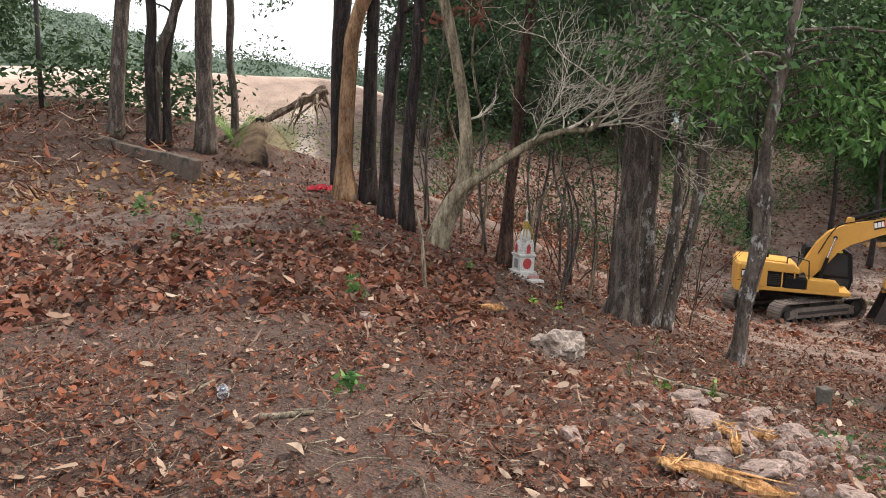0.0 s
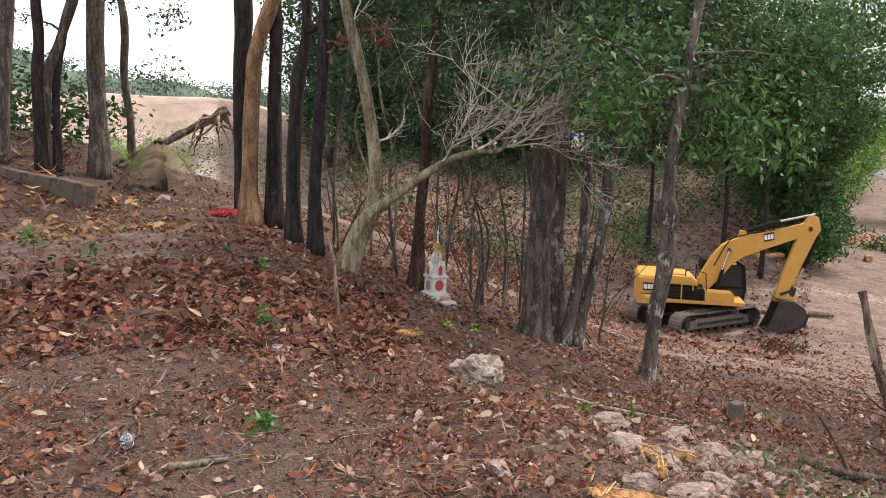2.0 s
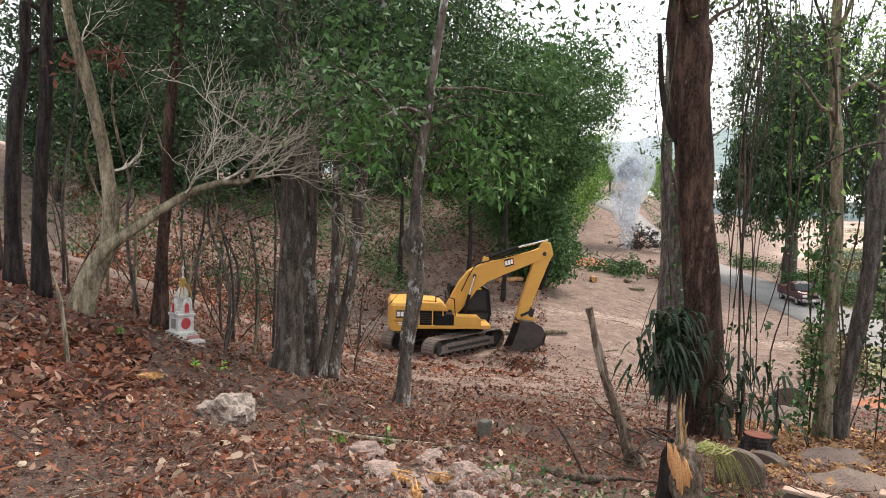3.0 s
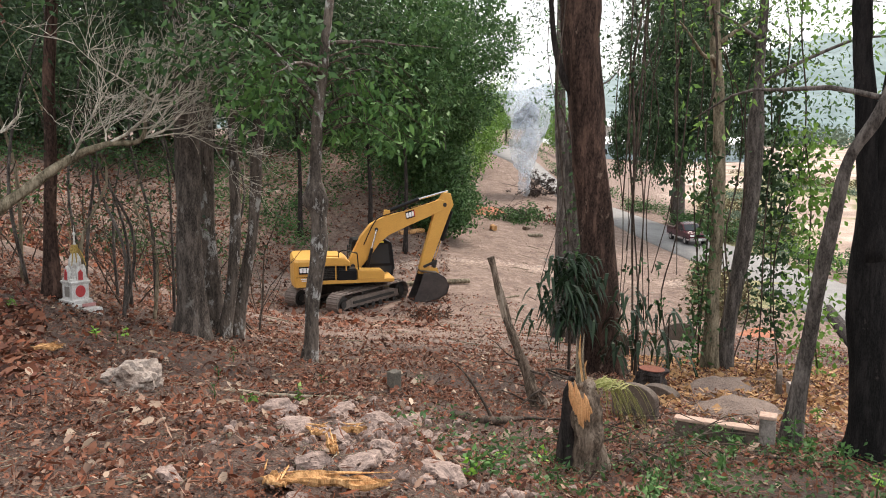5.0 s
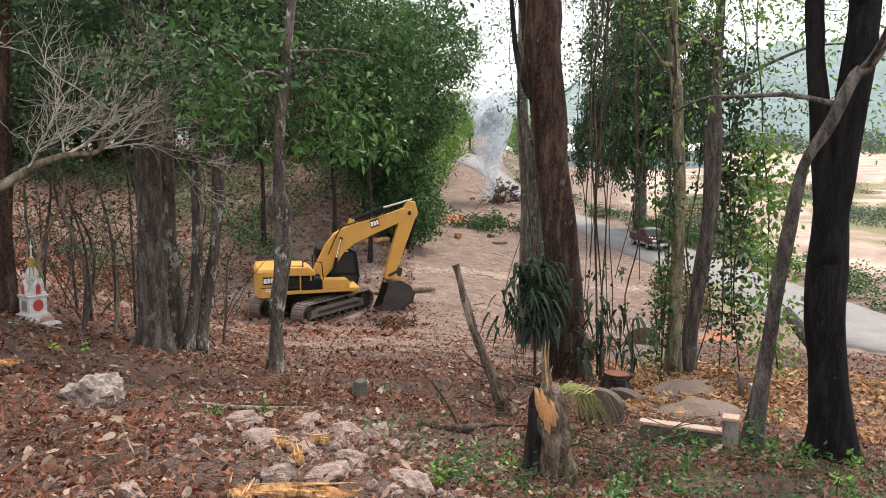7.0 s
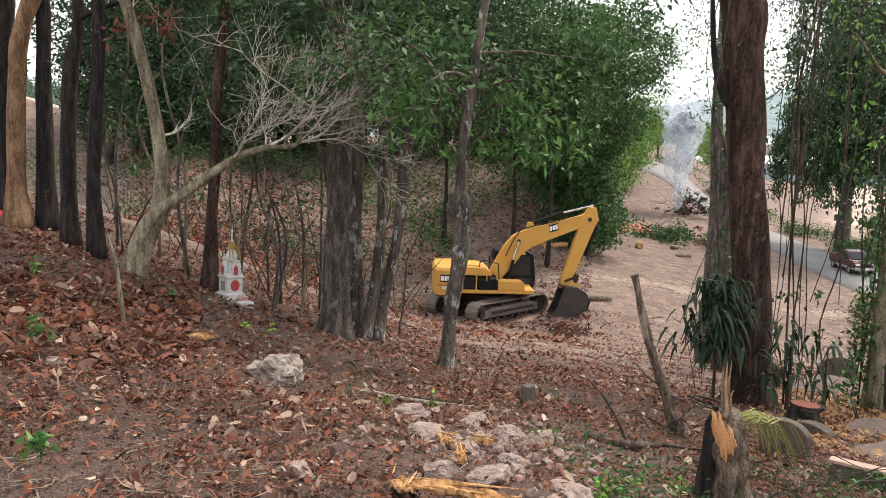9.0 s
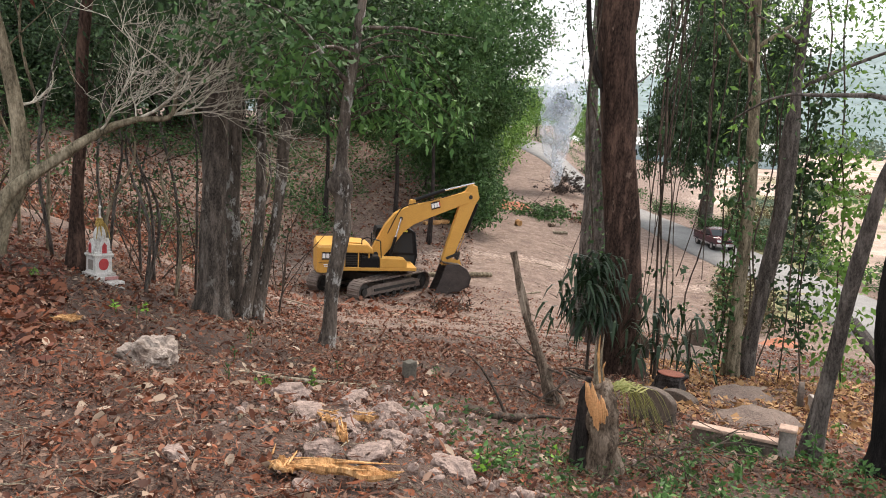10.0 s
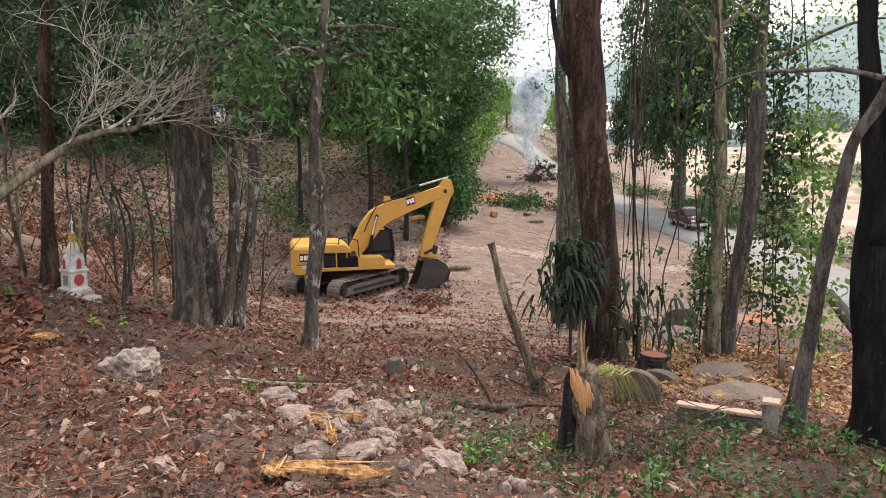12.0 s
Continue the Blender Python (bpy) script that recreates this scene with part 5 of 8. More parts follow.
def logo(parent, x, y, z, s, turn):
    """The maker's mark as plain shapes: pale bars on a dark patch with a red corner."""
    base = new("emblem")
    base.parent = parent
    base.matrix_basis = pose(x, y, z, 0, turn, 0)
    part("emblem_patch", box(bmesh.new(), (0.12 * s, 0, 0), (0.62 * s, 0.012, 0.42 * s), bevel=0.004), "machine_black", base)
    for k, (dx, dz, w, h) in enumerate(((-0.08, 0, 0.16, 0.26), (0.12, 0, 0.16, 0.26), (0.3, 0, 0.14, 0.26))):
        part("emblem_bar", box(bmesh.new(), (dx * s, -0.009, dz * s), (w * s, 0.008, h * s)), "decal_white", base)
    part("emblem_corner", plate(bmesh.new(), [(0.3 * s, -0.2 * s), (0.44 * s, -0.08 * s), (0.44 * s, 0.08 * s), (0.3 * s, 0.2 * s), (0.34 * s, 0)], -0.012, -0.004), "decal_red", base)


def excavator(x, y, heading, swing):
    z = height(x, y) + 0.02
    root = thing("excavator", "yellow crawler excavator with black cab and raised boom", "excavator", pose(x, y, z, 0, 0, heading))
    for side in (1, -1):
        tr = new("track")
        tr.parent = root
        tr.location = (0, side * 1.15, 0)
        outline = track_outline(4.45, 0.86)
        bm = bmesh.new()
        box(bm, (0, 0, 0.03), (0.33, 0.6, 0.05), bevel=0.012)
        box(bm, (0.06, 0, -0.005), (0.035, 0.58, 0.04))
        shoe = part("track_shoe", bm, "track_steel", tr)
        for k, (px, pz, a) in enumerate(outline):
            ob = shoe if k == 0 else new("track_shoe", shoe.data)
            ob.parent = tr
            ob.matrix_basis = pose(px, 0, pz, 0, a, 0)
        bm = bmesh.new()
        plate(bm, [(-1.7, 0.22), (1.7, 0.22), (1.75, 0.5), (1.2, 0.62), (-1.2, 0.62), (-1.75, 0.5)], -0.2, 0.2, 0.02)
        part("track_frame", bm, "track_steel", tr)
        bm = bmesh.new()
        plate(bm, [(-1.2, 0.36), (1.35, 0.36), (1.35, 0.47), (-1.2, 0.47)], -0.24, 0.24, 0.01)
        part("frame_rail", bm, "machine_dark", tr)
        for name, px, r in (("sprocket", -1.79, 0.33), ("idler", 1.79, 0.32)):
            bm = bmesh.new()
            rod(bm, (px, -0.17, 0.43), (px, 0.17, 0.43), r, sides=20)
            rod(bm, (px, -0.25, 0.43), (px, 0.25, 0.43), r * 0.45, sides=14)
            part(name, bm, "machine_dark", tr)
        for k in range(7):
            px = -1.35 + 0.45 * k
            part("roller", rod(bmesh.new(), (px, -0.24, 0.17), (px, 0.24, 0.17), 0.1), "machine_dark", tr)
        for px in (-0.6, 0.7):
            part("carrier_roller", rod(bmesh.new(), (px, -0.2, 0.73), (px, 0.2, 0.73), 0.07), "machine_dark", tr)
    part("undercarriage", box(bmesh.new(), (0, 0, 0.72), (1.6, 2.0, 0.4), bevel=0.06), "machine_dark", root)
    part("slew_ring", rod(bmesh.new(), (0, 0, 0.9), (0, 0, 1.12), 0.62, sides=28), "machine_dark", root)

    up = new("upper_body")
    up.parent = root
    up.matrix_basis = pose(0, 0, 0, 0, 0, swing)
    # deck and skirts
    bm = bmesh.new()
    box(bm, (-0.1, 0, 1.16), (3.7, 2.5, 0.14), bevel=0.02)
    part("deck", bm, "machine_yellow", up)
    # counterweight, rounded at the back
    bm = bmesh.new()
    outline = [(-1.4, -1.33), (-2.14, -1.31), (-2.26, -1.2), (-2.32, -0.6), (-2.32, 0.6), (-2.26, 1.2), (-2.14, 1.31), (-1.4, 1.33)]
    va = [bm.verts.new((a, b, 1.02)) for a, b in outline]
    vb = [bm.verts.new((a, b, 2.02)) for a, b in outline]
    vc = [bm.verts.new((a + 0.08 if a < -1.5 else a, b * 0.96, 2.12)) for a, b in outline]
    n = len(outline)
    bm.faces.new(va)
    bm.faces.new(vc[::-1])
    for p, q in ((va, vb), (vb, vc)):
        for i in range(n):
            bm.faces.new((p[i], q[i], q[(i + 1) % n], p[(i + 1) % n]))
    bmesh.ops.recalc_face_normals(bm, faces=bm.faces)
    cw = part("counterweight", bm, "machine_yellow", up)
    # engine bonnet and side panels
    bm = bmesh.new()
    plate(bm, [(-1.4, 1.84), (-0.05, 1.8), (-0.05, 1.98), (-0.25, 2.14), (-1.4, 2.2)], -1.28, 0.35, 0.05)
    hood = part("engine_housing", bm, "machine_yellow", up)
    bm = bmesh.new()
    box(bm, (-0.9, -0.45, 2.2), (0.9, 1.3, 0.06), (0, 2.5, 0), bevel=0.025)
    part("bonnet_lid", bm, "machine_yellow", hood)
    part("exhaust", rod(bmesh.new(), (-1.2, -0.85, 2.3), (-1.2, -0.85, 2.6), 0.075), "machine_black", hood)
    for k in range(6):
        part("vent_slat", box(bmesh.new(), (-0.75, -1.17, 1.34 + 0.07 * k), (0.8, 0.03, 0.035)), "machine_dark", hood)
    part("engine_bay", box(bmesh.new(), (-0.75, -0.45, 1.53), (1.4, 1.42, 0.62), bevel=0.03), "machine_black", up)
    part("corner_panel", box(bmesh.new(), (-1.27, -1.2, 1.54), (0.26, 0.14, 0.62), bevel=0.025), "machine_yellow", up)
    for px in (-0.62, -0.2):
        part("bay_strut", box(bmesh.new(), (px, -1.22, 1.55), (0.05, 0.05, 0.62), bevel=0.01), "machine_yellow", up)
    part("skirt_seam", box(bmesh.new(), (-1.8, -1.335, 1.42), (0.8, 0.012, 0.02)), "machine_black", up)
    logo(up, -1.94, -1.345, 1.7, 0.72, 0)
    for k, (dx, dz, w) in enumerate(((-0.12, 0.05, 0.28), (-0.12, -0.02, 0.22))):
        part("plate_bar", box(bmesh.new(), (-1.75 + dx, -1.34, 1.3 + dz), (w, 0.01, 0.04)), "decal_white", cw)
    bm = bmesh.new()
    plate(bm, [(-1.4, 1.22), (-0.1, 1.22), (-0.1, 1.85), (-0.3, 2.05), (-1.4, 2.05)], 0.4, 1.27, 0.04)
    part("pump_housing", bm, "machine_yellow", up)
    # tank and tool box on the near side, with the step in front
    bm = bmesh.new()
    plate(bm, [(0.25, 1.22), (1.35, 1.22), (1.35, 1.48), (1.25, 1.58), (0.25, 1.62)], -1.26, -0.62, 0.035)
    part("tool_box", bm, "machine_yellow", up)
    bm = bmesh.new()
    box(bm, (-0.15, -0.94, 1.42), (0.75, 0.62, 0.4), bevel=0.03)
    part("valve_cover", bm, "machine_black", up)
    bm = bmesh.new()
    box(bm, (-0.1, -0.95, 1.66), (0.6, 0.5, 0.04), bevel=0.01)
    part("tread_plate", bm, "machine_dark", up)
    bm = bmesh.new()
    pts = [(-0.5, -1.2, 1.62), (-0.5, -1.2, 2.35), (-0.3, -1.2, 2.45), (0.25, -1.2, 2.3), (0.3, -1.2, 1.62)]
    for a, b in zip(pts, pts[1:]):
        rod(bm, a, b, 0.022, sides=8)
    part("hand_rail", bm, "machine_black", up)
    # cab on the far side
    cab = new("cab")
    cab.parent = up
    cab.location = (1.05, 0.72, -0.3)
    bm = bmesh.new()
    plate(bm, [(-0.82, 1.22), (0.86, 1.22), (0.98, 1.75), (0.86, 2.78), (0.55, 2.95), (-0.75, 2.95), (-0.82, 2.85)], -0.48, 0.5, 0.05)
    part("cab_shell", bm, "machine_black", cab)
    for name, outline, y0, y1 in (
        ("side_window", [(-0.68, 1.9), (0.78, 1.9), (0.7, 2.74), (-0.66, 2.74)], -0.49, -0.484),
        ("lower_window", [(0.1, 1.36), (0.8, 1.36), (0.86, 1.8), (0.1, 1.8)], -0.49, -0.484),
    ):
        part(name, plate(bmesh.new(), outline, y0, y1), "glass", cab)
    bm = bmesh.new()
    box(bm, (0.93, 0.0, 2.2), (0.02, 0.8, 1.05), (0, -6, 0))
    part("windscreen", bm, "glass", cab)
    bm = bmesh.new()
    box(bm, (-0.84, 0.0, 2.35), (0.02, 0.75, 0.75))
    part("rear_window", bm, "glass", cab)
    for k in range(7):
        part("guard_bar", box(bmesh.new(), (1.0 - 0.008 * k, 0.0, 1.45 + 0.19 * k), (0.025, 0.86, 0.025)), "machine_dark", cab)
    part("roof_light", box(bmesh.new(), (0.2, -0.25, 2.99), (0.3, 0.22, 0.08), bevel=0.02), "machine_dark", cab)
    part("number_bar", box(bmesh.new(), (0.35, -0.49, 2.82), (0.34, 0.01, 0.07)), "decal_yellow", cab)
    bm = bmesh.new()
    rod(bm, (-0.1, -0.9, 1.6), (-0.1, -0.98, 2.35), 0.018, sides=8)
    box(bm, (-0.1, -0.98, 2.45), (0.05, 0.22, 0.34), bevel=0.015)
    part("mirror", bm, "machine_black", up)
    # boom: a box girder bent at the knee
    boom = new("boom")
    boom.parent = up
    boom.matrix_basis = Matrix.Diagonal((0.825, 1, 1, 1)) @ pose(0.2, 0, 1.6) @ pose(0, 0, 0, 0, 5.4, 0) @ pose(-0.25, 0, -1.68)
    top = [(0.15, 1.55), (0.02, 1.85), (0.55, 2.95), (0.95, 3.45), (1.4, 3.72), (2.6, 4.12), (4.45, 4.72), (4.8, 4.66)]
    low = [(4.85, 4.45), (4.6, 4.26), (2.8, 3.48), (1.95, 3.08), (1.5, 2.72), (1.1, 2.15), (0.6, 1.58), (0.35, 1.46)]
    bm = plate(bmesh.new(), top + low, -0.2, 0.2, 0.02)
    beam = part("boom_beam", bm, "machine_yellow", boom)
    part("boom_pin", rod(bmesh.new(), (0.25, -0.3, 1.68), (0.25, 0.3, 1.68), 0.11), "machine_dark", boom)
    part("boom_pin", rod(bmesh.new(), (1.28, -0.27, 3.28), (1.28, 0.27, 3.28), 0.085), "machine_dark", boom)
    part("boom_pin", rod(bmesh.new(), (4.68, -0.27, 4.52), (4.68, 0.27, 4.52), 0.09), "machine_dark", boom)
    for s in (-0.29, 0.29):
        part("boom_cylinder", rod(bmesh.new(), (0.9, s, 1.35), (1.12, s, 2.5), 0.085), "machine_black", boom)
        part("boom_piston", rod(bmesh.new(), (1.12, s, 2.5), (1.28, s, 3.28), 0.045), "chrome", boom)
    part("arm_cylinder", rod(bmesh.new(), (1.75, 0, 4.02), (3.35, 0, 4.66), 0.085), "machine_black", boom)
    part("arm_piston", rod(bmesh.new(), (3.35, 0, 4.66), (4.82, 0, 5.1), 0.045), "chrome", boom)
    part("cylinder_bracket", plate(bmesh.new(), [(1.6, 3.75), (2.0, 3.88), (1.9, 4.12), (1.65, 4.1)], -0.12, 0.12, 0.01), "machine_yellow", boom)
    bm = bmesh.new()
    tube(bm, [(0.7, -0.22, 2.6, 0.025), (1.1, -0.24, 3.5, 0.025), (1.5, -0.24, 3.85, 0.025), (2.8, -0.22, 4.22, 0.022), (4.2, -0.22, 4.7, 0.02)], 6, rings=20, rough=0)
    part("hose", bm, "machine_black", boom)
    logo(boom, 2.85, -0.215, 3.98, 0.74, -18)
    # arm with bucket linkage
    arm = new("arm")
    arm.parent = up
    arm.matrix_basis = pose(4.03, 0, 3.99) @ pose(0, 0, 0, 0, 2.0, 0) @ Matrix.Diagonal((1.15, 1, 0.9, 1)) @ pose(-4.68, 0, -4.52)
    bm = plate(bmesh.new(), [(4.72, 5.2), (4.98, 5.14), (5.1, 4.6), (4.98, 4.3), (4.22, 1.5), (4.08, 1.36), (3.92, 1.42), (3.88, 1.6), (4.36, 4.1), (4.4, 4.45)], -0.16, 0.16, 0.02)
    part("arm_beam", bm, "machine_yellow", arm)
    part("bucket_cylinder", rod(bmesh.new(), (5.05, 0, 4.3), (4.72, 0, 2.9), 0.075), "machine_black", arm)
    part("bucket_piston", rod(bmesh.new(), (4.72, 0, 2.9), (4.5, 0, 1.98), 0.042), "chrome", arm)
    for s in (-0.19, 0.19):
        part("link", plate(bmesh.new(), [(4.0, 1.72), (4.5, 2.02), (4.52, 1.92), (4.06, 1.62)], s - 0.02, s + 0.02), "machine_dark", arm)
        part("link", plate(bmesh.new(), [(4.45, 2.0), (4.55, 2.0), (4.46, 1.4), (4.36, 1.4)], s * 0.7 - 0.02, s * 0.7 + 0.02), "machine_dark", arm)
    # bucket
    bucket = new("bucket")
    bucket.parent = up
    bucket.matrix_basis = pose(3.24, 0, 1.2) @ Matrix.Diagonal((1.3, 1, 1.0, 1)) @ pose(0, 0, 0, 0, 3, 0)
    curve = [(-0.18, 0.12), (0.35, 0.08), (0.62, -0.12), (0.78, -0.45), (0.72, -0.82), (0.45, -1.05), (0.05, -1.18), (-0.42, -1.3)]
    inner = [(a * 0.93 - 0.015, b * 0.94 - 0.02) for a, b in curve]
    part("bucket_shell", plate(bmesh.new(), curve + inner[::-1], -0.58, 0.58), "bucket_steel", bucket)
    for s in (-0.58, 0.56):
        part("bucket_side", plate(bmesh.new(), [(-0.1, 0.05)] + curve[1:] + [(-0.25, -0.7)], s, s + 0.035, 0.006), "bucket_steel", bucket)
    for k in range(5):
        part("tooth", box(bmesh.new(), (-0.5, -0.5 + 0.25 * k, -1.32), (0.24, 0.09, 0.06), (0, -14, 0), 0.015), "track_steel", bucket)
    for s in (-0.13, 0.13):
        part("bucket_ear", plate(bmesh.new(), [(-0.2, -0.05), (0.5, -0.05), (0.42, 0.22), (0.0, 0.2)], s - 0.025, s + 0.025, 0.008), "machine_yellow", bucket)
    return root


M["decal_yellow"] = mottled("decal_yellow", (0.6, 0.55, 0.05), (0.7, 0.62, 0.08), 9, 60, 0.5, 0.0)
excavator(13.1, 31.15, 25.0, -41.0)

# ---------------------------------------------------------------- shrine, graves, low walls


def tiers(bm, rows, square=True, sides=16):
    """A stack of mouldings: rows of half width and height, joined from the bottom up."""
    last = None
    for w, z in rows:
        if square:
            ring = [bm.verts.new((a * w, b * w, z)) for a, b in ((-1, -1), (1, -1), (1, 1), (-1, 1))]
        else:
            ring = [bm.verts.new((w * math.cos(2 * math.pi * k / sides), w * math.sin(2 * math.pi * k / sides), z)) for k in range(sides)]
        n = len(ring)
        if last:
            for k in range(n):
                bm.faces.new((last[k], last[(k + 1) % n], ring[(k + 1) % n], ring[k]))
        else:
            bm.faces.new(ring[::-1])
        last = ring
    bm.faces.new(last)
    return bm


def shrine():
    x, y = 1.08, 12.62
    root = thing("shrine", "small white stupa-shaped shrine with red niches and gold cloth", "shrine", pose(x, y, land(x, y) - 0.03, 0, 2, 24) @ Matrix.Diagonal((0.84, 0.84, 0.96, 1)))
    part("base_slab", box(bmesh.new(), (0, 0, 0.03), (0.46, 0.46, 0.16), bevel=0.012), "whitewash", root)
    part("upper_slab", box(bmesh.new(), (0, 0, 0.135), (0.40, 0.40, 0.05), bevel=0.01), "whitewash", root)
    part("red_band", box(bmesh.new(), (0.10, -0.236, 0.085), (0.24, 0.012, 0.05), bevel=0.004), "red_faded", root)
    part("front_step", box(bmesh.new(), (0.09, -0.33, -0.03), (0.30, 0.17, 0.17), bevel=0.012), "whitewash", root)
    part("pedestal", tiers(bmesh.new(), [(0.17, 0.155), (0.155, 0.175), (0.15, 0.19), (0.15, 0.39), (0.165, 0.40), (0.175, 0.43), (0.16, 0.445)]), "whitewash", root)
    bm = bmesh.new()
    bmesh.ops.create_cone(bm, cap_ends=True, segments=28, radius1=0.088, radius2=0.088, depth=0.014, matrix=pose(0.0, -0.152, 0.29, 90, 0, 0))
    part("red_disc", bm, "red_paint", root)
    for s in (-1, 1):
        part("dark_panel", box(bmesh.new(), (s * 0.151, 0, 0.28), (0.008, 0.15, 0.15)), "concrete", root)
    part("stepped_tier", tiers(bmesh.new(), [(0.15, 0.44), (0.15, 0.475), (0.13, 0.48), (0.13, 0.52), (0.115, 0.525), (0.115, 0.565), (0.10, 0.57), (0.10, 0.61), (0.09, 0.615), (0.09, 0.66), (0.07, 0.67)]), "whitewash", root)
    # a pointed niche with a red panel on each side of the stepped tier
    for dx, dy, turn in ((0.0, -0.135, 0), (-0.135, 0.0, -90), (0.135, 0.0, 90)):
        ob = part("niche", plate(bmesh.new(), [(-0.06, 0), (0.06, 0), (0.062, 0.13), (0.035, 0.19), (0, 0.225), (-0.035, 0.19), (-0.062, 0.13)], -0.03, 0.03, 0.004), "whitewash", root)
        ob.matrix_basis = pose(dx, dy, 0.445, 0, 0, turn)
        part("niche_panel", plate(bmesh.new(), [(-0.04, 0.015), (0.04, 0.015), (0.04, 0.125), (0, 0.175), (-0.04, 0.125)], -0.037, -0.031), "red_paint", ob)
    part("bell", tiers(bmesh.new(), [(0.10, 0.655), (0.105, 0.68), (0.10, 0.74), (0.085, 0.79), (0.06, 0.83), (0.05, 0.86)], False), "whitewash", root)
    part("spire", tiers(bmesh.new(), [(0.05, 0.85), (0.055, 0.88), (0.035, 0.90), (0.04, 0.93), (0.026, 0.95), (0.03, 0.98), (0.016, 1.0), (0.012, 1.10), (0.024, 1.12), (0.026, 1.14), (0.008, 1.16), (0.002, 1.26)], False), "whitewash", root)
    bm = bmesh.new()
    for k, (zc, rr, rad) in enumerate(((0.87, 0.052, 0.022), (0.91, 0.045, 0.024), (0.95, 0.036, 0.02))):
        tube(bm, [(rr * math.cos(a), rr * math.sin(a), zc + 0.012 * math.sin(3 * a + k), rad) for a in np.linspace(0, 2 * math.pi, 10)], 6, rings=24, rough=0.25, seed=k)
    for k, (dx, dy) in enumerate(((0.13, -0.12), (-0.12, -0.12), (0.14, 0.02), (-0.05, -0.15))):
        tube(bm, [(dx * 0.4, dy * 0.4, 0.9, 0.014), (dx * 0.75, dy * 0.75, 0.8, 0.012), (dx, dy, 0.66 + 0.02 * k, 0.007)], 6, rings=8, rough=0.25, seed=k + 5)
    part("gold_cloth", bm, "gold_cloth", root, "yellow cloth tied round the spire")


M["red_faded"] = mottled("red_faded", (0.40, 0.16, 0.15), (0.55, 0.30, 0.28), 9, 50, 0.8, 0.2, 0.004)
shrine()


def slab_between(name, label, a, b, low, high, thick, material, root, cap=None):
    """An upright slab from a to b in plan."""
    ax, ay = a
    bx, by = b
    ln, yaw = math.hypot(bx - ax, by - ay), math.degrees(math.atan2(by - ay, bx - ax))
    bm = box(bmesh.new(), (ln / 2, 0, (low + high) / 2), (ln, thick, high - low), bevel=min(0.02, thick * 0.2))
    ob = part(name, bm, material, root, label)
    ob.matrix_basis = pose(ax, ay, 0, 0, 0, yaw)
    if cap:
        part("coping", box(bmesh.new(), (ln / 2, 0, high + 0.016), (ln + 0.01, thick + 0.03, 0.03), bevel=0.008), cap, ob)
    return ob


def headstone(root, x, y, z, yaw, w, h, thick=0.09):
    """A rounded grave end wall."""
    out = [(-w / 2, -0.15), (w / 2, -0.15)] + [(w / 2 * math.cos(a), h * 0.45 + h * 0.55 * math.sin(a)) for a in np.linspace(0, math.pi, 14)]
    ob = part("end_wall", plate(bmesh.new(), out, -thick / 2, thick / 2, 0.012), "concrete_dark", root)
    ob.matrix_basis = pose(x, y, z, 0, 0, yaw)
    return ob


def mound(name, root, x, y, z, rx, ry, h, yaw, material, seed):
    bm = bmesh.new()
    bmesh.ops.create_uvsphere(bm, u_segments=24, v_segments=12, radius=1.0)
    for v in bm.verts:
        p = v.co
        k = 1 + 0.26 * noise.noise((p.x * 2 + seed, p.y * 2, p.z * 2)) + 0.1 * noise.noise((p.x * 6 + seed, p.y * 6, p.z * 6))
        v.co = Vector((p.x * rx * k, p.y * ry * k, max(p.z, -0.4) * h * k))
    ob = part(name, bm, material, root, smooth=True)
    ob.matrix_basis = pose(x, y, z, 0, 0, yaw)
    return ob


def graves():
    x, y = 5.2, 5.125
    z = land(x, y)
    root = thing("grave", "old low concrete grave enclosure with rounded end walls", "grave", pose(x, y, z + 0.02))
    dx, dy = 5.66 - x, 4.525 - y
    slab_between("front_wall", "", (0.06, -0.02), (dx, dy), -0.3, 0.17, 0.08, "concrete_dark", root, "brick_pink")
    ob = part("corner_post", box(bmesh.new(), (dx + 0.04, dy - 0.05, 0.02), (0.13, 0.13, 0.56), (0, 0, -55), 0.015), "concrete", root)
    part("post_cap", box(bmesh.new(), (dx + 0.04, dy - 0.05, 0.315), (0.14, 0.14, 0.03), (0, 0, -55), 0.008), "brick_pink", ob)
    headstone(root, 0.48, 0.94, -0.1, -74, 0.5, 0.26)
    mound("earth_mound", root, 1.75, 0.72, -0.42, 0.85, 0.5, 0.13, 35, "dusty_soil", 3.0)
    x, y = 7.1, 7.05
    z = land(x, y)
    root = thing("grave", "second old concrete grave with curved end and soil mound", "grave", pose(x, y, z))
    headstone(root, 0.22, 0.33, -0.14, -74, 0.52, 0.22, 0.16)
    mound("earth_mound", root, 1.75, 0.75, -0.46, 0.9, 0.46, 0.2, 30, "dusty_soil", 8.0)
    headstone(root, 2.35, 0.2, -0.35, 40, 0.4, 0.34, 0.07)
    slab_between("wing_wall", "", (2.15, -0.1), (1.95, -0.42), -0.6, -0.05, 0.06, "concrete_pale", root)
    slab_between("wing_wall", "", (1.75, -0.9), (1.45, -1.25), -0.6, -0.12, 0.06, "concrete_pale", root)
    x, y = 13.5, 13.2
    z = land(x, y)
    root = thing("grave", "third weathered grave farther down the slope", "grave", pose(x, y, z))
    mound("earth_mound", root, 0, 0, -0.05, 1.2, 0.7, 0.3, 20, "dusty_soil", 12.0)
    headstone(root, -1.3, 0.9, 0.1, -40, 1.2, 0.55, 0.08)
    headstone(root, 1.0, 0.8, 0.0, -20, 0.9, 0.5, 0.08)


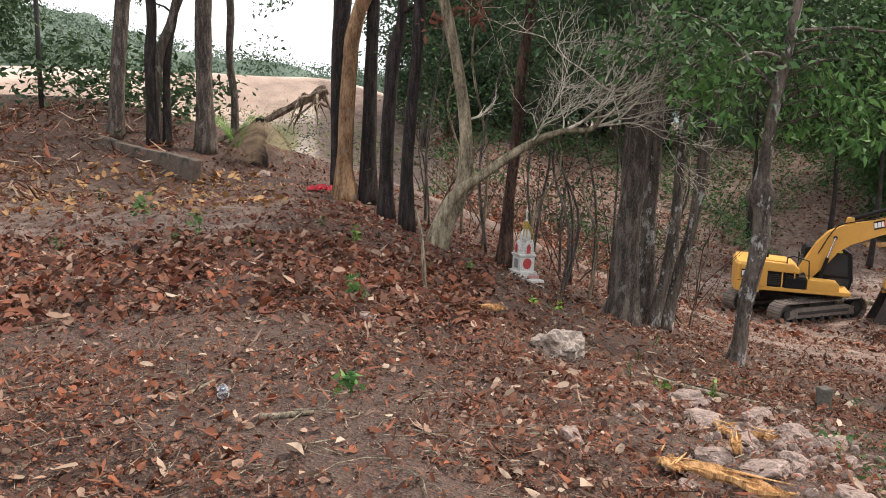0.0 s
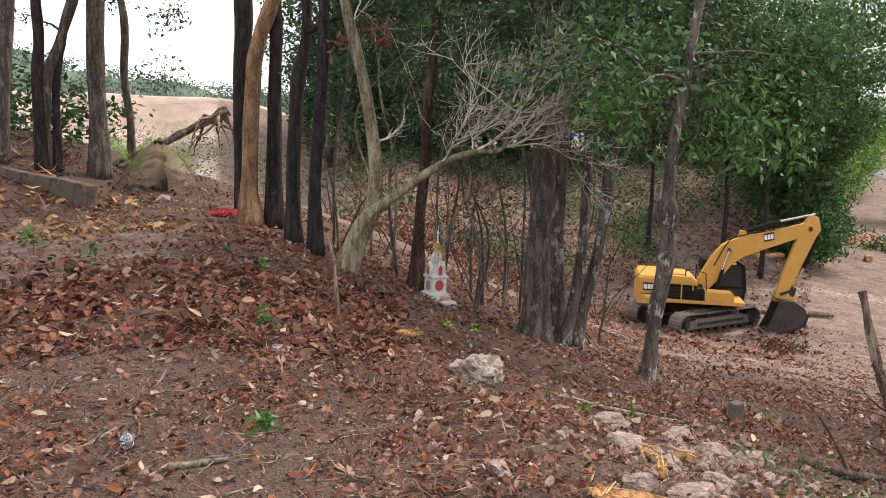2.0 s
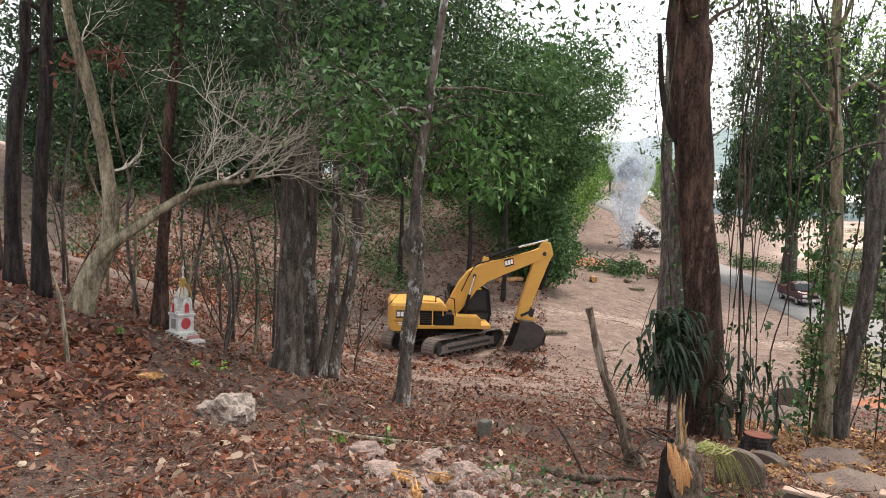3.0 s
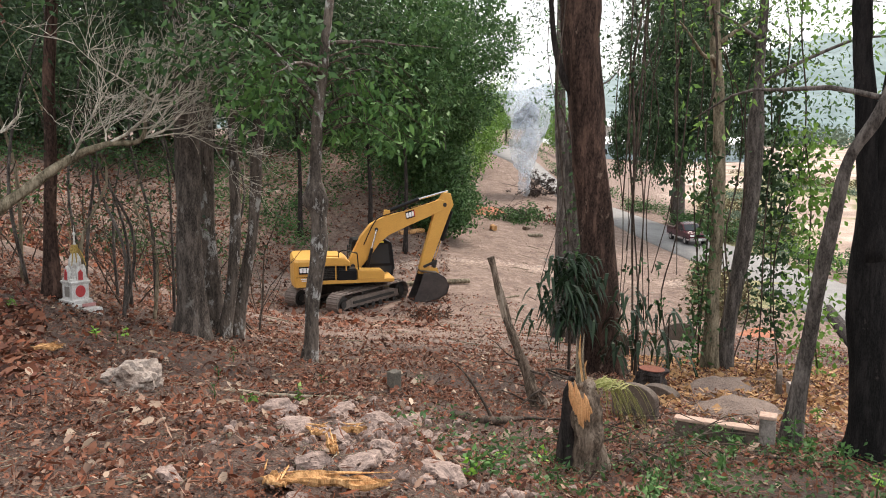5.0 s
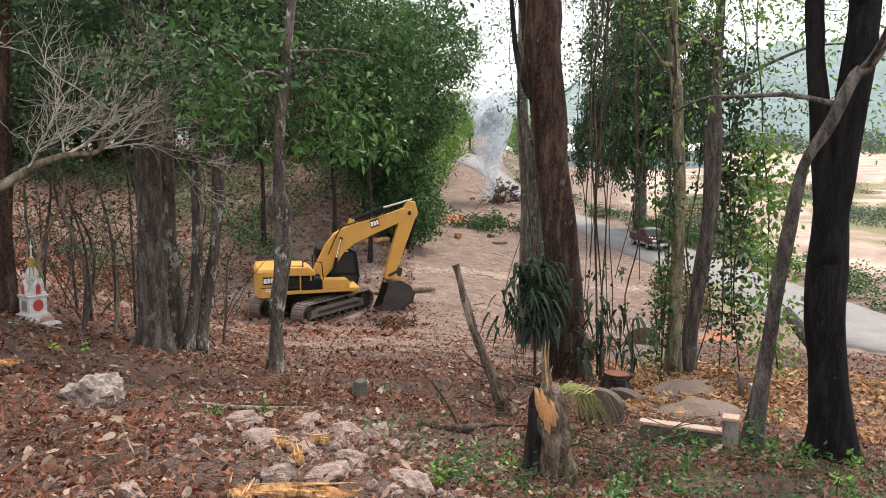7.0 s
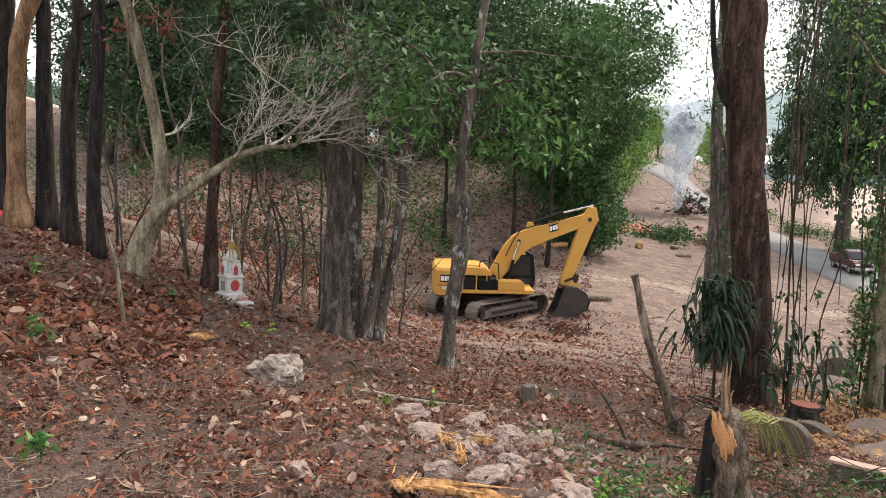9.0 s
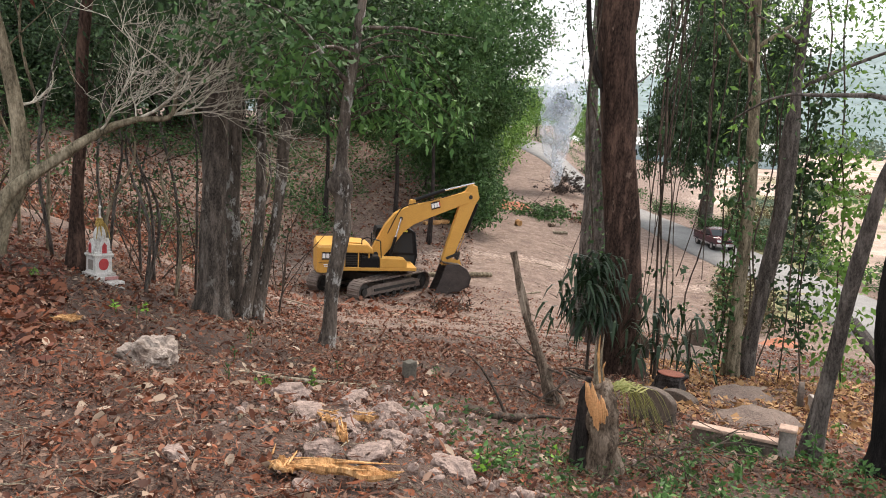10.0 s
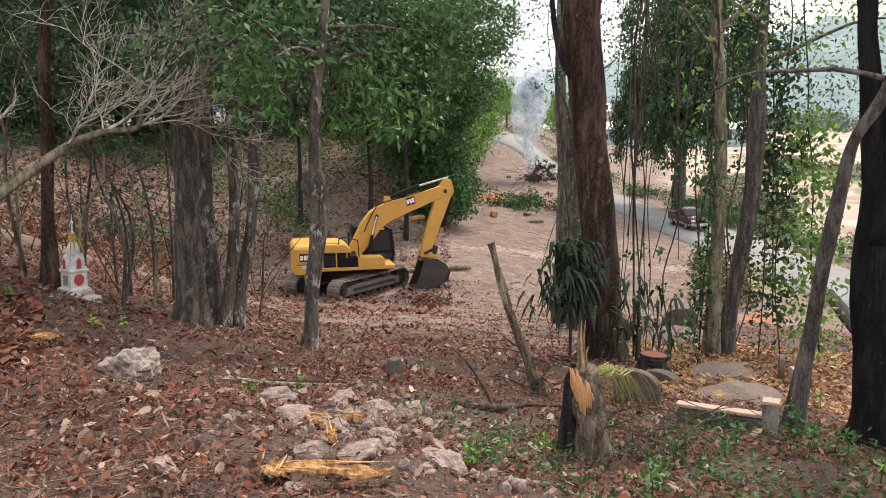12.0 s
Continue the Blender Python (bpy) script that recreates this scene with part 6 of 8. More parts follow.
M["concrete_dark"] = mottled("concrete_dark", (0.06, 0.043, 0.033), (0.155, 0.115, 0.09), 5, 45, 0.9, 0.5, 0.01, stain=(0.04, 0.038, 0.03))
M["brick_pink"] = mottled("brick_pink", (0.38, 0.25, 0.19), (0.52, 0.37, 0.29), 6, 45, 0.9, 0.4, 0.006)
M["dusty_soil"] = mottled("dusty_soil", (0.075, 0.052, 0.042), (0.20, 0.145, 0.118), 5, 34, 0.95, 0.9, 0.03)
graves()


def cut_stump():
    x, y = 8.2, 8.45
    root = thing("stump", "small sawn tree stump with red-brown top", "stump", pose(x, y, land(x, y), 0, 4, 0))
    part("trunk", tube(bmesh.new(), [(0, 0, -0.15, 0.26), (0, 0, 0.05, 0.21), (0.01, 0, 0.2, 0.2), (0.01, 0, 0.27, 0.2)], 14, rings=8, rough=0.2, flare=0.4), "bark_dark", root)
    part("cut_face", rod(bmesh.new(), (0.01, 0, 0.27), (0.01, 0, 0.278), 0.185, sides=20), "red_wood", root)


M["red_wood"] = mottled("red_wood", (0.16, 0.05, 0.03), (0.30, 0.10, 0.06), 8, 50, 0.9, 0.4)
cut_stump()


def planter():
    """Horseshoe-shaped concrete kerb round a bed of dark soil, with a wall stub."""
    cx, cy = -8.7, 11.75
    z = land(cx, cy)
    root = thing("planter", "horseshoe-shaped concrete kerb round bare dark soil", "planter", pose(cx, cy, z, 0, 0, 30))
    rows = [(1.15 * math.cos(a) - 0.15, 1.35 * math.sin(a) * (1.0 if a > 0 else 1.15), 0.03, 0.13) for a in np.linspace(-2.0, 1.75, 14)]
    part("kerb", tube(bmesh.new(), rows, 8, rings=44, rough=0.06), "concrete_pale", root, smooth=True)
    mound("soil_bed", root, -0.15, 0, 0.0, 1.08, 1.3, 0.07, 0, "dark_soil", 1.0)
    root = thing("wall_stub", "broken piece of plastered concrete wall", "wall", pose(-8.75, 10.15, land(-8.75, 10.15), 0, 0, 55))
    part("block", box(bmesh.new(), (-0.5, 0.1, 0.15), (1.15, 0.22, 0.5), bevel=0.03), "concrete_pale", root)
    x, y = -11.2, 14.0
    root = thing("wall_stub", "low mossy concrete wall with a post behind the kerb", "wall", pose(x, y, land(x, y), 0, 0, 25))
    part("wall_face", box(bmesh.new(), (-0.4, 0, 0.15), (2.2, 0.2, 0.7), bevel=0.03), "concrete", root)
    part("corner_post", box(bmesh.new(), (0.8, 0, 0.2), (0.3, 0.3, 0.85), bevel=0.04), "concrete", root)


M["dark_soil"] = mottled("dark_soil", (0.03, 0.024, 0.02), (0.075, 0.058, 0.048), 5, 60, 0.95, 0.8, 0.02)
planter()


def retaining_wall():
    """Low concrete wall that steps down along the mound's edge."""
    pts = [(-7.4, 16.75, 0.14), (-6.75, 16.4, 0.16), (-6.1, 16.05, 0.24), (-5.55, 15.75, 0.34), (-4.95, 15.4, 0.42)]
    root = thing("retaining_wall", "low weathered concrete wall along the mound's edge", "wall", pose(-4.9, 15.45, land(-4.9, 15.45)))
    for (ax, ay, h), (bx, by, h2) in zip(pts, pts[1:]):
        ln, yaw = math.hypot(bx - ax, by - ay), math.degrees(math.atan2(by - ay, bx - ax))
        za, zb = land(ax, ay) + h, land(bx, by) + h2
        pitch = -math.degrees(math.atan2(zb - za, ln))
        bm = box(bmesh.new(), (ln / 2, 0, -0.5), (ln * 1.03, 0.2, 1.0), bevel=0.025)
        ob = part("panel", bm, "concrete_dark", root)
        ob.matrix_basis = root.matrix_world.inverted() @ pose(ax, ay, za, 0, pitch, yaw)


retaining_wall()


def red_cloth():
    x, y = -2.62, 15.55
    root = thing("mat", "crumpled bright red plastic sheet lying on the ground", "sheet", pose(x, y, land(x, y), 0, 0, 10))
    bm = bmesh.new()
    n = 12
    grid = [[bm.verts.new(((i / n - 0.5) * 0.55, (j / n - 0.5) * 0.4, 0.05 + 0.11 * abs(noise.noise((i * 0.45, j * 0.45, 2))) * 1.6)) for j in range(n + 1)] for i in range(n + 1)]
    for i in range(n):
        for j in range(n):
            bm.faces.new((grid[i][j], grid[i + 1][j], grid[i + 1][j + 1], grid[i][j + 1]))
    res = bmesh.ops.solidify(bm, geom=bm.faces[:], thickness=0.012)
    part("sheet", bm, "plastic_red", root)


red_cloth()

# ---------------------------------------------------------------- the splintered stump and snag


M["wood_torn"] = mottled("wood_torn", (0.44, 0.20, 0.075), (0.64, 0.34, 0.15), 9, 70, 0.8, 0.4, 0.01)


def split_stump():
    x, y = 3.665, 4.38
    z = land(x, y)
    root = thing("stump", "splintered tree stump with torn orange wood", "stump", pose(x, y, z, 0, 0, 0))
    part("trunk", tube(bmesh.new(), [(0, 0, -0.15, 0.17), (0.0, 0, 0.1, 0.125), (-0.02, 0.01, 0.32, 0.108), (-0.04, 0.03, 0.52, 0.1), (-0.06, 0.05, 0.68, 0.075)], 22, rings=30, rough=0.17, flare=0.6, seed=3), "bark_rot", root, smooth=True)
    part("dark_bark", tube(bmesh.new(), [(-0.12, 0.09, -0.1, 0.08), (-0.12, 0.1, 0.3, 0.055), (-0.115, 0.09, 0.58, 0.04), (-0.11, 0.08, 0.7, 0.02)], 12, rings=14, rough=0.25, seed=5), "bark_dark", root, smooth=True)
    rng = random.Random(4)
    # fibres side by side, tall at one edge and torn away towards the other
    for k in range(11):
        u = k / 10
        top, low = 0.75 - 0.17 * u + rng.uniform(-0.05, 0.03), 0.56 - 0.16 * math.sin(u * 2.6) + rng.uniform(-0.03, 0.03)
        px = -0.085 + 0.135 * u
        rows = [(px + 0.015, -0.012 * math.sin(u * 3.1), low, 0.006), (px + 0.006, -0.02 * math.sin(u * 3.1), low + (top - low) * 0.35, 0.014), (px, -0.012, low + (top - low) * 0.75, 0.012), (px - 0.012, 0.0, top, 0.003)]
        ob = part("torn_fibre", tube(bmesh.new(), rows, 6, rings=12, rough=0.22, seed=40 + k), "wood_torn", root, "fresh torn orange wood")
        ob.matrix_basis = pose(-0.115, -0.045, 0.0, 4, 0, -40)
    for k in range(4):
        dx, h = -0.13 + 0.03 * k, rng.uniform(0.05, 0.3)
        part("splinter", tube(bmesh.new(), [(dx * 0.8, 0.01 * k, 0.66, 0.02), (dx, 0.012 * k, 0.72 + h * 0.5, 0.012), (dx * 1.1, 0.0, 0.76 + h, 0.002)], 5, rings=6, rough=0.2, seed=k), "wood_fresh" if k % 2 else "twig", root)
    # tuft of half-dry grass-like blades hanging from its crown
    rng2 = np.random.default_rng(9)
    bm = bmesh.new()
    for k in range(70):
        a, ln = rng2.uniform(-1.3, 1.1), rng2.uniform(0.25, 0.6)
        p0 = np.array([0.1 + rng2.normal() * 0.05, rng2.normal() * 0.05, 0.62])
        d = np.array([math.cos(a), math.sin(a) * 0.6, 0])
        side = np.array([-d[1], d[0], 0]) * 0.008
        prev = None
        for s in np.linspace(0, 1, 6):
            c = p0 + d * ln * s * 0.75 + np.array([0, 0, 0.22 * s - 0.75 * ln * s * s * 1.5])
            w = 1 - 0.85 * s
            pair = (bm.verts.new(c - side * w), bm.verts.new(c + side * w))
            if prev:
                bm.faces.new((prev[0], prev[1], pair[1], pair[0]))
            prev = pair
    part("grass_tuft", bm, "grass_blade", root, "half-dry arching grass blades")
    # brush at its foot
    bm = bmesh.new()
    for k in range(60):
        p = (0.45 + rng2.normal() * 0.25, rng2.normal() * 0.25, rng2.uniform(0.02, 0.25))
        tube(bm, branch_rows(rng2, p, (rng2.normal(), rng2.normal(), 0.25), rng2.uniform(0.3, 0.7), 0.006, 0.6, 0.5, 4), 4, rings=5, rough=0, seed=k)
    tagged(part("brushwood", bm, "twig_dark"), "tangle of thin dead brushwood beside the stump", "brushwood", kind="stuff").matrix_world = pose(x, y, z)


split_stump()


def snag():
    x, y = 4.95, 6.72
    z = land(x, y)
    root = thing("snag", "leaning dead broken tree stem without a crown", "dead tree", pose(x, y, z))
    rows = [(4.95, 6.72, -1.27, 0.072), (4.82, 6.81, -0.83, 0.05), (4.67, 6.92, -0.35, 0.042), (4.52, 7.04, 0.32, 0.035)]
    part("stem", tube(bmesh.new(), [(a - x, b - y, c - z, r) for a, b, c, r in rows], 12, rings=24, rough=0.3, flare=0.5, seed=4), "bark_rot", root)
    rng = np.random.default_rng(2)
    for k in range(9):
        p = (rng.normal() * 0.12, rng.normal() * 0.12, rng.uniform(0.0, 0.45))
        part("twig", tube(bmesh.new(), branch_rows(rng, p, (rng.normal(), rng.normal(), 0.3), 0.8, 0.014, 0.5, 0.4), 5, rings=7, seed=k), "twig_dark", root)


snag()

# ---------------------------------------------------------------- the bare leaning tree


M["twig_pale"] = bark("twig_pale", (0.60, 0.54, 0.44), (0.85, 0.79, 0.67), None, 0.5, 20, 0.3)


def bare_tree():
    pa = [(-0.33, 12.0, -0.36, 0.167), (-0.11, 12.01, 0.08, 0.141), (0.11, 12.01, 0.66, 0.108), (0.09, 12.01, 1.53, 0.091), (-0.08, 12.01, 2.47, 0.083), (-0.23, 12.0, 3.08, 0.075), (-0.38, 12.0, 3.76, 0.067), (-0.5, 12.0, 5.2, 0.04)]
    pb = [(-0.4, 11.95, -0.4, 0.11), (-0.1, 11.9, 0.32, 0.085), (0.44, 11.85, 0.80, 0.07), (1.03, 11.8, 1.22, 0.058), (1.5, 11.75, 1.42, 0.042), (1.95, 11.7, 1.5, 0.032), (2.02, 11.7, 2.05, 0.02)]
    x, y = pa[0][:2]
    z = land(x, y)
    root = thing("tree", "bare forked tree with pale twisted branches and no leaves", "tree", pose(x, y, z))
    loc = lambda rows: [(a - x, b - y, c - z, r) for a, b, c, r in rows]
    a, b = loc(pa), loc(pb)
    a[0] = (a[0][0], a[0][1], -0.15, a[0][3])
    b[0] = (b[0][0], b[0][1], -0.15, b[0][3])
    part("trunk", tube(bmesh.new(), a, 14, rings=34, rough=0.14, flare=0.6, seed=1), "bark_pale", root, smooth=True)
    part("trunk", tube(bmesh.new(), b, 12, rings=34, rough=0.14, flare=0.4, seed=2), "bark_pale", root, smooth=True)
    rng = np.random.default_rng(33)
    fine = bmesh.new()

    def spread(p, d, ln, r, level):
        rows = branch_rows(rng, p, d, ln * 1.2, r * 0.75, 0.48, -0.22, 6)
        if level == 0:
            part("branch", tube(bmesh.new(), rows, 7, rings=16, rough=0.12, seed=int(ln * 100)), "twig_pale", root, smooth=True)
        else:
            tube(fine, rows, 4 if level > 1 else 5, rings=7 if level > 1 else 9, rough=0, seed=1)
        if level >= 3:
            return
        for k in range((6, 4, 3)[level]):
            q = rows[1 + k % 5]
            e = np.array(rows[-1][:3]) - np.array(rows[0][:3])
            e = e / np.linalg.norm(e) + rng.normal(size=3) * np.array([0.65, 0.4, 0.45]) + np.array([0.5, 0, 0.08])
            spread(q[:3], e, ln * rng.uniform(0.45, 0.8), max(r * 0.5, 0.004), level + 1)

    for at, d, ln, r in (
        (4, (0.9, -0.1, 0.35), 1.4, 0.03), (5, (1.0, 0.0, 0.2), 1.7, 0.026), (6, (0.4, 0.1, 0.9), 1.0, 0.022), (6, (1.0, 0.2, 0.25), 1.5, 0.022),
        (3, (0.5, -0.2, 0.9), 1.0, 0.022), (6, (-0.7, 0.1, 0.6), 1.1, 0.018), (5, (0.9, 0.1, 0.15), 1.3, 0.016), (4, (-0.3, 0, 0.9), 0.9, 0.016), (6, (0.9, 0.1, 0.7), 1.5, 0.02), (5, (0.7, -0.1, 0.8), 1.4, 0.02)):
        spread(b[at][:3], d, ln, r, 0)
    for at, d, ln, r in ((3, (0.8, 0, 0.3), 0.5, 0.03), (5, (0.7, 0.2, 0.8), 1.2, 0.02), (6, (-0.8, 0, 0.7), 1.0, 0.02)):
        spread(a[at][:3], d, ln, r, 1)
    tagged(part("twigwork", fine, "twig_pale", root, "fine bare pale twigs"), kind="stuff")
    # a spray of withered red leaves high on the stem
    v, q = foliage(np.random.default_rng(4), [(a[5][0] + 0.25, 0, a[5][2] + 0.1), (a[5][0] - 0.15, 0, a[5][2] - 0.15), (a[5][0] + 0.45, 0, a[5][2] - 0.05)], 0.12, 26, 0.13)
    arrays("withered_leaves", v, q, "leaf_red", root, "withered red-brown leaves")


bare_tree()


def saplings():
    """Thin whips and undergrowth stems between the trunks."""
    rng = np.random.default_rng(31)
    spots = [(0.47, 14.06), (0.55, 13.9), (1.25, 13.4), (1.3, 12.9), (1.9, 13.8), (2.1, 14.4), (2.25, 13.3), (2.0, 15.2), (-0.6, 15.5), (0.1, 15.0), (1.6, 15.8), (3.9, 14.6), (4.4, 16.2), (3.0, 15.5), (2.4, 13.9), (0.9, 16.5), (2.9, 13.0), (1.75, 12.9)]
    for k, (x, y) in enumerate(spots):
        z = land(x, y)
        root = thing("sapling", "thin whip-like sapling with sparse leaves", "sapling", pose(x, y, z), group="saplings")
        h = rng.uniform(2.5, 5.5)
        rows = [(0, 0, -0.1, 0.03), (rng.normal() * 0.1, rng.normal() * 0.1, h * 0.33, 0.025), (rng.normal() * 0.3, rng.normal() * 0.2, h * 0.66, 0.018), (rng.normal() * 0.5, rng.normal() * 0.3, h, 0.006)]
        part("stem", tube(bmesh.new(), rows, 6, rings=14, rough=0.1, seed=k), "bark_grey" if k % 3 else "bark_pale", root, smooth=True)
        line = spline(rows, 20)
        tips = []
        for j in range(5):
            p = line[rng.integers(6, 19)]
            b = branch_rows(rng, p[:3], (rng.normal(), rng.normal() * 0.7, 0.5), rng.uniform(0.5, 1.2), 0.009)
            part("twig", tube(bmesh.new(), b, 4, rings=7, rough=0, seed=j), "twig_dark", root)
            tips += [b[-1][:3], b[-3][:3]]
        v, q = foliage(rng, tips, 0.16, 14 if k % 2 else 7, 0.1)
        arrays("leaves", v, q, "leaf_dark" if k % 3 else "leaf_mid", root)


saplings()


def understorey():
    """Tangled thin growth between the trunks on the gully's side."""
    rng = np.random.default_rng(91)
    green, dry = [], []
    for _ in range(300):
        az, r = rng.uniform(-4, 17), rng.uniform(14.5, 44)
        x, y = r * math.sin(radians(az)), r * math.cos(radians(az))
        if noise.noise((x * 0.35, y * 0.35, 6.0)) < -0.05:
            continue
        h = rng.uniform(0.1, 3.2) * rng.uniform(0.4, 1)
        (dry if rng.random() < 0.4 else green).append((x, y, land(x, y) + h))
    for name, pts, leaf, label in (("understorey", green, "leaf_dark", "dark leafy undergrowth between the trunks"), ("dry_understorey", dry, "leaf_withered", "withered brown undergrowth between the trunks")):
        v, q = foliage(rng, pts, 0.3, 18, 0.11, 0.5)
        tagged(arrays(name, v, q, leaf), label, "undergrowth", kind="stuff")
    bm = bmesh.new()
    for k in range(90):
        az, r = rng.uniform(-3, 17), rng.uniform(13.5, 30)
        x, y = r * math.sin(radians(az)), r * math.cos(radians(az))
        tube(bm, branch_rows(rng, (x, y, land(x, y) - 0.05), (rng.normal() * 0.45, rng.normal() * 0.3, 1.0), rng.uniform(1.0, 4.0), rng.uniform(0.008, 0.022), 0.35, 0.1, 5), 4, rings=8, rough=0, seed=k)
    tagged(part("thin_stems", bm, "twig_dark"), "thin bare stems tangled between the trunks", "undergrowth", kind="stuff")


understorey()

# ---------------------------------------------------------------- pickup truck, shed, far clutter


def pickup(x, y, heading):
    z = height(x, y) + 0.17
    root = thing("pickup_truck", "dark red pickup truck parked at the roadside", "truck", pose(x, y, z, 0, 0, heading))
    bm = bmesh.new()
    plate(bm, [(2.45, 0.38), (2.5, 0.75), (2.35, 0.95), (1.15, 1.06), (-2.45, 1.02), (-2.5, 0.45), (-1.9, 0.36), (1.9, 0.34)], -0.85, 0.85, 0.07)
    part("body", bm, "car_red", root)
    bm = bmesh.new()
    plate(bm, [(1.2, 1.02), (0.55, 1.6), (-0.75, 1.64), (-0.95, 1.02)], -0.74, 0.74, 0.06)
    cab = part("cab", bm, "car_red", root)
    for s in (-0.745, 0.735):
        part("side_window", plate(bmesh.new(), [(0.95, 1.1), (0.5, 1.53), (-0.1, 1.55), (-0.1, 1.1)], s, s + 0.01), "glass", cab)
        part("side_window", plate(bmesh.new(), [(-0.18, 1.1), (-0.18, 1.55), (-0.68, 1.56), (-0.8, 1.1)], s, s + 0.01), "glass", cab)
    part("windscreen", box(bmesh.new(), (0.9, 0, 1.33), (0.02, 1.3, 0.7), (0, -49, 0)), "glass", cab)
    part("rear_window", box(bmesh.new(), (-0.87, 0, 1.35), (0.02, 1.2, 0.42), (0, 18, 0)), "glass", cab)
    bm = bmesh.new()
    box(bm, (-1.7, 0, 0.85), (1.42, 1.4, 0.1))
    part("bed_floor", bm, "machine_dark", root)
    for s in (-0.8, 0.8):
        part("bed_side", box(bmesh.new(), (-1.72, s, 1.06), (1.5, 0.07, 0.14), bevel=0.02), "car_red", root)
    part("lower_trim", box(bmesh.new(), (0, 0, 0.45), (4.7, 1.73, 0.14), bevel=0.03), "car_grey", root)
    part("bumper", box(bmesh.new(), (2.5, 0, 0.5), (0.16, 1.68, 0.22), bevel=0.05), "car_grey", root)
    part("grille", box(bmesh.new(), (2.46, 0, 0.8), (0.08, 0.9, 0.16), bevel=0.02), "machine_black", root)
    part("number_plate", box(bmesh.new(), (2.59, 0, 0.5), (0.015, 0.36, 0.13)), "decal_white", root)
    for s in (-0.62, 0.62):
        part("headlight", box(bmesh.new(), (2.44, s, 0.8), (0.1, 0.34, 0.18), bevel=0.03), "decal_white", root)
        part("mirror", box(bmesh.new(), (0.85, s * 1.42, 1.15), (0.1, 0.16, 0.14), bevel=0.03), "machine_black", root)
    for px in (1.55, -1.5):
        for s in (-0.78, 0.78):
            w = part("wheel", rod(bmesh.new(), (px, s - 0.11, 0.33), (px, s + 0.11, 0.33), 0.34, sides=24), "tyre", root)
            part("rim", rod(bmesh.new(), (px, s - 0.118, 0.33), (px, s + 0.118, 0.33), 0.19, sides=16), "car_grey", w)
    # things heaped in the bed
    part("load", box(bmesh.new(), (-1.5, 0.1, 1.12), (0.7, 0.7, 0.4), (0, 8, 20), 0.06), "concrete_pale", root, "pale sacks in the bed")


pickup(52.4, 50.0, -113.0)


def barrier(x, y, yaw):
    root = thing("road_barrier", "faded orange and white roadside barrier", "barrier", pose(x, y, land(x, y) + 0.1, 0, 0, yaw))
    for k in range(3):
        part("board", box(bmesh.new(), (0, 0, 0.25 + 0.27 * k), (1.3, 0.06, 0.2), bevel=0.01), "brick_pink" if k % 2 == 0 else "decal_white", root)
    for s in (-0.55, 0.55):
        part("leg", box(bmesh.new(), (s, 0, 0.38), (0.07, 0.3, 0.85), bevel=0.01), "brick_pink", root)


barrier(51.0, 45.5, 20)


def shed():
    root = thing("shed", "long low building with a white metal roof", "building", pose(172, 188, -8.3, 0, 0, 138))
    part("wall", box(bmesh.new(), (0, 0, 2.5), (70, 12, 5.2)), "shed_wall", root)
    for s in (-1, 1):
        part("roof", box(bmesh.new(), (0, s * 3.6, 6.1), (72, 7.6, 0.15), (s * -15, 0, 0)), "roof_sheet", root)
    for k in range(12):
        part("window", box(bmesh.new(), (-32 + 5.8 * k, 6.03, 2.8), (3.4, 0.1, 1.6)), "glass", root)
        part("window", box(bmesh.new(), (-32 + 5.8 * k, -6.03, 2.8), (3.4, 0.1, 1.6)), "glass", root)
    root = thing("house", "tall pale house among the far trees", "building", pose(182, 214, -8.3, 0, 0, 130))
    part("wall", box(bmesh.new(), (0, 0, 5), (16, 10, 10.5)), "whitewash", root)
    part("roof", tiers(bmesh.new(), [(9.5, 10.2), (9.4, 10.5), (2.0, 13.0)]), "roof_sheet", root)
    for k in range(4):
        for s in (-5.03, 5.03):
            part("window", box(bmesh.new(), (-6 + 4 * k, s, 7.2), (1.6, 0.1, 1.8)), "glass", root)


M["shed_wall"] = mottled("shed_wall", (0.30, 0.40, 0.44), (0.45, 0.55, 0.58), 0.3, 6, 0.8, 0.1)
shed()


def heap(label, x, y, w, h, leaf, count, seed, dark=0.35, size=0.28):
    """A heap of cut brush: crossing sticks with wilted leaves."""
    z = land(x, y)
    rng = np.random.default_rng(seed)
    root = thing("brush_heap", label, "brush heap", pose(x, y, z))
    bm = bmesh.new()
    for k in range(46):
        p = np.array([rng.normal() * w * 0.35, rng.normal() * w * 0.3, rng.uniform(0, h * 0.5)])
        tube(bm, branch_rows(rng, p, (rng.normal(), rng.normal(), rng.uniform(0, 0.7)), w * rng.uniform(0.3, 0.7), 0.03, 0.4, 0.3, 4), 4, rings=6, rough=0, seed=k)
    tagged(part("brushwood", bm, "twig_dark", root), kind="stuff")
    if leaf:
        c = np.stack([rng.normal(size=count) * w * 0.33, rng.normal(size=count) * w * 0.3, np.abs(rng.normal(size=count)) * h * 0.35 + 0.1], 1)
        v, q = foliage(rng, c, 0.2, 22, size)
        arrays("leaves", v, q, leaf, root)


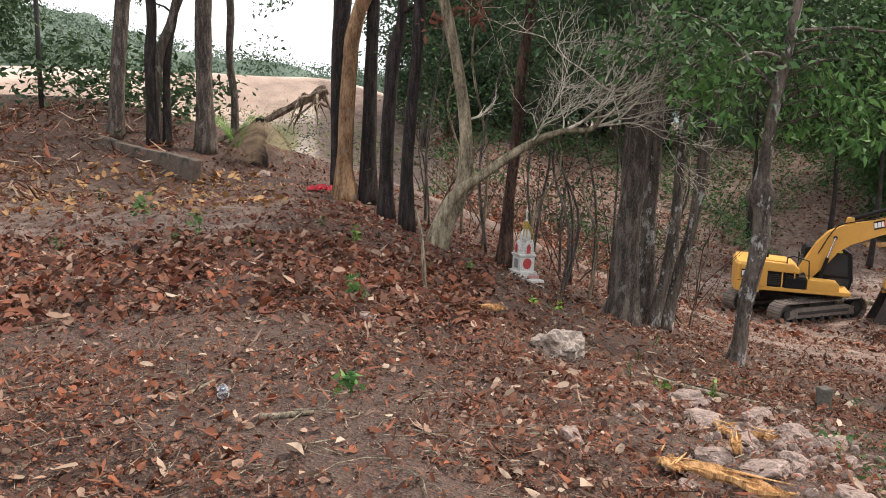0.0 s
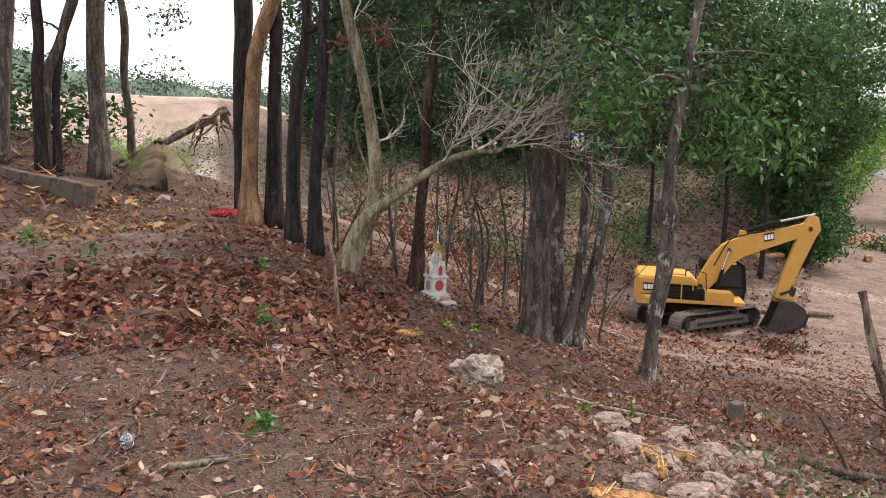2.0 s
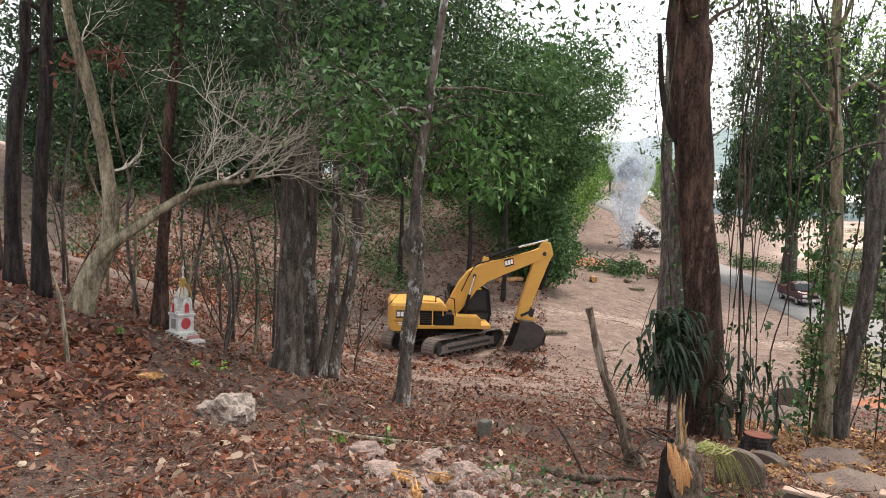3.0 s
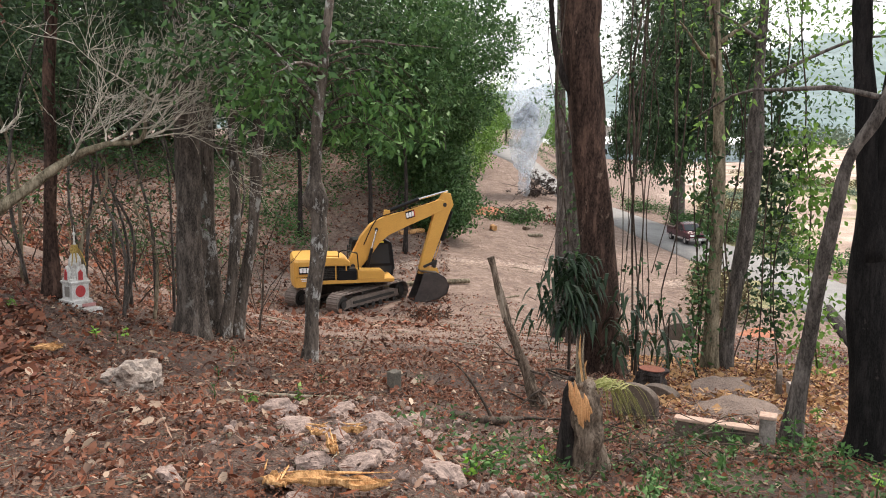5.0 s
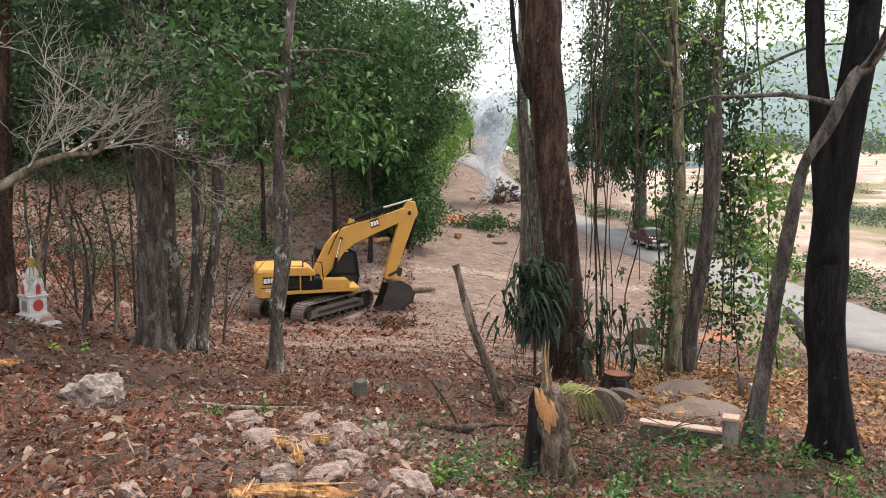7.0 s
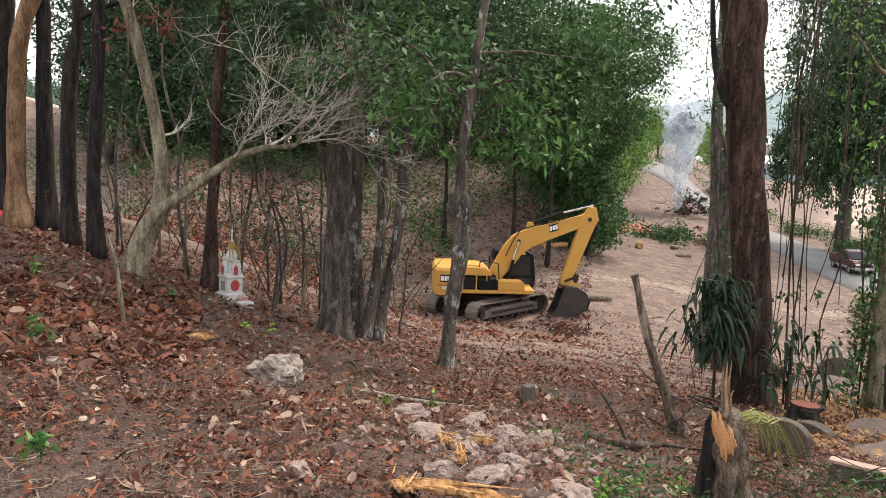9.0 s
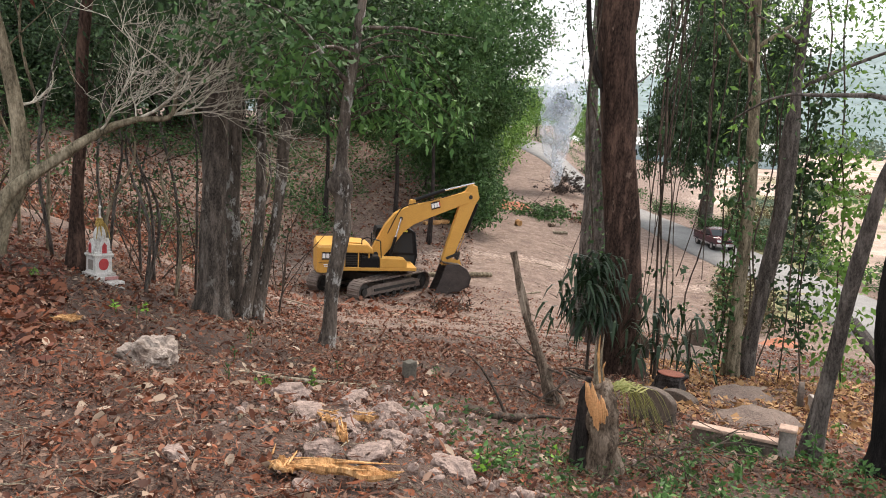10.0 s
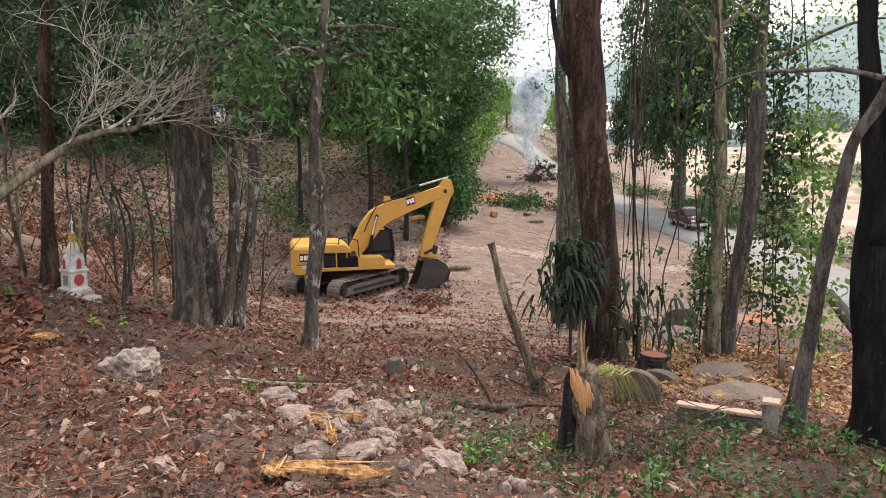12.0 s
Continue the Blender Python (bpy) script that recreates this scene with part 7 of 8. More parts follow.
M["leaf_char"] = leafy("leaf_char", (0.012, 0.010, 0.010), (0.035, 0.028, 0.027), (0.10, 0.075, 0.065), rough=0.9, through=0.0)
heap("heap of freshly cut green brush by the track", 39.2, 56.6, 4.2, 1.7, "leaf_mid", 90, 1)
heap("charred smoking brush heap by the road", 54.9, 74.8, 4.4, 3.4, "leaf_char", 80, 2)
heap("pile of cut logs and dry branches", 43.6, 56.2, 3.0, 1.3, "leaf_dry", 20, 3)
heap("small heap of dead twigs at the excavator's track", 14.6, 26.7, 1.4, 0.4, "leaf_dry", 16, 4, size=0.16)
heap("dry bush with bare stems near the dirt track", 24.5, 31.0, 1.6, 0.6, "leaf_dry", 12, 5, size=0.16)


def loose(label, x, y, ln, yaw, r, material="wood_fresh"):
    root = thing("log", label, "log", pose(x, y, land(x, y) + r * 0.8, 0, 0, yaw))
    part("bark", tube(bmesh.new(), [(-ln / 2, 0, 0, r), (0, 0, 0.02, r * 0.95), (ln / 2, 0, 0, r * 0.85)], 10, rings=10, rough=0.15), material, root)


loose("pale cut log lying by the track", 23.3, 45.0, 2.2, 20, 0.16)
loose("orange sawn log end in the dirt", 33.4, 51.2, 0.8, 70, 0.22)
loose("short split log on the dirt", 37.2, 52.2, 0.9, 30, 0.18, "bark_rot")
loose("pale log pieces by the roadside brush", 36.0, 49.4, 1.1, -20, 0.14, "twig")
loose("pale flat board on the dirt slope", 21.0, 30.7, 1.1, 10, 0.05, "twig")
loose("long fallen tree trunk at the road's edge", 18.2, 11.4, 12.5, 44, 0.2, "bark_dark")
loose("long pale stripped log lying on the dirt track", 18.0, 33.4, 4.4, -12, 0.13, "bark_pale")


def clay_patch(label, x, y, w, d, h, seed):
    root = thing("clay_heap", label, "earth heap", pose(x, y, land(x, y)))
    bm = bmesh.new()
    n = 26
    grid = []
    for i in range(n + 1):
        row = []
        for j in range(n + 1):
            u, v = (i / n - 0.5) * 2, (j / n - 0.5) * 2
            k = max(0.0, 1 - u * u - v * v)
            px, py = u * w, v * d
            row.append(bm.verts.new((px, py, land(x + px, y + py) - land(x, y) - 0.08 + (h + 0.1) * k * (0.7 + 0.9 * noise.noise((px * 0.8 + seed, py * 0.8, 0))))))
        grid.append(row)
    for i in range(n):
        for j in range(n):
            bm.faces.new((grid[i][j], grid[i + 1][j], grid[i + 1][j + 1], grid[i][j + 1]))
    part("soil", bm, "clay", root, smooth=True)


clay_patch("low heap of bright orange clay soil", 37.0, 61.5, 5.0, 3.0, 0.7, 1.0)
clay_patch("patch of turned red clay soil near the road", 30.5, 24.5, 1.6, 1.1, 0.35, 5.0)

# ---------------------------------------------------------------- vines, climbers and small plants


def vine(x, y, z0, z1, sway, seed, label="thin dark liana hanging from the crown", r=0.012, leaf=None, n=0):
    rng = np.random.default_rng(seed)
    zb = land(x, y)
    root = thing("liana", label, "vine", pose(x, y, zb), group="hanging lianas")
    k = 7
    rows = [(rng.normal() * sway * (0.3 + 0.7 * math.sin(i / k * 3.1)), rng.normal() * sway * 0.6, z0 - zb + (z1 - z0) * i / k, r * (1 + 0.25 * rng.normal() * 0.5)) for i in range(k + 1)]
    part("stem", tube(bmesh.new(), rows, 5, rings=26, rough=0.1, seed=seed), "twig_dark", root, smooth=True)
    if leaf:
        line = spline(rows, 30)
        v, q = foliage(rng, line[rng.integers(0, 30, n), :3], 0.13, 12, 0.11, 0.8, 0.6)
        arrays("leaves", v, q, leaf, root)


def hang_vines():
    rng = random.Random(5)
    # about the big red-brown tree
    for k in range(16):
        az, r = rng.choice([45.2, 46.8, 37.6, 42.0, 42.6, 43.2, 43.6, 44.2, 47.6]) + rng.uniform(-0.3, 0.3), rng.uniform(11.5, 15)
        x, y = r * math.sin(radians(az)), r * math.cos(radians(az))
        zb = land(x, y)
        vine(x, y, zb + (0.0 if k % 3 == 0 else rng.uniform(0.5, 3.0)), 7.5, 0.14, 300 + k, r=rng.choice([0.008, 0.012, 0.02]), leaf="leaf_dark" if k % 3 == 1 else None, n=9)
    # climbers up the two stems beyond the graves
    for k, (x, y) in enumerate(((11.9, 10.95), (12.2, 10.9), (12.45, 10.8), (12.75, 10.6), (12.9, 10.4), (13.2, 10.2), (12.0, 11.2), (11.6, 11.4))):
        vine(x, y, land(x, y), 6.0, 0.2, 330 + k, "leafy green climber on the leaning stems", 0.014, "leaf_mid" if k > 3 else "leaf_dark", 6)


hang_vines()


def climber_mass(label, points, spread, per, leaf, size, seed):
    """Leaves of a climber massed on its host."""
    rng = np.random.default_rng(seed)
    x, y, z = points[0]
    zb = land(x, y)
    root = thing("climber", label, "climber", pose(x, y, zb))
    pts = np.array(points) - np.array([x, y, zb])
    line = spline(pts, 14 * len(points))
    part("stem", tube(bmesh.new(), [(*p, 0.015) for p in pts], 5, rings=16, rough=0.1, seed=seed), "twig_dark", root, smooth=True)
    v, q = foliage(rng, line, spread, per, size, 0.6, 0.6)
    arrays("leaves", v, q, leaf, root)


climber_mass("bushy bright green climber hanging beside the leaning tree", [(13.9, 9.8, -3.0), (13.6, 9.9, -1.2), (13.5, 9.9, 0.4), (13.3, 10.0, 1.6)], 0.3, 18, "leaf_light", 0.14, 1)
climber_mass("dark withered climber curtain on the stems", [(13.5, 10.6, -2.4), (13.3, 10.6, 0.0), (13.2, 10.6, 1.4), (13.0, 10.6, 3.2)], 0.28, 30, "leaf_dark", 0.13, 2)
climber_mass("climber with round leaves on the pale stem", [(11.75, 11.0, -2.8), (11.9, 10.9, -1.0), (11.9, 10.9, 1.2)], 0.14, 16, "leaf_mid", 0.11, 3)
climber_mass("climber leaves on the grey trunk", [(13.55, 16.5, -4.0), (13.5, 16.5, -1.5), (13.4, 16.6, 1.2)], 0.22, 14, "leaf_mid", 0.14, 4)


def strap_plant():
    """Dark drooping long leaves at the foot of the big tree."""
    rng = np.random.default_rng(44)
    for label, x, y, z0, n in (("dark plant with long drooping strap leaves", 7.75, 9.75, -0.95, 330), ("lower dark drooping plant by the big trunk", 8.75, 9.35, -1.5, 90), ("dark leafy shrub beside the big tree", 9.9, 9.8, -1.9, 40)):
        zb = land(x, y)
        root = thing("shrub", label, "shrub", pose(x, y, zb))
        part("stem", tube(bmesh.new(), [(0, 0, -0.1, 0.03), (0.02, 0.02, (z0 - zb) * 0.6, 0.025), (0, 0, z0 - zb + 0.45, 0.01)], 6, rings=8), "twig_dark", root)
        bm = bmesh.new()
        for k in range(n):
            a, ln = rng.uniform(0, 6.28), rng.uniform(0.3, 0.6)
            p0 = np.array([rng.normal() * 0.24, rng.normal() * 0.22, z0 - zb + rng.uniform(-0.4, 0.7)])
            d = np.array([math.cos(a), math.sin(a), 0])
            side = np.array([-d[1], d[0], 0]) * rng.uniform(0.018, 0.032)
            prev = None
            for s, w in ((0, 0.3), (0.3, 1), (0.65, 0.9), (1, 0.05)):
                c = p0 + d * ln * s * 0.55 + np.array([0, 0, 0.1 * s - ln * s * s * 0.9])
                pair = (bm.verts.new(c - side * w), bm.verts.new(c + side * w))
                if prev:
                    bm.faces.new((prev[0], prev[1], pair[1], pair[0]))
                prev = pair
        part("leaves", bm, "leaf_deep", root)


M["leaf_deep"] = leafy("leaf_deep", (0.010, 0.022, 0.012), (0.022, 0.045, 0.022), (0.045, 0.075, 0.035), rough=0.4)
strap_plant()


def palm():
    """Young palm with arching fronds beside the kerb, and cut fronds on the mound."""
    rng = np.random.default_rng(6)

    def fronds(root, n, base, ln, lift, leaf):
        for k in range(n):
            a = rng.uniform(0, 6.28)
            d = np.array([math.cos(a), math.sin(a), 0])
            bm = bmesh.new()
            pts = [np.array(base) + d * ln * s * 0.7 + np.array([0, 0, lift * s - 1.1 * s * s * ln * 0.5]) for s in np.linspace(0, 1, 9)]
            for i, p in enumerate(pts[:-1]):
                q = pts[i + 1]
                for s in (-1, 1):
                    sd = np.array([-d[1], d[0], 0]) * s
                    for h in (0.0, 0.25, 0.5, 0.75):
                        b = p + (q - p) * h
                        tip = b + sd * ln * 0.26 * math.sin((i + 1) / 9.5 * 3.0) + d * ln * 0.1 + np.array([0, 0, -0.12 * ln])
                        w = (q - p) * 0.085
                        bm.faces.new([bm.verts.new(v) for v in (b - w * 0.5, b + w, tip)])
            part("frond", bm, leaf, root)

    x, y = -8.5, 10.3
    root = thing("palm", "young palm with arching green and yellowing fronds", "palm", pose(x, y, land(x, y)))
    part("trunk", tube(bmesh.new(), [(0, 0, -0.1, 0.16), (0, 0, 0.5, 0.13), (-0.1, 0, 1.1, 0.1)], 10, rings=14, rough=0.3), "bark_rot", root)
    fronds(root, 26, (-0.1, 0, 1.1), 1.7, 2.3, "leaf_mid")
    fronds(root, 20, (-0.1, 0, 1.1), 1.5, 2.0, "grass_blade")
    v, q = foliage(rng, np.stack([rng.normal(-0.2, 0.45, 60), rng.normal(0, 0.4, 60), rng.uniform(0.8, 2.8, 60)], 1), 0.16, 10, 0.34, 0.5, 0.25)
    arrays("leaf_tuft", v, q, "leaf_mid", root)
    x, y = -4.3, 17.4
    root = thing("palm_stump", "cut palm stump with dry brown hanging fronds", "stump", pose(x, y, land(x, y)))
    part("trunk", tube(bmesh.new(), [(0, 0, -0.1, 0.2), (0.02, 0, 0.5, 0.15), (0.05, 0, 1.0, 0.1)], 10, rings=12, rough=0.35), "bark_dark", root)
    fronds(root, 12, (0.05, 0, 1.0), 1.1, -0.25, "grass_dry")
    x, y = -4.9, 17.9
    root = thing("seedling", "young plant with broad light-green leaves", "plant", pose(x, y, land(x, y)))
    fronds(root, 8, (0, 0, 0.2), 0.8, 1.1, "leaf_light")


M["grass_dry"] = leafy("grass_dry", (0.12, 0.075, 0.05), (0.27, 0.19, 0.12), (0.36, 0.27, 0.18), rough=0.8)
palm()


def fallen_tree():
    """Uprooted dry trunk with bare limbs at the knoll's far edge."""
    x, y = -4.6, 18.6
    z = land(x, y)
    root = thing("fallen_tree", "dry fallen tree with broken bare limbs", "dead tree", pose(x, y, z))
    rng = np.random.default_rng(15)
    part("trunk", tube(bmesh.new(), [(-0.9, 0, 0.3, 0.06), (0.2, 0.2, 0.8, 0.07), (1.0, 0.4, 1.25, 0.08), (1.5, 0.5, 1.5, 0.13)], 10, rings=16, rough=0.3), "bark_rot", root)
    for k in range(14):
        b = branch_rows(rng, (1.3 + rng.normal() * 0.2, 0.4, 1.4), (rng.normal() * 0.5, rng.normal(), -0.9 + rng.normal() * 0.4), rng.uniform(0.6, 1.5), 0.04, 0.4, 0.2)
        part("limb", tube(bmesh.new(), b, 6, rings=8, seed=k), "bark_rot", root)


fallen_tree()


def seedling(x, y, h, leaf, n, size, seed, label, wide=0.5):
    rng = np.random.default_rng(seed)
    root = thing("seedling", label, "plant", pose(x, y, land(x, y)), group="seedlings")
    part("stem", tube(bmesh.new(), [(0, 0, -0.03, 0.006), (0.01, 0, h * 0.5, 0.005), (0.02 * rng.normal(), 0, h, 0.003)], 5, rings=6, rough=0), "leaf_mid", root)
    c = np.stack([rng.normal(size=n) * h * 0.12 * wide, rng.normal(size=n) * h * 0.12 * wide, rng.uniform(0.25, 1.0, n) * h], 1)
    v, q = foliage(rng, c, h * 0.05, 2, size, 0.15, 0.5)
    arrays("leaves", v, q, leaf, root)


SEEDLINGS = [
    (-4.3, 11.0, 0.45, 0), (-3.14, 9.77, 0.32, 0), (-5.39, 8.1, 0.28, 0), (-5.41, 7.4, 0.3, 1), (-5.82, 7.4, 0.2, 0), (-6.5, 9.0, 0.3, 0), (-4.28, 8.5, 0.22, 2), (-5.1, 8.0, 0.2, 2), (-3.2, 9.1, 0.22, 2), (-5.8, 13.0, 0.3, 2), (-3.3, 8.26, 0.15, 2),
    (-0.82, 6.7, 0.26, 0), (-0.53, 4.33, 0.2, 0), (-1.82, 10.9, 0.25, 2), (-1.27, 10.2, 0.28, 1), (-2.3, 9.0, 0.16, 2), (-9.2, 15.5, 0.8, 1), (-9.7, 16.9, 0.7, 1), (0.96, 9.3, 0.15, 3), (1.34, 9.8, 0.16, 3), (1.17, 9.3, 0.16, 2), (2.05, 6.0, 0.22, 1), (1.73, 6.2, 0.14, 1),
    (3.38, 4.55, 0.17, 3), (2.9, 4.4, 0.12, 3), (3.66, 6.97, 0.15, 2), (1.52, 6.5, 0.16, 2), (2.45, 9.4, 0.2, 2), (2.4, 3.9, 0.2, 0), (3.45, 3.5, 0.22, 0), (4.2, 4.1, 0.22, 0), (5.35, 4.75, 0.2, 0), (4.96, 4.2, 0.24, 0), (7.4, 5.2, 0.2, 1), (5.07, 3.1, 0.2, 3), (2.34, 3.86, 0.16, 3), (5.57, 4.13, 0.4, 0), (4.5, 4.9, 0.18, 2), (3.64, 3.75, 0.22, 0), (2.5, 3.9, 0.16, 0), (3.0, 3.9, 0.15, 2), (4.6, 4.0, 0.2, 0), (5.3, 3.5, 0.24, 0), (6.1, 3.6, 0.22, 1), (5.9, 4.2, 0.2, 0), (-0.3, 9.6, 0.16, 2), (0.2, 10.3, 0.2, 1), (2.9, 7.7, 0.16, 2), (1.9, 7.9, 0.15, 2), (4.0, 3.6, 0.2, 0), (3.2, 3.3, 0.2, 0), (4.9, 2.9, 0.2, 0)]
KINDS = (("leaf_fresh", 16, 0.09, "small green leafy seedling in the soil"), ("leaf_light", 12, 0.10, "light-green seedling among dry leaves"), ("leaf_mid", 12, 0.05, "tiny green weed sprout on the ground"), ("leaf_bright", 6, 0.10, "bright green sprout with broad fresh leaves"))
for k, (x, y, h, kind) in enumerate(SEEDLINGS):
    leaf, n, size, label = KINDS[kind]
    seedling(x, y, h * 0.9, leaf, n, size * (0.85 if x < 0 else 0.6) * (0.7 + h), 500 + k, label, 1.2)


def undergrowth():
    """Scrub on the hillside and along the road: leaves in low uneven clumps."""
    rng = np.random.default_rng(71)
    hill, dry, side = [], [], []
    for _ in range(2600):
        az, r = rng.uniform(-2, 28), rng.uniform(24, 72)
        if r < 42 and az > 12 or (r < 50 and az > 21):
            continue
        x, y = r * math.sin(radians(az)), r * math.cos(radians(az))
        v = noise.noise((x * 0.12, y * 0.12, 3.3))
        (hill if v > 0.12 else dry).append((x, y, land(x, y) + rng.uniform(0.1, 0.7 if v > 0.12 else 0.25)))
    road_line = spline(ROAD, 60)
    for _ in range(1500):
        s = rng.uniform(0.12, 0.8)
        p = road_line[int(s * 59)]
        off = rng.choice([4.2, 5.0, 6.5]) * rng.uniform(0.8, 1.4)
        x, y = p[0] + off, p[1] - off * 0.4
        if noise.noise((x * 0.15, y * 0.15, 1.0)) > -0.1:
            side.append((x, y, land(x, y) + rng.uniform(0.1, 1.1)))
    for name, pts, leaf, label, size, per, spread in (("scrub", hill, "leaf_mid", "green scrub on the wooded hillside", 0.22, 26, 0.42), ("dry_scrub", dry, "leaf_dry", "dry undergrowth and leaf heaps on the hillside", 0.2, 12, 0.4), ("roadside_scrub", side, "leaf_mid", "green grass and scrub along the road", 0.25, 24, 0.45)):
        v, q = foliage(rng, pts, spread, per, size, 0.1)
        tagged(arrays(name, v, q, leaf), label, "scrub", kind="stuff")
    # low weeds at the knoll's foot near the graves
    pts = [(x, y, land(x, y) + 0.05) for x, y in zip(rng.uniform(2.4, 7.4, 620), rng.uniform(2.2, 5.2, 620)) if 4.2 < math.hypot(x, y) < 7.6]
    v, q = foliage(rng, pts, 0.09, 9, 0.05, 0.0)
    tagged(arrays("weeds", v, q, "leaf_mid"), "low green weeds among the leaves", "weeds", kind="stuff")
    # scrub behind the mound on the left and yellowing tall grass before the earth fill
    pts, gold = [], []
    for _ in range(500):
        x, y = rng.uniform(-30, -5), rng.uniform(24, 62)
        (pts if rng.random() < 0.5 else gold).append((x, y, land(x, y) + rng.uniform(0.1, 1.0)))
    for _ in range(110):
        x, y = rng.uniform(-10.5, -6.2), rng.uniform(17.8, 21.5)
        pts.append((x, y, land(x, y) + rng.uniform(0.1, 1.3)))
    v, q = foliage(rng, pts, 0.5, 20, 0.2, 0.1)
    tagged(arrays("scrub", v, q, "leaf_dark"), "dark scrub behind the leaf mound", "scrub", kind="stuff")
    v, q = foliage(rng, gold, 0.7, 26, 0.35, -0.6, 0.15)
    tagged(arrays("tall_grass", v, q, "grass_blade"), "tall yellowing grass before the earth fill", "grass", kind="stuff")


undergrowth()


def pole():
    root = thing("utility_pole", "thin dark metal pole behind the mound", "pole", pose(-9.32, 18.14, land(-9.32, 18.14)))
    part("shaft", tube(bmesh.new(), [(0, 0, -0.2, 0.055), (-0.02, 0, 4, 0.05), (-0.05, 0, 9, 0.045)], 10, rings=6, rough=0), "machine_dark", root, smooth=True)


pole()


def far_vine_tree():
    """Tall roadside tree hung with dark creepers."""
    x, y = 63.0, 61.5
    z = land(x, y)
    rng = np.random.default_rng(63)
    root = thing("tree", "tall roadside tree draped in dark hanging creepers", "tree", pose(x, y, z))
    part("trunk", tube(bmesh.new(), [(0, 0, -0.3, 0.62), (0, 0, 7, 0.5), (-0.3, 0.2, 14, 0.4), (-0.6, 0.2, 24, 0.15)], 12, rings=20, flare=0.3), "bark_grey", root, smooth=True)
    for k in range(8):
        zz, a = 8 + 1.8 * k, k * 2.4
        part("limb", tube(bmesh.new(), branch_rows(rng, (-0.2, 0.1, zz), (math.cos(a), math.sin(a), 0.3), 5.5, 0.2, 0.3, 0.3), 6, rings=9), "bark_grey", root, smooth=True)
    c = []
    for k in range(190):
        a, rr, top = rng.uniform(0, 6.28), rng.uniform(0.3, 6.8), rng.uniform(10, 26)
        for h in np.arange(0, rng.uniform(1.5, 7.5), 0.5):
            c.append((rr * math.cos(a) + rng.normal() * 0.2, rr * math.sin(a) + rng.normal() * 0.2, top - h))
    v, q = foliage(rng, c, 0.42, 42, 0.36, 1.1, 0.4)
    arrays("crown", v, q, "leaf_dark", root)


far_vine_tree()


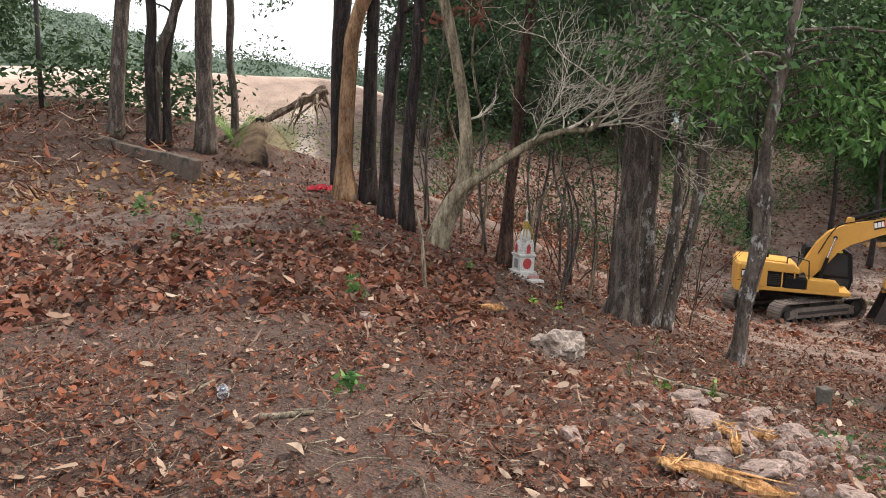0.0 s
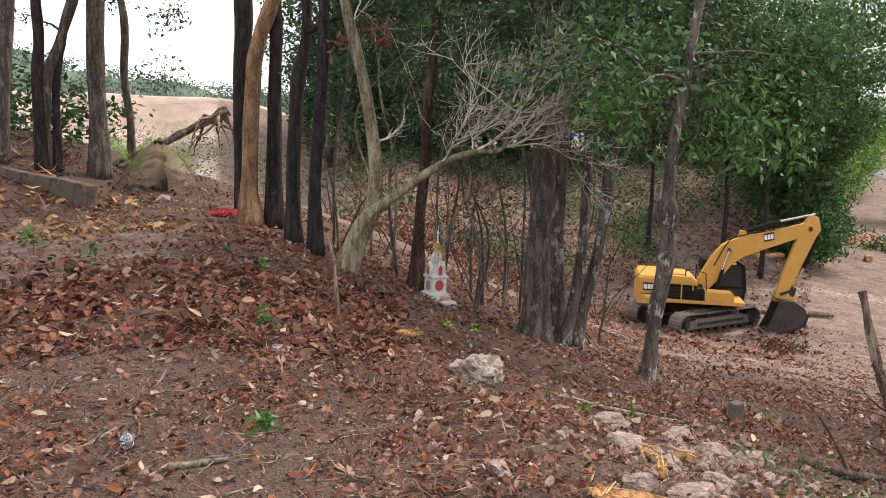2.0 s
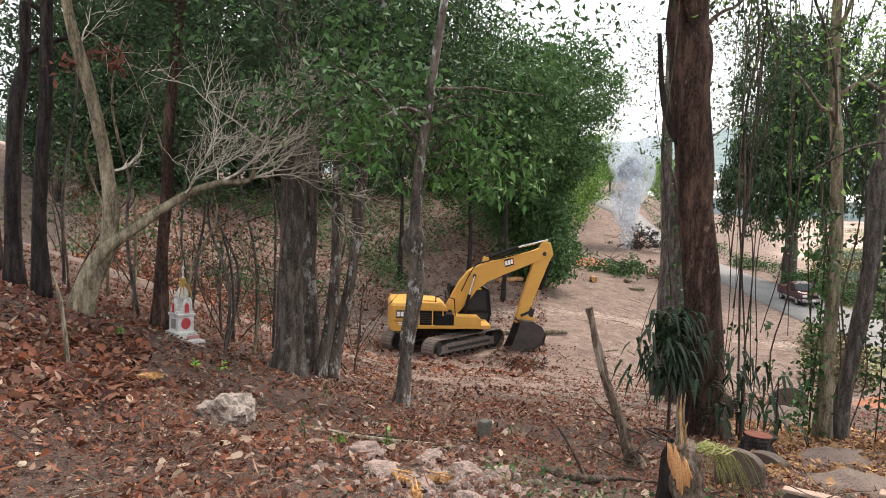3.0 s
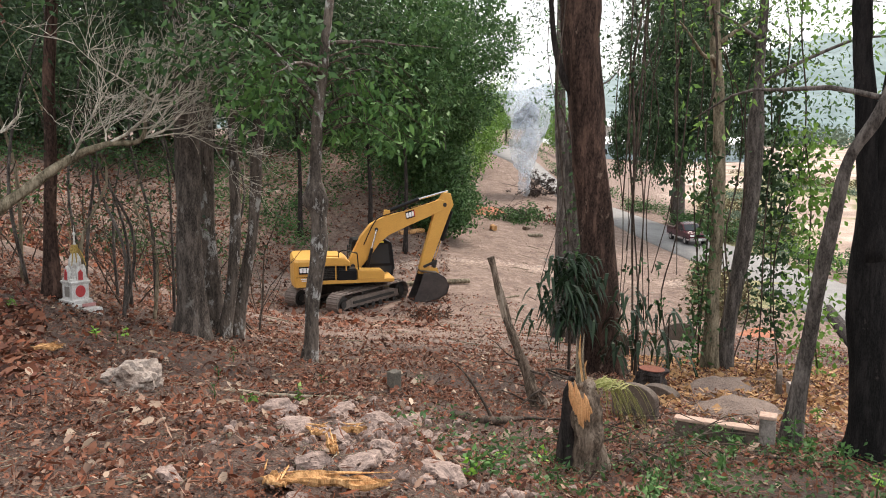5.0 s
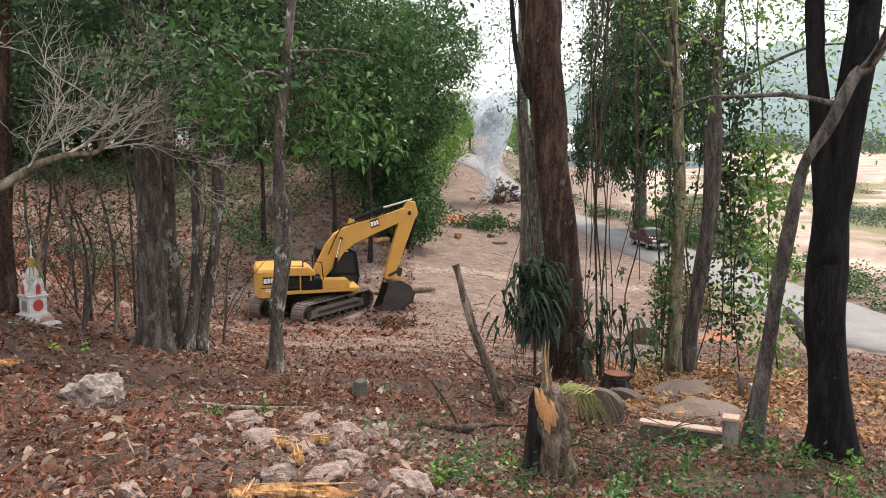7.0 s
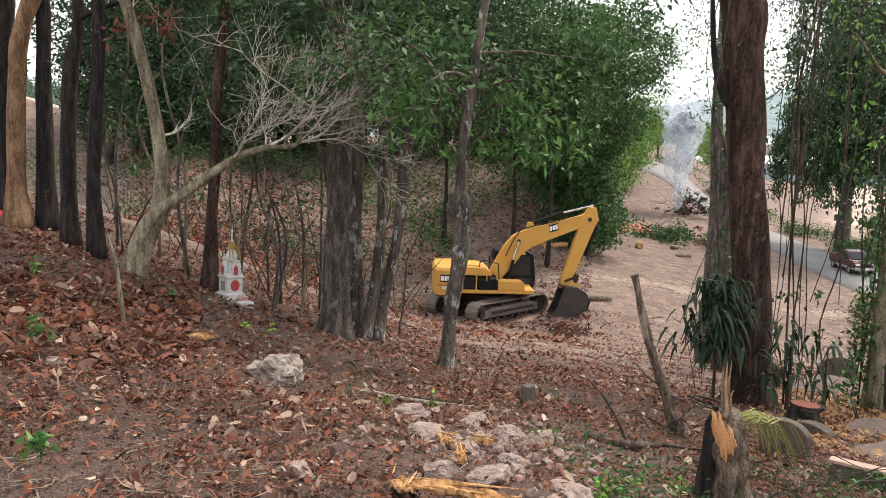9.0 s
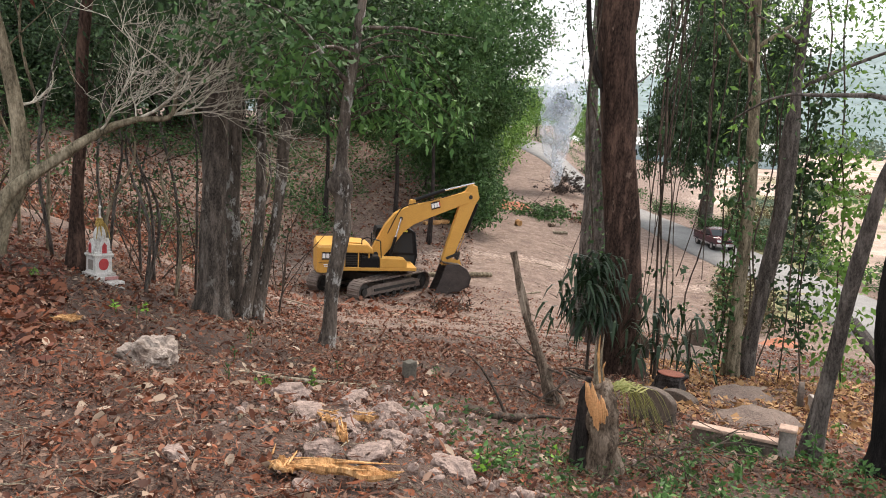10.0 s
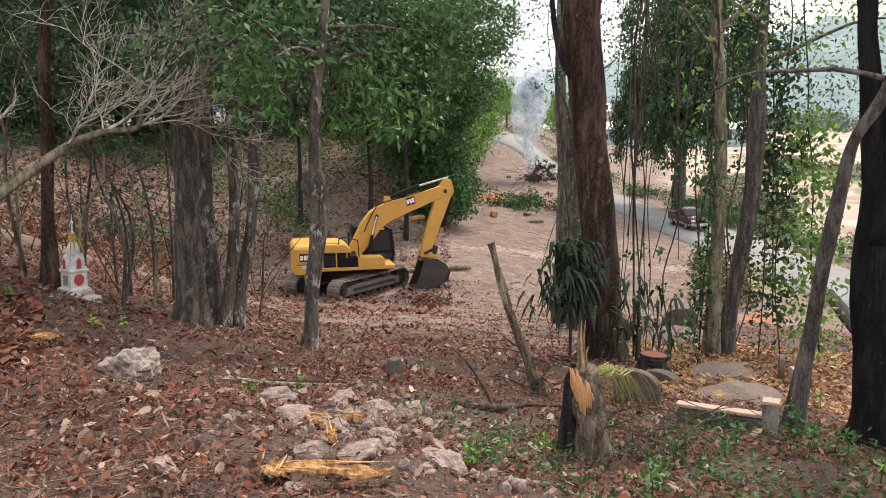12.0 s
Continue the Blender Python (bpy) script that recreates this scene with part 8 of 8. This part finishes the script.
def overhead():
    """Crowns whose lower sprays hang into view above the slope and the track."""
    rows = [
        ((20.8, 41.0), 14, [(20.4, 41.0, 3.2, 3.6, 2.4), (21.4, 41.4, 7.2, 4.0, 2.6)], "leaf_mid", 82),
        ((26.5, 46.5), 15, [(26.3, 46.0, 3.6, 3.4, 2.0), (26.3, 46.6, -3.6, 2.6, 1.6), (25.0, 46.6, -0.6, 2.4, 1.6), (27.0, 46.0, 7.6, 4.2, 2.8)], "leaf_mid", 83),
        ((32.5, 54.5), 15, [(31.5, 54.5, 3.0, 3.2, 2.4), (31.2, 54.8, -3.2, 2.6, 2.0), (30.6, 55.0, -0.2, 2.6, 1.8), (33.0, 54.5, 7.8, 4.2, 3.0)], "leaf_mid", 89),
        ((16.0, 45.0), 14, [(16.0, 45.0, 3.6, 4.0, 3.0), (15.0, 44.0, 8.0, 4.0, 3.0)], "leaf_dark", 90),
        ((19.5, 43.0), 12, [(19.5, 43.0, 3.0, 4.0, 3.2), (21.0, 43.0, 6.0, 3.8, 2.6)], "leaf_mid", 84),
        ((25.5, 51.0), 11, [(25.5, 51.0, 4.2, 4.0, 3.0)], "leaf_mid", 85),
        ((31.0, 60.0), 10, [(31.0, 60.0, 1.0, 4.2, 4.4)], "leaf_light", 86),
    ]
    for (x, y), h, crown, leaf, seed in rows:
        z = land(x, y)
        tree("leafy tree whose lower sprays hang over the slope", [(x, y, z, 0.14), (x + 0.1, y, z + h * 0.25, 0.11), (x, y + 0.1, z + h * 0.5, 0.08)], "bark_grey" if seed % 2 else "bark_dark", h, 5, crown, leaf, 46, 0.2 if y < 30 else 0.3, 0.45, seed=seed, clumps=90 if y < 30 else 120, flare=0.3)


overhead()

# ---------------------------------------------------------------- smoke and what moves


def smoke_material():
    k = Nodes("smoke", 1.0)
    at = k.coords()
    fac = k.ramp(k.noise(at, 0.55, 4, 0.6), (0.38, (0.0, 0.0, 0.0)), (0.72, (0.5, 0.5, 0.5)))
    front, back = k.add("BsdfDiffuse", Color=(0.8, 0.86, 0.95, 1)), k.add("BsdfTranslucent", Color=(0.8, 0.86, 0.95, 1))
    white = k.add("MixShader", i0=0.5, i1=front.outputs[0], i2=back.outputs[0])
    clear = k.add("BsdfTransparent")
    mixed = k.add("MixShader", i0=fac, i1=clear.outputs[0], i2=white.outputs[0])
    k.l.new(mixed.outputs[0], k.n["Material Output"].inputs["Surface"])
    return k.m


M["smoke"] = smoke_material()
PUFFS = []


def smoke():
    rng = random.Random(3)
    for k in range(9):
        bm = bmesh.new()
        bmesh.ops.create_icosphere(bm, subdivisions=3, radius=1.0)
        for v in bm.verts:
            v.co *= 1 + 0.35 * noise.noise(v.co * 1.4 + Vector((k * 7.0, 0, 0)))
        s = 1.0 + 0.28 * k
        for v in bm.verts:
            v.co = Vector((v.co.x * s, v.co.y * s * 0.6, v.co.z * s * 1.5))
        ob = tagged(part("smoke_puff", bm, "smoke", smooth=True), "thin pale drifting puff of smoke", "smoke", "smoke column")
        PUFFS.append((ob, 52.3 + 0.32 * k + rng.uniform(-0.5, 0.5), 74.0 + 0.5 * k, land(53, 74) + 0.6 + 1.45 * k, rng.uniform(0, 360)))


smoke()


def motions():
    """The smoke rises slowly and drifts."""
    for k, (ob, x, y, z, yaw) in enumerate(PUFFS):
        walk(ob, [(t, pose(x + 0.07 * t + 0.15 * math.sin(t * 0.7 + k), y, z + 0.16 * t, 0, 0, yaw + 2.0 * t)) for t in (0.0, 2.0, 4.0, 6.0, 8.0, 10.0, 12.0)])


motions()
